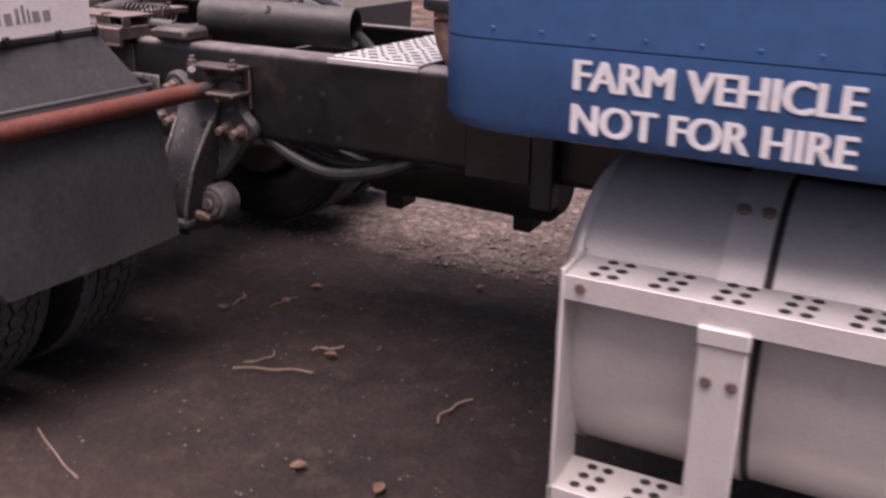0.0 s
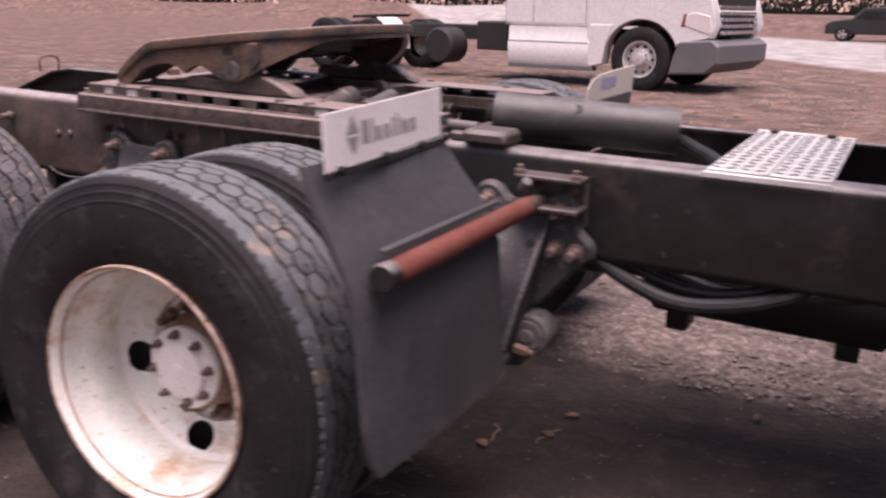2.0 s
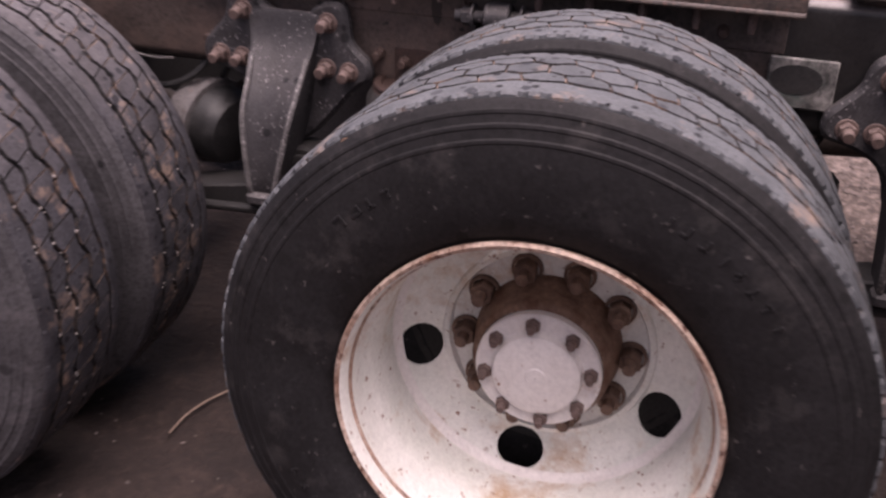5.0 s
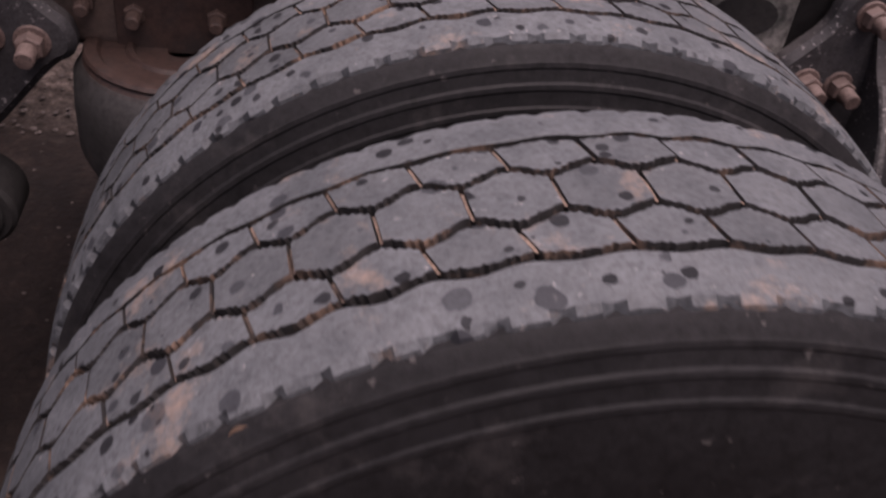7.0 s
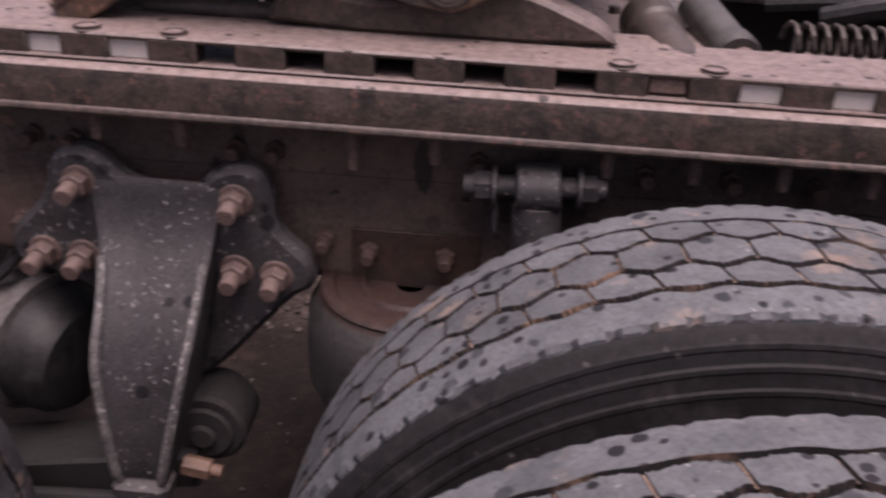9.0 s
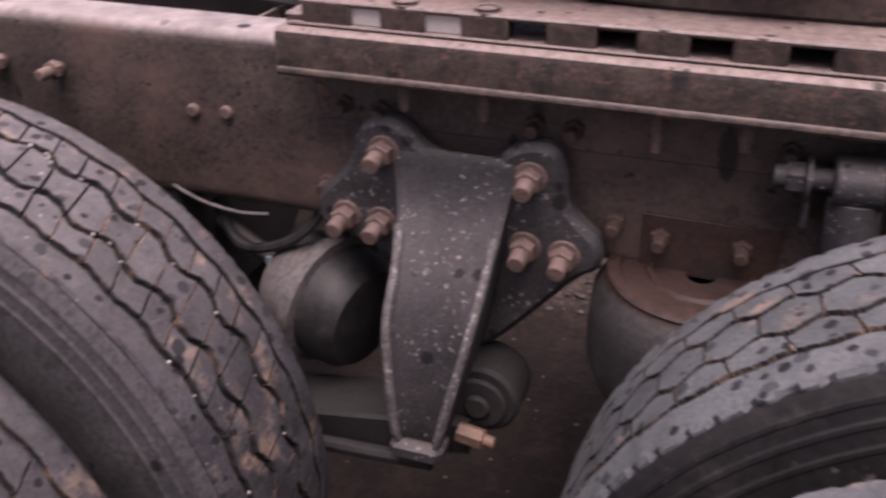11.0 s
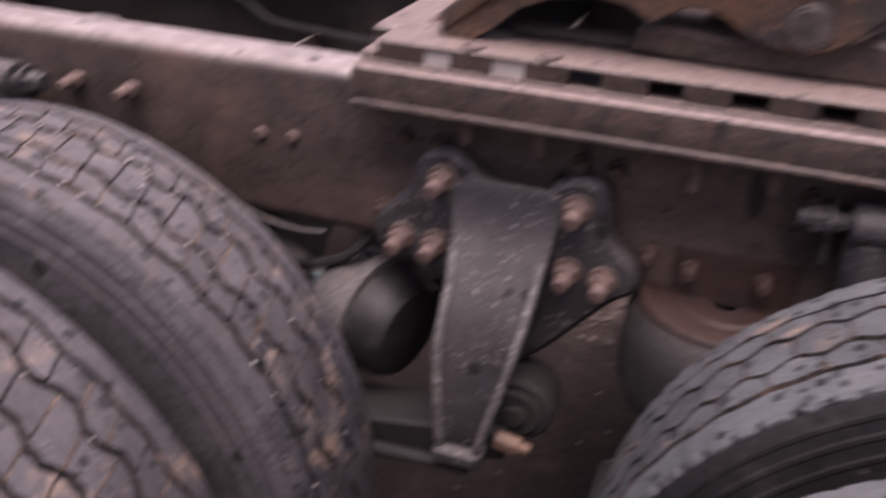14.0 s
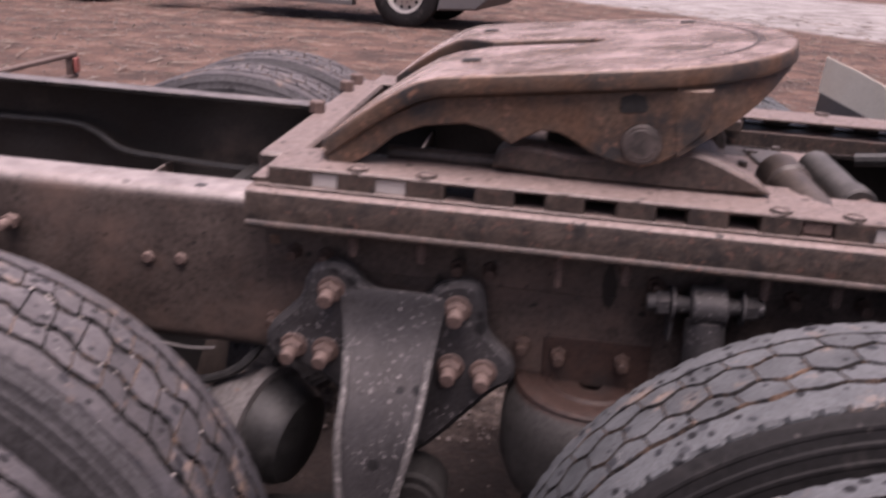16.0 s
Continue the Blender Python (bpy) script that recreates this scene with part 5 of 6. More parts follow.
# ---- mud flap and its bar ----
def build_flap():
    flap = new("mud_flap")
    flap.parent = truck
    bm = nb()
    # a rubber sheet that bends back over the wheel above the bar
    rows = [(0.545, 1.098, -1.318, -0.79), (0.575, 1.03, -1.325, -0.755), (0.61, 0.96, -1.325, -0.715), (0.64, 0.90, -1.322, -0.69), (0.655, 0.83, -1.316, -0.68), (0.66, 0.72, -1.31, -0.672), (0.664, 0.62, -1.304, -0.665), (0.668, 0.535, -1.29, -0.66), (0.67, 0.49, -1.26, -0.658)]
    n = 10
    f, b = [], []
    for x, z, ya, yb in rows:
        f.append([bm.verts.new((x + 0.006 + 0.012 * math.sin(3.1 * i / n), ya + (yb - ya) * i / n, z)) for i in range(n + 1)])
        b.append([bm.verts.new((x - 0.006 + 0.012 * math.sin(3.1 * i / n), ya + (yb - ya) * i / n, z - 0.004)) for i in range(n + 1)])
    R_ = len(rows)
    for k in range(R_ - 1):
        for i in range(n):
            bm.faces.new((f[k][i], f[k][i + 1], f[k + 1][i + 1], f[k + 1][i]))
            bm.faces.new((b[k][i], b[k + 1][i], b[k + 1][i + 1], b[k][i + 1]))
        bm.faces.new((f[k][0], f[k + 1][0], b[k + 1][0], b[k][0]))
        bm.faces.new((f[k][n], b[k][n], b[k + 1][n], f[k + 1][n]))
    for i in range(n):
        bm.faces.new((f[0][i], b[0][i], b[0][i + 1], f[0][i + 1]))
        bm.faces.new((f[-1][i], f[-1][i + 1], b[-1][i + 1], b[-1][i]))
    part("rubber_sheet", bm, M_FLAP, flap, "grey weathered rubber sheet", CH, smooth=50)
    # sign plate above, leaning back, with a diamond mark and unreadable lettering
    S = CH @ Matrix.Translation((0.578, -1.045, 1.088)) @ Matrix.Rotation(radians(90 + 4), 4, "Z") @ Matrix.Rotation(radians(-5), 4, "X")
    bm = nb()
    prism(bm, [(-0.268, 0.0), (0.245, 0.008), (0.262, 0.115), (-0.262, 0.105)], 0.0, 0.004, "y", 0.001)
    part("sign_plate", bm, M_SIGN, flap, "dirty white plate with a faded dark logo", S)
    bm = nb()
    prism(bm, [(-0.185, 0.062), (-0.162, 0.095), (-0.139, 0.062)], -0.0015, 0.0, "y", 0)
    prism(bm, [(-0.185, 0.054), (-0.139, 0.054), (-0.162, 0.021)], -0.0015, 0.0, "y", 0)
    x = -0.125
    for w, h_ in ((0.032, 0.05), (0.01, 0.05), (0.028, 0.03), (0.028, 0.03), (0.014, 0.042), (0.01, 0.05), (0.008, 0.038), (0.028, 0.03), (0.028, 0.03)):
        bar(bm, (x, -0.0015, 0.038), (x + w * 0.8, 0.0, 0.038 + h_ * 0.85), 0)
        x += w + 0.007
    part("faded_logo", bm, M_INK, flap, "", S)
    bm = nb()
    bar(bm, (-0.266, -0.004, -0.012), (0.27, 0.010, 0.004), 0.002)
    for x in (-0.23, -0.05, 0.12, 0.25):
        rod(bm, (x, -0.004, 0.004), (x, -0.016, 0.004), 0.009, 8, bevel=0.001)
    part("clamp_strip", bm, M_RAILF, flap, "black clamp strip with bolts", S)
    bm = nb()
    p, q = Vector((0.688, -1.262, 0.902)), Vector((0.675, -0.53, 0.898))
    rod(bm, p, q, 0.026, 28, bevel=0.003)
    part("red_bar", bm, M_RED, flap, "faded red steel tube", CH)
    bm = nb()
    rod(bm, (0.688, -1.24, 0.902), (0.6885, -1.278, 0.902), 0.0275, 24, bevel=0.003)
    part("bar_end", bm, M_RAILF, flap, "black rubber end cap", CH)
    bm = nb()
    bar(bm, (0.655, -1.23, 0.932), (0.67, -0.70, 0.944), 0.003)
    part("flap_clip", bm, M_FLAP, flap, "", CH)
    bm = nb()
    bar(bm, (0.62, -0.53, 0.885), (0.80, -0.436, 0.898), 0.003)
    bar(bm, (0.62, -0.445, 0.84), (0.80, -0.4325, 0.97), 0.003)
    bar(bm, (0.625, -0.515, 0.962), (0.80, -0.436, 0.972), 0.002)
    rod(bm, (0.68, -0.56, 0.90), (0.68, -0.44, 0.90), 0.022, 16)
    part("bar_bracket", bm, M_GREASE, flap, "dark bolted bracket on the rail", CH)
    for x, y, z, d in ((0.765, -0.445, 0.935, "y"), (0.765, -0.445, 0.86, "y"), (0.655, -0.445, 0.94, "y"), (0.635, -0.50, 0.972, "z"), (0.785, -0.50, 0.972, "z")):
        bm = nb()
        n = Vector((0, -1, 0)) if d == "y" else Vector((0, 0, 1))
        c = Vector((x, y, z))
        rod(bm, c, c + n * 0.012, 0.014, 6, bevel=0.001)
        rod(bm, c + n * 0.012, c + n * 0.024, 0.008, 10, bevel=0.001)
        part("bracket_bolt", bm, M_BOLT, flap, "", CH)
    bm = nb()
    rod(bm, (0.655, -0.53, 0.94), (0.675, -0.55, 0.965), 0.012, 10)
    part("spring_pin", bm, M_DUSTY, flap, "", CH)
    tagged(flap, "grey rubber mud flap under a white sign plate, on a red bar")
    # the flap of the far side: white plate and cream sheet
    far = new("mud_flap")
    far.parent = truck
    T = CH @ Matrix.Translation((0.41, 1.0, 1.03)) @ Matrix.Rotation(radians(91), 4, "Z") @ Matrix.Rotation(radians(4), 4, "X")
    bm = nb()
    prism(bm, [(-0.32, 0.0), (0.32, 0.0), (0.32, 0.115), (0.0, 0.108), (-0.2, 0.1), (-0.28, 0.088), (-0.32, 0.055)], 0.0, 0.004, "y", 0.001)
    part("sign_plate", bm, M_CREAM, far, "cream plate with a pale blue mark", T)
    bm = nb()
    x = -0.16
    for w in (0.03, 0.02, 0.03, 0.025, 0.03, 0.02):
        bar(bm, (x, -0.0015, 0.04), (x + w, 0, 0.085), 0)
        x += w + 0.01
    part("faded_logo", bm, M_BLUEINK, far, "", T)
    bm = nb()
    bar(bm, (-0.30, -0.006, -0.6), (0.30, 0.006, 0.003), 0.003)
    part("rubber_sheet", bm, M_FLAP, far, "", T)
    tagged(far, "mud flap with a cream sign plate on the far side")


build_flap()


# ---- things on the front part of the frame ----
def build_deck():
    bm = nb()
    z = RAILZ + 0.004
    bar(bm, (1.085, -0.424, z), (1.224, 0.385, z + 0.008), 0.002)
    bar(bm, (1.228, -0.424, z), (1.365, 0.385, z + 0.008), 0.002)
    bar(bm, (1.08, -0.452, z - 0.012), (1.37, -0.4405, z + 0.004), 0.002)
    bar(bm, (1.08, 0.3855, z - 0.004), (1.37, 0.397, z + 0.01), 0.002)
    plate = part("deck_plate", bm, M_TREADPLATE, truck, "bright worn tread plate across the frame", CH)
    for j in range(15):
        for i in range(8):
            bm = nb()
            x, y = 1.102 + 0.034 * i + (0.008 if i > 3 else 0), -0.40 + 0.053 * j
            m = Matrix.Translation((x, y, z + 0.008)) @ Matrix.Rotation(radians(45 if (i + j) % 2 else -45), 4, "Z")
            box(bm, (0, 0, 0.001), (0.026, 0.007, 0.004), 0.0012, m)
            part("tread_bar", bm, M_DUSTY, plate, "", CH)
    for x in (1.135, 1.30):
        bm = nb()
        rod(bm, (x, 0.34, z + 0.008), (x, 0.34, z + 0.02), 0.014, 8, bevel=0.002)
        part("plate_bolt", bm, M_DARK, plate, "", CH)
    # open steel tube lying across the members
    bm = nb()
    Q = Matrix.Translation((0.672, -0.11, 1.064)) @ Matrix.Rotation(radians(13), 4, "Z") @ Matrix.Rotation(radians(1.7), 4, "Y") @ Matrix.Rotation(radians(90), 4, "Z")
    lathe(bm, [(0.066, 0.26), (0.066, -0.265), (0.060, -0.265), (0.060, 0.26)], 36, Q, closed=True)
    tube = part("steel_tube", bm, M_TUBE, truck, "black open steel tube with drilled holes", CH)
    # the drilled hole is a dark disc, its shade put into the colour
    bm = nb()
    for x, a in ((0.664, 140),):
        c = Vector((x, -0.112 + 0.066 * math.cos(radians(a)), 1.064 + 0.066 * math.sin(radians(a))))
        d = Vector((0, math.cos(radians(a)), math.sin(radians(a))))
        rod(bm, c - d * 0.004, c + d * 0.001, 0.0155, 16)
    part("drilled_hole_shade", bm, M_DARK, tube, "", CH)
    bm = nb()
    bar(bm, (0.44, -0.45, 1.02), (0.57, -0.33, 1.062), 0.012)
    bar(bm, (0.38, -0.40, 1.02), (0.44, 0.0, 1.045), 0.006)
    part("frame_block", bm, M_GREASE, truck, "dusty steel block on the frame", CH)
    bm = nb()
    hose(bm, [(0.93, -0.03, 1.03), (1.03, -0.13, 1.01), (1.13, -0.25, 0.99), (1.28, -0.27, 0.94)], 0.018, 10)
    part("frame_hose", bm, M_HOSE, truck, "", CH)
    # hoses sagging below the rail
    for pts, r in (([(0.78, -0.40, 0.78), (0.90, -0.41, 0.715), (1.03, -0.41, 0.675), (1.17, -0.41, 0.69), (1.30, -0.40, 0.735), (1.36, -0.38, 0.78)], 0.02),
                   ([(0.76, -0.36, 0.80), (0.93, -0.36, 0.725), (1.08, -0.37, 0.70), (1.22, -0.37, 0.725), (1.32, -0.36, 0.78)], 0.014),
                   ([(0.85, -0.30, 0.80), (1.0, -0.30, 0.72), (1.2, -0.31, 0.69), (1.5, -0.3, 0.74)], 0.016)):
        bm = nb()
        hose(bm, pts, r)
        part("air_hose", bm, M_HOSE, truck, "", CH)
    # air tank and gearbox shadow mass between the rails
    bm = nb()
    rod(bm, (0.80, 0.28, 0.575), (1.56, 0.28, 0.565), 0.15, 32, bevel=0.04)
    for x in (0.905, 1.42):
        bar(bm, (x - 0.03, 0.22, 0.375), (x + 0.04, 0.34, 0.45), 0.006)
    part("air_tank", bm, M_DARK, truck, "black air tank under the frame", CH)
    bm = nb()
    rod(bm, (0.15, 0, 0.6), (1.6, 0, 0.72), 0.05, 20)
    part("drive_shaft", bm, M_GREASE, truck, "", CH)
    bm = nb()
    bar(bm, (1.51, -0.447, RAILB - 0.01), (1.70, -0.4325, RAILZ - 0.01), 0.004)
    bar(bm, (1.72, -0.50, 0.70), (1.78, -0.44, 0.96), 0.004)
    part("cab_mount", bm, M_RAILF, truck, "", CH)
    # rear end: hooks, lamp and light bar
    for y in (-0.35, 0.36):
        bm = nb()
        x = -1.92 if y < 0 else -2.08
        hose(bm, [(x, y - 0.05, 1.0), (x, y - 0.05, 1.055), (x, y, 1.07), (x, y + 0.05, 1.055), (x, y + 0.05, 1.0)], 0.006, 8)
        part("tie_hook", bm, M_BOLT, truck, "", CH)
    bm = nb()
    bar(bm, (-2.07, 0.70, 0.955), (-2.05, 1.16, 0.970), 0.004)
    bar(bm, (-2.07, 0.70, 0.885), (-2.05, 1.16, 0.90), 0.004)
    bar(bm, (-2.065, 1.10, 0.895), (-2.055, 1.155, 0.96), 0.002)
    part("tail_board", bm, M_BOLT, truck, "rusty tail lamp bracket", CH)
    bm = nb()
    box(bm, (-2.045, 1.135, 0.93), (0.012, 0.03, 0.05), 0.004)
    part("tail_lamp", bm, M_LAMP, truck, "", CH)
    bm = nb()
    hose(bm, [(-2.1, 0.405, 0.90), (-1.72, 0.40, 0.91), (-1.62, 0.395, 0.895), (-1.54, 0.385, 0.855), (-1.4, 0.38, 0.845), (-1.2, 0.37, 0.84), (-0.9, 0.36, 0.845)], 0.009, 8)
    part("wiring_loom", bm, M_HOSE, truck, "", CH)
    bm = nb()
    box(bm, (-1.55, -0.20, 0.86), (0.16, 0.12, 0.08), 0.02)
    box(bm, (-1.72, -0.05, 0.88), (0.1, 0.12, 0.09), 0.02)
    part("valve_block", bm, M_DUSTY, truck, "dull grey air valve block", CH)
    bm = nb()
    hose(bm, [(-1.17, -0.44, 0.772), (-1.115, -0.45, 0.758), (-1.05, -0.455, 0.752), (-1.0, -0.455, 0.757)], 0.0025, 8)
    part("loose_strap", bm, M_DUSTY, truck, "loose pale strap end", CH)
    bm = nb()
    box(bm, (-1.036, -0.38, 0.625), (0.05, 0.006, 0.022), 0.001, Matrix.Translation((0, 0, 0)))
    part("cable_tag", bm, M_GREENTAG, truck, "", CH)
    # gusset with a round window behind the front dual
    bm = nb()
    bar(bm, (0.315, -0.446, 0.81), (0.445, -0.4385, 0.91), 0.003)
    part("gusset_plate", bm, M_GUSSET, truck, "pale plate with a round hole", CH)
    # dark disc on the plate instead of a cut window; shade as colour
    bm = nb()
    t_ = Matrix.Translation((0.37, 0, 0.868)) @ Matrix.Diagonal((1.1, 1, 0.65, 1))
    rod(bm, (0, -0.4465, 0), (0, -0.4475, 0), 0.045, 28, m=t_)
    part("round_hole_shade", bm, M_DARK, truck, "", CH)


build_deck()


# ---- cab, exhaust, tank and steps ----
def build_cab():
    cab = new("cab")
    cab.parent = truck
    tagged(cab, "blue painted steel sleeper cab with white lettering")
    bm = nb()
    x0, x1, yh, z0, z1 = 1.792, 4.3, 1.21, 1.052, 3.0
    pts, r = [], 0.10
    for cx, cy, a0 in ((x0 + r, -yh + r, 180), (x1 - r, -yh + r, 270), (x1 - r, yh - r, 0), (x0 + r, yh - r, 90)):
        for i in range(7):
            a = radians(a0 + 15 * i)
            pts.append((cx + r * math.cos(a), cy + r * math.sin(a)))
    t = nb()
    rings = []
    for z, inset in ((z0, 0.035), (z0 + 0.008, 0.012), (z0 + 0.03, 0.0), (1.2135, 0.0), (1.2135, 0.004), (1.2165, 0.004), (1.2165, 0.0), (z1 - 0.2, 0.0), (z1, 0.15)):
        cx, cy = (x0 + x1) / 2, 0
        rings.append([t.verts.new((x - (inset if x > cx else -inset), y - (inset if y > 0 else -inset), z)) for x, y in pts])
    for a, b in zip(rings, rings[1:]):
        for i in range(len(pts)):
            j = (i + 1) % len(pts)
            t.faces.new((a[i], a[j], b[j], b[i]))
    t.faces.new(rings[0][::-1])
    t.faces.new(rings[-1])
    merge(bm, t)
    part("cab_body", bm, M_BLUE, cab, "", CH, smooth=40)
    for i in range(26):
        bm = nb()
        rod(bm, (x0 + 0.12 + 0.085 * i, -yh + 0.001, 1.233), (x0 + 0.12 + 0.085 * i, -yh - 0.0025, 1.233), 0.0045, 10, r2=0.002)
        part("rivet", bm, M_BLUE, cab, "", CH)
    for text, z in (("FARM VEHICLE", 1.148), ("NOT FOR HIRE", 1.077)):
        cu = bpy.data.curves.new("lettering", "FONT")
        cu.body, cu.size, cu.extrude = text, 0.0695, 0.0008
        cu.space_character = 1.0
        tmp = new("lettering", cu)
        bpy.context.view_layer.update()
        me = bpy.data.meshes.new_from_object(tmp.evaluated_get(bpy.context.evaluated_depsgraph_get()))
        bpy.data.objects.remove(tmp)
        w = max(v.co.x for v in me.vertices)
        me.transform(Matrix.Diagonal((0.432 / w, 1, 1, 1)))
        # thick strokes: the same letters laid three times, a little apart
        bm = nb()
        for k, d in enumerate((-0.0032, -0.0016, 0.0, 0.0016, 0.0032)):
            t = nb()
            t.from_mesh(me)
            merge(bm, t, CH @ Matrix.Translation((2.053 + d, -yh - 0.0012 - 0.0003 * k, z)) @ Matrix.Rotation(radians(90), 4, "X"))
        bpy.data.meshes.remove(me)
        part("lettering", bm, M_WHITE, cab, "white block capitals", smooth=0)
    # exhaust stack and its elbow behind the cab
    ex = new("exhaust")
    ex.parent = truck
    X, Y = 1.633, -0.56
    EX = CH @ Matrix.Translation((1.565, -0.6, 0.125)) @ Matrix.Scale(0.87, 4) @ Matrix.Translation((-X, -Y, 0))
    bm = nb()
    rod(bm, (X, Y, 1.362), (X, Y, 3.1), 0.14, 40, bevel=0.004)
    part("heat_shield", bm, M_CHROME, ex, "chrome heat shield", EX)
    bm = nb()
    rod(bm, (X, Y, 1.258), (X, Y, 1.338), 0.10, 36, bevel=0.004)
    part("clamp_band", bm, M_STEP, ex, "", EX)
    bm = nb()
    rod(bm, (X, Y, 1.232), (X, Y, 1.2575), 0.104, 36, bevel=0.004)
    rod(bm, (X, Y, 1.3385), (X, Y, 1.3615), 0.088, 36)
    part("clamp_ring", bm, M_DARK, ex, "", EX)
    bm = nb()
    hose(bm, [(X, Y, 1.24), (X, Y, 1.19), (X + 0.012, Y, 1.145), (X + 0.055, Y, 1.098), (X + 0.13, Y, 1.077), (X + 0.28, Y + 0.02, 1.07), (X + 0.6, Y + 0.25, 1.05)], 0.075, 28, 8)
    part("elbow_pipe", bm, M_PIPE, ex, "heat-stained brown exhaust elbow", EX)
    tagged(ex, "chrome exhaust stack with brown elbow")
    # coiled air lines on the back of the cab
    for z, mat, lab in ((1.09, M_REDHOSE, "red coiled air line"), (1.15, M_BLUEHOSE, "blue coiled air line")):
        bm = nb()
        pts = []
        for i in range(145):
            a = i / 9 * 2 * math.pi
            s = i / 144
            pts.append((1.68 + 0.035 * math.cos(a), -0.42 + 0.62 * s, z + 0.03 * math.cos(5 * s) + 0.035 * math.sin(a)))
        hose(bm, pts, 0.0085, 8, 1)
        part("coiled_air_line", bm, mat, truck, lab, CH)


build_cab()


def build_tank():
    tank = new("fuel_tank")
    tank.parent = truck
    tagged(tank, "round aluminium fuel tank hung on the frame")
    cy, cz, r = -0.845, 0.656, 0.299
    TK = CH @ Matrix.Translation((-0.15, 0, 0))
    bm = nb()
    Q = Matrix.Translation((0, cy, cz)) @ Matrix.Rotation(radians(90), 4, "Z")
    lathe(bm, [(0.005, -2.155), (0.15, -2.156), (0.25, -2.162), (0.277, -2.172), (0.292, -2.188), (r, -2.215), (r, -3.55), (0.28, -3.585), (0.15, -3.6), (0.005, -3.6)], 64, Q)
    part("tank_shell", bm, M_ALU, tank, "", TK)
    bm = nb()
    lathe(bm, [(0.293, -2.188), (0.3035, -2.192), (0.3035, -2.202), (0.293, -2.206)], 64, Q)
    part("weld_seam", bm, M_STEP, tank, "", TK)
    for x in (2.485, 3.3):
        bm = nb()
        lathe(bm, [(r + 0.001, -x + 0.04), (r + 0.007, -x + 0.038), (r + 0.007, -x - 0.038), (r + 0.001, -x - 0.04)], 64, Q)
        part("tank_strap", bm, M_STEP, tank, "", TK)
        bm = nb()
        lathe(bm, [(r + 0.0005, -x - 0.04), (r + 0.004, -x - 0.041), (r + 0.004, -x - 0.052), (r + 0.0005, -x - 0.053)], 64, Q)
        part("strap_liner", bm, M_DARK, tank, "", TK)
        for dx in (-0.022, 0.022):
            bm = nb()
            p = Vector((x + dx, cy - (r + 0.006) * math.cos(radians(62)), cz + (r + 0.006) * math.sin(radians(62))))
            n = Vector((0, -math.cos(radians(62)), math.sin(radians(62))))
            rod(bm, p, p + n * 0.012, 0.0125, 10, bevel=0.002)
            part("strap_bolt", bm, M_BOLT, tank, "", TK)
    # steps in front of the tank
    steps = new("cab_steps")
    steps.parent = truck
    tagged(steps, "two perforated aluminium cab steps on a bolted frame")
    ST = CH @ Matrix.Translation((-0.12, -0.159, 0.038))
    for z, x0, x1 in ((0.79, 2.18, 3.5), (0.362, 2.17, 3.5)):
        bm = nb()
        bar(bm, (x0, -1.048, z - 0.004), (x1, -0.915 if z > 0.5 else -0.925, z), 0.0012)
        bar(bm, (x0, -1.051, z - 0.045), (x1, -1.0475, z + 0.001), 0.0012)
        st = part("step_tread", bm, M_STEP, steps, "", ST)
        x = x0 + 0.045
        hole = None
        while x < min(x1 - 0.1, 3.1):
            for i in range(2):
                for j in range(3):
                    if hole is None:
                        # flat dark disc on the solid tread: the hole's shade as colour
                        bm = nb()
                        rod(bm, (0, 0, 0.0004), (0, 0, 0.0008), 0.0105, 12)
                        ob = part("punched_hole_shade", bm, M_DARK, st)
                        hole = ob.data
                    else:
                        ob = new("punched_hole_shade", hole)
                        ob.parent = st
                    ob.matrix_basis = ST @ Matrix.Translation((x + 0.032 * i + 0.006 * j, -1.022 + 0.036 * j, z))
            x += 0.105
    bm = nb()
    bar(bm, (2.172, -1.051, 0.30), (2.18, -0.92, 0.80), 0.002)
    part("side_plate", bm, M_STEP, steps, "", ST)
    bm = nb()
    rod(bm, (2.21, -1.051, 0.772), (2.21, -1.058, 0.772), 0.009, 12, bevel=0.002)
    part("step_bolt", bm, M_BOLT, steps, "", ST)
    for x in (2.458, 3.2):
        bm = nb()
        bar(bm, (x - 0.042, -1.055, 0.36), (x + 0.038, -1.045, 0.745), 0.003)
        bar(bm, (x - 0.045, -1.061, 0.72), (x + 0.041, -1.043, 0.752), 0.003)
        bar(bm, (x - 0.047, -1.059, 0.32), (x + 0.043, -1.043, 0.42), 0.004)
        part("step_strut", bm, M_STEP, steps, "", ST)
        bm = nb()
        for dx in (-0.022, 0.02):
            rod(bm, (x + dx, -1.055, 0.655), (x + dx, -1.062, 0.655), 0.010, 10, bevel=0.002)
        rod(bm, (x, -1.059, 0.36), (x, -1.067, 0.36), 0.012, 10, bevel=0.002)
        part("strut_bolt", bm, M_BOLT, steps, "", ST)
    # far side tank, a plain match
    bm = nb()
    Q2 = Matrix.Translation((0, 0.775, cz)) @ Matrix.Rotation(radians(90), 4, "Z")
    lathe(bm, [(0.005, -2.3), (0.25, -2.305), (0.309, -2.33), (r, -2.36), (r, -3.55), (0.005, -3.6)], 48, Q2)
    part("fuel_tank_shell", bm, M_ALU, truck, "", CH)
    bm = nb()
    hose(bm, [(2.0, -0.47, 0.80), (2.01, -0.55, 0.74), (2.03, -0.56, 0.64), (2.05, -0.5, 0.56)], 0.012, 8)
    bar(bm, (2.005, -0.56, 0.60), (2.035, -0.52, 0.76), 0.003)
    bar(bm, (1.99, -0.6, 0.57), (2.07, -0.55, 0.59), 0.003)
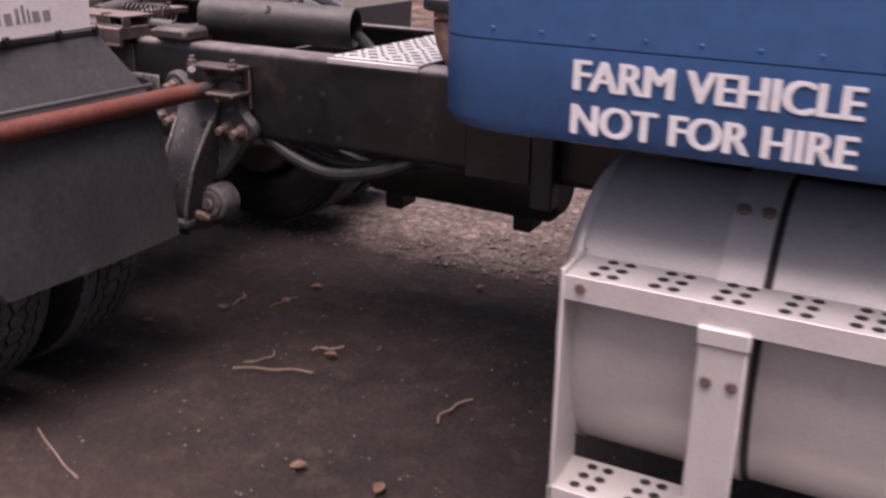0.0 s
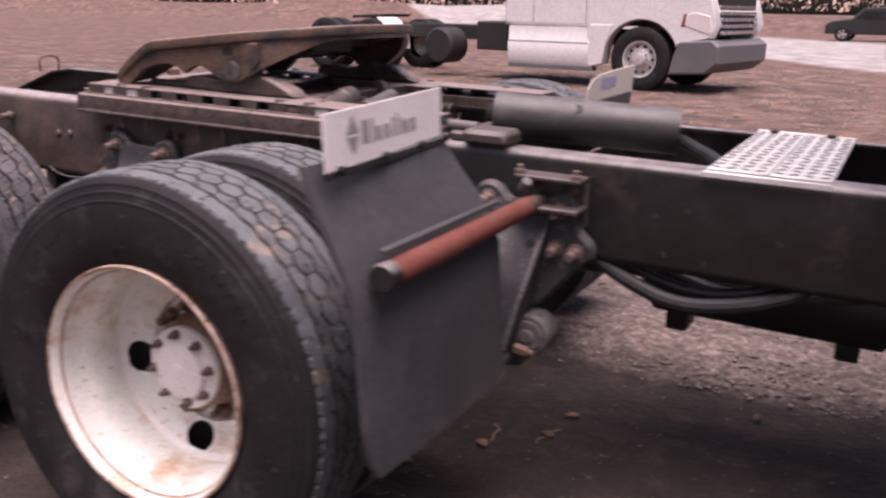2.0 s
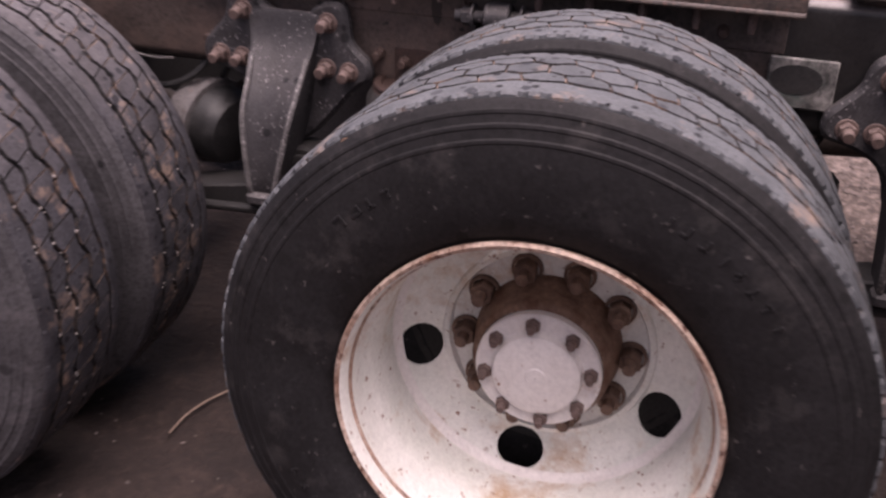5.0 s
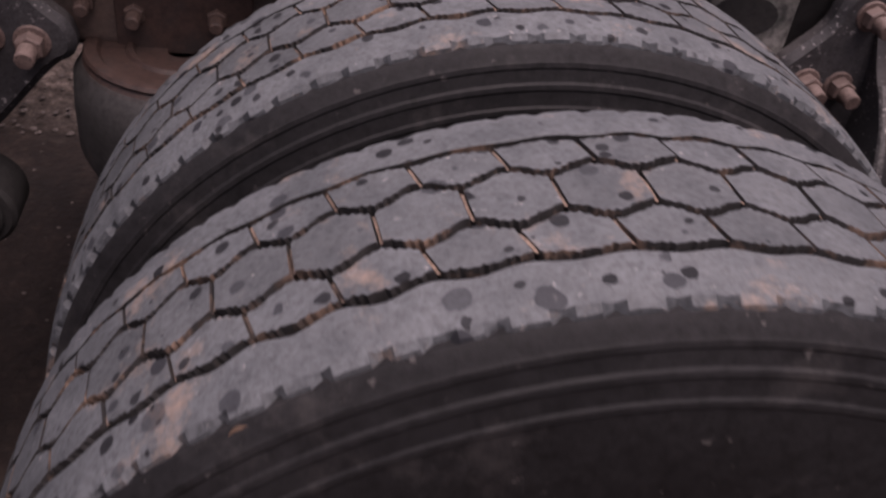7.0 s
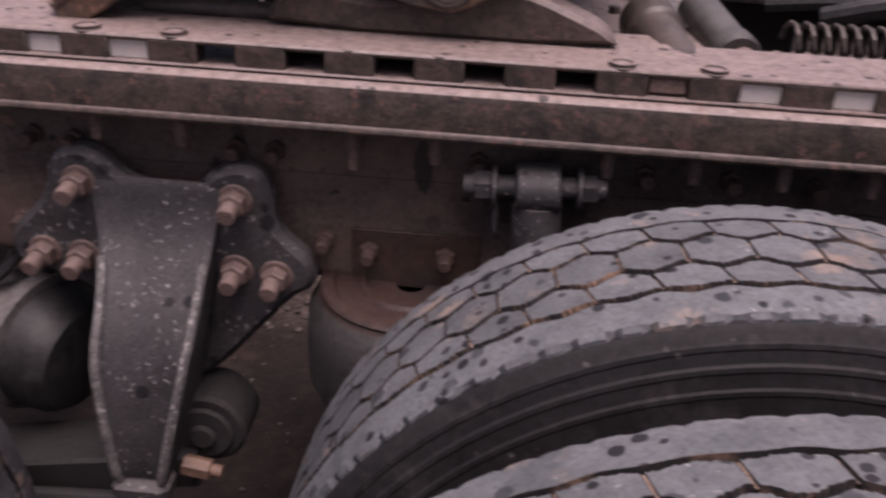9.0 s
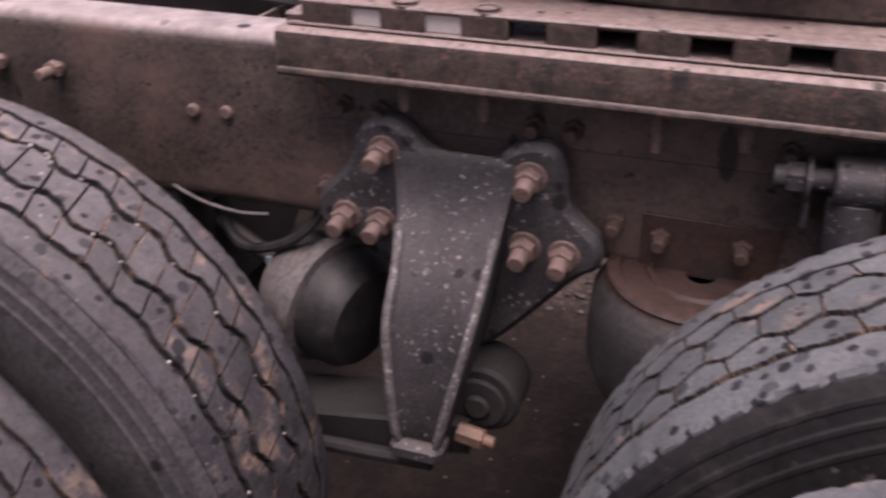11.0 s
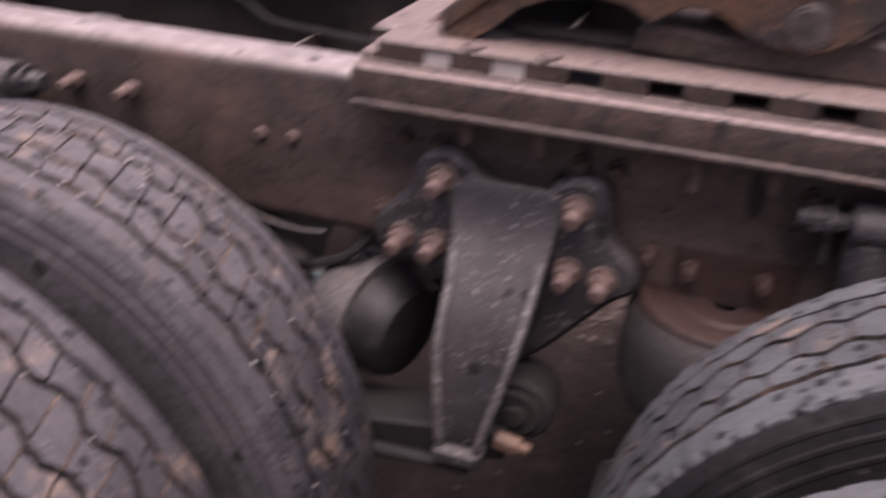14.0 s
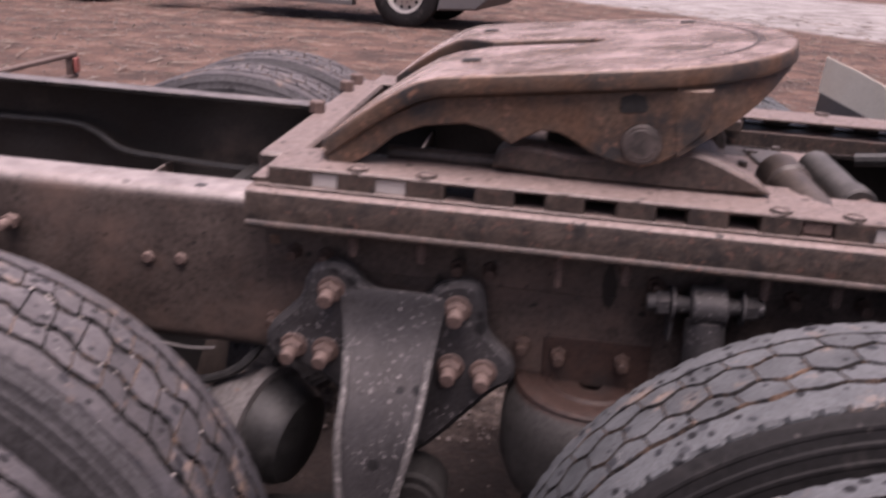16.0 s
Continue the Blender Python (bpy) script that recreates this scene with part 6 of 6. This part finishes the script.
    bar(bm, (2.0, -0.6, 0.74), (2.09, -0.44, 0.77), 0.004)
    part("fuel_line", bm, M_RAILF, truck, "", CH)


build_tank()


# ---- the white truck across the yard ----
def simple_wheel(parent, x, y, r=0.55, w=0.26, bright=True, side=-1):
    wh = new("wheel")
    wh.parent = parent
    wh.matrix_basis = Matrix.Translation((x, y, r - 0.02)) @ (Matrix.Identity(4) if side < 0 else Matrix.Rotation(math.pi, 4, "Z"))
    bm = nb()
    h = w / 2
    lathe(bm, [(0.30, -h * 0.8), (0.36, -h), (0.44, -h), (r - 0.03, -h * 0.92), (r, -h * 0.75), (r, h * 0.75), (r - 0.03, h * 0.92), (0.36, h), (0.30, h * 0.8)], 56)
    part("tyre", bm, M_RUBBER, wh)
    bm = nb()
    lathe(bm, [(0.30, -h * 0.8), (0.315, -h * 0.86), (0.315, -h * 0.95), (0.29, -h * 0.9), (0.275, -h * 0.4), (0.25, -h * 0.3), (0.17, -h * 0.55), (0.11, -h * 0.75), (0.10, -h * 1.25), (0.02, -h * 1.3)], 48)
    part("rim", bm, M_ALU if bright else M_STEP, wh, "polished aluminium rim")
    # hand holes as dark discs: the shade in them is painted
    for k in range(10):
        bm = nb()
        a = 2 * math.pi * k / 10
        rod(bm, (0.225 * math.cos(a), -h * 0.36, 0.225 * math.sin(a)), (0.225 * math.cos(a), -h * 0.52, 0.225 * math.sin(a)), 0.027, 14)
        part("hand_hole_shade", bm, M_DARK, wh)
    bm = nb()
    stud_ring(bm, 10, 0.145, -h * 0.6, -h * 0.95, 0.017)
    tagged(part("wheel_nuts", bm, M_CHROME, wh), kind="stuff")
    return wh


def build_far_truck():
    ft = new("highway_truck")
    tagged(ft, "white highway tractor unit with grey bumper parked on soil", "truck")
    ft.matrix_basis = Matrix.Translation((-2.78, 13.35, 0)) @ Matrix.Rotation(radians(-10.5), 4, "Z")
    # local: x forward, front axle at x = 0; its right wheel at y = 0
    W = 2.3
    yc = W / 2 - 0.14
    for y, s in ((0.0, -1), (W - 0.28, 1)):
        simple_wheel(ft, 0.0, y, side=s)
    for x in (-6.3, -7.62):
        for y, s in ((0.0, -1), (0.34, -1), (W - 0.28, 1), (W - 0.62, 1)):
            simple_wheel(ft, x, y, bright=False, side=s)
    for y in (yc - 0.43, yc + 0.43):
        bm = nb()
        bar(bm, (-8.1, y - 0.04, 0.72), (1.0, y + 0.04, 1.0), 0.01)
        part("frame_rail", bm, M_DARK, ft, "black frame rail")
    bm = nb()
    # hood with wheel arch, seen from the side
    arch = [(0.70 * math.cos(radians(a)), 0.52 + 0.68 * math.sin(radians(a))) for a in range(20, 175, 11)]
    side = [(-1.05, 2.2), (-1.05, 0.85), (-0.72, 0.62)] + arch[::-1] + [(0.68, 0.80), (1.25, 0.92), (1.33, 1.15), (1.22, 1.55), (0.8, 1.72), (-0.4, 1.95)]
    prism(bm, side, -0.13, 0.10, "y", 0.03)
    prism(bm, side, W - 0.38, W - 0.15, "y", 0.03)
    prism(bm, [(-1.05, 1.2), (1.2, 1.2), (1.27, 1.35), (1.17, 1.6), (0.75, 1.75), (-0.45, 1.97), (-1.05, 2.2)], 0.09, W - 0.37, "y", 0.03)
    part("hood", bm, M_TRUCK, ft, "white hood")
    bm = nb()
    prism(bm, [(-2.85, 1.05), (-1.0, 1.05), (-1.0, 2.15), (-1.45, 2.9), (-1.9, 3.3), (-2.85, 3.4)], -0.1, W - 0.18, "y", 0.06)
    part("cab_body", bm, M_TRUCK, ft, "white day cab")
    bm = nb()
    prism(bm, [(-2.05, 1.95), (-1.15, 1.95), (-1.5, 2.65), (-2.05, 2.65)], -0.108, -0.098, "y", 0.004)
    part("side_window", bm, M_GLASS, ft)
    bm = nb()
    bar(bm, (-2.2, -0.104, 1.12), (-2.19, -0.098, 2.9), 0)
    bar(bm, (-1.1, -0.104, 1.12), (-1.09, -0.098, 2.2), 0)
    part("door_seam", bm, M_GREY, ft)
    # side fairing with steps
    bm = nb()
    prism(bm, [(-0.12, 0.36), (-0.14, 0.40), (-0.16, 0.75), (-0.13, 0.80), (-0.12, 1.04), (0.2, 1.04), (0.2, 0.36)], -2.72, -0.98, "x", 0.015)
    prism(bm, [(-0.98, 0.36), (-0.72, 0.42), (-0.66, 0.75), (-0.58, 1.0), (-0.52, 1.10), (-0.98, 1.10)], -0.14, 0.15, "y", 0.01)
    part("side_fairing", bm, M_TRUCK, ft, "white step fairing")
    bm = nb()
    bar(bm, (-2.7, -0.163, 0.755), (-1.0, -0.10, 0.775), 0.004)
    bar(bm, (-2.7, -0.14, 0.28), (-0.9, 0.05, 0.36), 0.01)
    part("step_edge", bm, M_GREY, ft)
    bm = nb()
    prism(bm, [(0.55, 0.30), (0.62, 0.62), (0.72, 0.86), (1.28, 0.90), (1.42, 0.80), (1.42, 0.52), (1.2, 0.34)], -0.15, W - 0.13, "y", 0.03)
    part("bumper", bm, M_GREY, ft, "grey plastic bumper")
    bm = nb()
    prism(bm, [(0.78, 1.12), (1.22, 0.98), (1.275, 1.02), (1.22, 1.28), (0.95, 1.34), (0.80, 1.28)], -0.142, 0.12, "y", 0.01)
    part("headlight", bm, M_LENS, ft, "clear headlight")
    bm = nb()
    prism(bm, [(0.72, 1.10), (0.80, 1.10), (0.82, 1.31), (0.76, 1.31)], -0.144, 0.1, "y", 0.01)
    part("turn_lamp", bm, M_LAMP, ft)
    bm = nb()
    for i in range(6):
        z = 0.98 + 0.105 * i
        bar(bm, (1.27 - 0.02 * i, 0.16, z), (1.335 - 0.018 * i, W - 0.45, z + 0.06), 0.008)
    part("grille", bm, M_CHROME, ft, "chrome slatted grille")
    bm = nb()
    bar(bm, (1.0, 0.16, 0.94), (1.26, W - 0.45, 1.6), 0.01)
    part("grille_back", bm, M_DARK, ft)
    bm = nb()
    rod(bm, (-4.45, -0.08, 0.6), (-4.45, 0.5, 0.6), 0.36, 28, bevel=0.05)
    bar(bm, (-3.6, 0.05, 0.55), (-2.85, W - 0.4, 1.1), 0.03)
    part("tank_box", bm, M_DARK, ft, "dark round tank behind the cab")
    bm = nb()
    pts = [((0.62 + d) * math.cos(radians(a)) - 6.3, 0.53 + (0.62 + d) * math.sin(radians(a))) for d, rr in ((0.0, range(-5, 70, 12)), (0.02, range(67, -6, -12))) for a in rr]
    prism(bm, pts, -0.13, 0.5, "y", 0)
    part("fender", bm, M_TRUCK, ft, "white quarter fender")
    bm = nb()
    prism(bm, [(-7.4, 1.08), (-6.5, 1.12), (-6.4, 1.18), (-7.4, 1.14)], yc - 0.45, yc + 0.45, "y", 0.01)
    part("coupling_plate", bm, M_DARK, ft)


build_far_truck()


def build_car():
    car = new("parked_car")
    tagged(car, "dark sport utility car parked on the gravel road", "car")
    car.matrix_basis = Matrix.Translation((-0.5, 48.5, 0)) @ Matrix.Rotation(radians(176), 4, "Z")
    bm = nb()
    prism(bm, [(-2.2, 0.35), (-2.25, 0.8), (-2.1, 1.0), (-1.9, 1.6), (-0.6, 1.72), (0.6, 1.62), (1.1, 1.1), (2.0, 0.98), (2.3, 0.8), (2.3, 0.35)], -0.9, 0.9, "y", 0.06)
    part("car_body", bm, M_DARK, car)
    bm = nb()
    prism(bm, [(-1.8, 1.08), (-1.72, 1.5), (0.5, 1.52), (0.95, 1.1)], -0.912, 0.912, "y", 0.01)
    part("side_glass", bm, M_GLASS, car)
    bm = nb()
    box(bm, (-2.22, -0.7, 0.92), (0.08, 0.25, 0.2), 0.02)
    box(bm, (-2.22, 0.7, 0.92), (0.08, 0.25, 0.2), 0.02)
    part("tail_lamp", bm, M_LAMP, car)
    for x in (-1.4, 1.45):
        for y, s in ((-0.88, -1), (0.88, 1)):
            wh = new("wheel")
            wh.parent = car
            wh.matrix_basis = Matrix.Translation((x, y, 0.36)) @ (Matrix.Identity(4) if s < 0 else Matrix.Rotation(math.pi, 4, "Z"))
            bm = nb()
            lathe(bm, [(0.22, -0.10), (0.34, -0.11), (0.37, -0.08), (0.37, 0.08), (0.34, 0.11), (0.22, 0.1)], 40)
            part("tyre", bm, M_RUBBER, wh)
            bm = nb()
            lathe(bm, [(0.235, -0.10), (0.21, -0.06), (0.2, -0.02)], 40)
            for k in range(5):
                a = 2 * math.pi * k / 5
                rod(bm, (0.03 * math.cos(a), -0.09, 0.03 * math.sin(a)), (0.21 * math.cos(a), -0.08, 0.21 * math.sin(a)), 0.025, 8)
            part("rim", bm, M_ALU, wh)


build_car()


# ---- sticks, leaves and litter on the soil ----
def build_litter():
    rng = random.Random(11)
    for x, y, l, a in ((0.66, -1.18, 0.32, -20), (0.88, -0.51, 0.26, 18), (0.80, -0.46, 0.13, 75), (1.50, -0.48, 0.17, 82), (0.35, -1.35, 0.5, 5), (1.05, -1.3, 0.12, 80), (-0.85, -0.715, 0.26, 71), (0.95, -0.3, 0.1, 20), (0.58, -0.04, 0.14, 70), (0.43, -0.1, 0.12, 100)):
        bm = nb()
        pts = []
        for k in range(5):
            t = k / 4 - 0.5
            pts.append((l * t, rng.uniform(-0.012, 0.012) + 0.06 * t * t * rng.choice((-1, 1)), 0.006 + rng.uniform(0, 0.006)))
        hose(bm, pts, rng.uniform(0.002, 0.004), 6, 3)
        ob = part("stick", bm, M_WOOD)
        ob.matrix_basis = Matrix.Translation((x, y, 0.0)) @ Matrix.Rotation(radians(a), 4, "Z")
        tagged(ob, "thin dry pale stick lying on the soil", "stick", "sticks on the soil")

    def leaf_mesh(s):
        bm = nb()
        n = 8
        up, lo, mid = [], [], []
        for i in range(n + 1):
            t = i / n
            w = s * 0.32 * math.sin(math.pi * t) ** 0.8 + 0.0005
            z = s * (0.10 * math.sin(3.1 * t) + 0.05)
            up.append(bm.verts.new((s * (t - 0.5), w, z + s * 0.12)))
            mid.append(bm.verts.new((s * (t - 0.5), 0, z - s * 0.03)))
            lo.append(bm.verts.new((s * (t - 0.5), -w, z + s * 0.1)))
        for i in range(n):
            bm.faces.new((up[i], up[i + 1], mid[i + 1], mid[i]))
            bm.faces.new((mid[i], mid[i + 1], lo[i + 1], lo[i]))
        bmesh.ops.solidify(bm, geom=bm.faces[:], thickness=0.0012)
        return bm

    for x, y, s, a in ((0.60, 0.153, 0.05, 20), (1.17, 0.46, 0.04, 70), (0.575, -0.02, 0.05, -30), (0.412, -0.185, 0.06, 140), (0.25, -0.4, 0.05, 10), (1.27, -0.93, 0.05, 45), (1.51, -0.92, 0.05, 95), (0.98, -0.33, 0.045, 15), (-0.55, -0.2, 0.05, 80), (0.15, -1.5, 0.05, 0), (1.7, -1.2, 0.05, 33), (2.2, 6.0, 0.2, 10), (0.4, 7.5, 0.2, 60)):
        ob = part("leaf", leaf_mesh(s), M_LEAF, smooth=60)
        ob.matrix_basis = Matrix.Translation((x, y, 0.0)) @ Matrix.Rotation(radians(a), 4, "Z")
        tagged(ob, "curled brown dead leaf lying on the soil", "leaf", "dead leaves")
    # a leaf and a bent twig caught on the outer tyre's shoulder
    bm = leaf_mesh(0.02)
    ob = part("leaf", bm, M_LEAF, smooth=60)
    ob.matrix_basis = Matrix.Translation((-0.27, -1.203, 0.904)) @ Matrix.Rotation(radians(-30), 4, "Y") @ Matrix.Rotation(radians(60), 4, "X")
    tagged(ob, "curled dead leaf caught on the tyre shoulder", "leaf", "dead leaves")
    bm = nb()
    hose(bm, [(-0.178, -1.2, 0.95), (-0.16, -1.204, 0.953), (-0.142, -1.206, 0.956)], 0.0017, 6)
    hose(bm, [(-0.142, -1.206, 0.956), (-0.14, -1.212, 0.938)], 0.001, 6)
    ob = part("twig", bm, M_WOOD)
    tagged(ob, "short bent straw twig stuck on the tyre", "twig")


build_litter()


def build_pebbles():
    """Loose gravel on the strip behind the truck and crumbs on the soil."""
    rng = random.Random(4)
    verts, faces = [], []
    ico = [(0, 0, 1), (0.9, 0, 0.3), (0.28, 0.85, 0.3), (-0.72, 0.53, 0.3), (-0.72, -0.53, 0.3), (0.28, -0.85, 0.3), (0, 0, -0.4)]
    tri = [(0, 1, 2), (0, 2, 3), (0, 3, 4), (0, 4, 5), (0, 5, 1), (6, 2, 1), (6, 3, 2), (6, 4, 3), (6, 5, 4), (6, 1, 5)]
    for k in range(8200):
        if k < 6500:
            x, y = rng.uniform(-2.5, 4.0), 0.62 + abs(rng.gauss(0, 0.9))
            s = rng.uniform(0.004, 0.011)
        else:
            x, y = rng.uniform(-2.5, 3.2), rng.uniform(-2.4, 0.7)
            s = rng.uniform(0.002, 0.006)
        i0 = len(verts)
        a = rng.uniform(0, 6.28)
        c, s_ = math.cos(a), math.sin(a)
        sx, sy, sz = s * rng.uniform(0.8, 1.5), s * rng.uniform(0.7, 1.2), s * rng.uniform(0.5, 0.9)
        for p in ico:
            px, py = p[0] * sx, p[1] * sy
            verts.append((x + c * px - s_ * py, y + s_ * px + c * py, 0.085 * min(1, max(0, (y - 0.66) / 0.5)) + p[2] * sz))
        faces += [tuple(i0 + q for q in t) for t in tri]
    for k in range(9000):
        x, y = rng.uniform(-14, 5), 1.4 + 15 * rng.random() ** 1.3
        s = rng.uniform(0.006, 0.022) * (1 + 0.04 * y)
        i0 = len(verts)
        a = rng.uniform(0, 6.28)
        c, s_ = math.cos(a), math.sin(a)
        long = rng.choice((1, 1, 1, 4))
        sx, sy, sz = s * long * 0.8, s * rng.uniform(0.6, 1.0) / long ** 0.5, s * rng.uniform(0.3, 0.7)
        z0 = 0.085 * min(1, max(0, (8 - y) / 5))
        for p in ico:
            px, py = p[0] * sx, p[1] * sy
            verts.append((x + c * px - s_ * py, y + s_ * px + c * py, z0 + p[2] * sz))
        faces += [tuple(i0 + q for q in t) for t in tri]
    me = bpy.data.meshes.new("loose_gravel")
    me.from_pydata(verts, [], faces)
    me.materials.append(surface("gravel_stone", (0.22, 0.165, 0.145), (0.36, 0.285, 0.255), scale=30, rough=0.85, island=0.5))
    ob = new("loose_gravel", me)
    tagged(ob, "loose pale gravel and soil crumbs on the ground", "gravel", kind="stuff")


build_pebbles()


def build_straw():
    """Bits of pale dry straw and chips strewn over the yard."""
    rng = random.Random(14)
    verts, faces = [], []
    for k in range(4200):
        x, y = rng.uniform(-16, 8), 1.5 + 20 * rng.random() ** 1.4
        l, w, a = rng.uniform(0.03, 0.16) * (1 + 0.03 * y), rng.uniform(0.003, 0.008) * (1 + 0.03 * y), rng.uniform(0, 6.28)
        c, d, z = math.cos(a), math.sin(a), 0.09 * min(1, max(0, (8 - y) / 5)) + rng.uniform(0.004, 0.02)
        i0 = len(verts)
        for u, v, h in ((-l, -w, 0), (l, -w, 0), (l, w, 0), (-l, w, 0), (0, 0, w * 1.5)):
            verts.append((x + c * u - d * v, y + d * u + c * v, z + h))
        faces += [(i0, i0 + 1, i0 + 4), (i0 + 1, i0 + 2, i0 + 4), (i0 + 2, i0 + 3, i0 + 4), (i0 + 3, i0, i0 + 4), (i0 + 3, i0 + 2, i0 + 1, i0)]
    me = bpy.data.meshes.new("dry_straw")
    me.from_pydata(verts, [], faces)
    me.materials.append(surface("straw_chip", (0.22, 0.155, 0.115), (0.42, 0.33, 0.27), scale=3, rough=0.9, island=0.75, bump=0))
    tagged(new("dry_straw", me), "pale dry straw and chips strewn on the soil yard", "straw", kind="stuff")


build_straw()


def build_far_brush():
    """A low bank and bare brush along the far side of the yard."""
    rng = random.Random(9)
    bm = nb()
    n = 90
    rows = []
    for y, h in ((66, 0.0), (70, 1.2), (76, 2.0), (86, 2.4), (110, 1.0)):
        rows.append([bm.verts.new((-130 + 230 * i / n, y + 2 * noise.noise((i * 0.3, y, 0)), h * (0.7 + 0.6 * noise.noise((i * 0.21, y * 0.1, 4))) - 0.1)) for i in range(n + 1)])
    for a, b in zip(rows, rows[1:]):
        for i in range(n):
            bm.faces.new((a[i], a[i + 1], b[i + 1], b[i]))
    tagged(part("earth_bank", bm, M_GROUND, smooth=180), "low brown earth bank at the edge of the yard", "bank", kind="structure")
    verts, faces = [], []
    for k in range(5200):
        x, y = rng.uniform(-120, 80), rng.uniform(72, 92)
        z = 1.6 + rng.random() ** 1.6 * 4.0
        s = rng.uniform(0.15, 0.5)
        i0 = len(verts)
        for _ in range(3):
            verts.append((x + rng.uniform(-s, s), y + rng.uniform(-s, s), z + rng.uniform(-s, s)))
        faces.append((i0, i0 + 1, i0 + 2))
    me = bpy.data.meshes.new("far_brush")
    me.from_pydata(verts, [], faces)
    me.materials.append(M_TREE)
    tagged(new("far_brush", me), "reddish brown leafless brush on the far bank", "brush", kind="stuff")


build_far_brush()
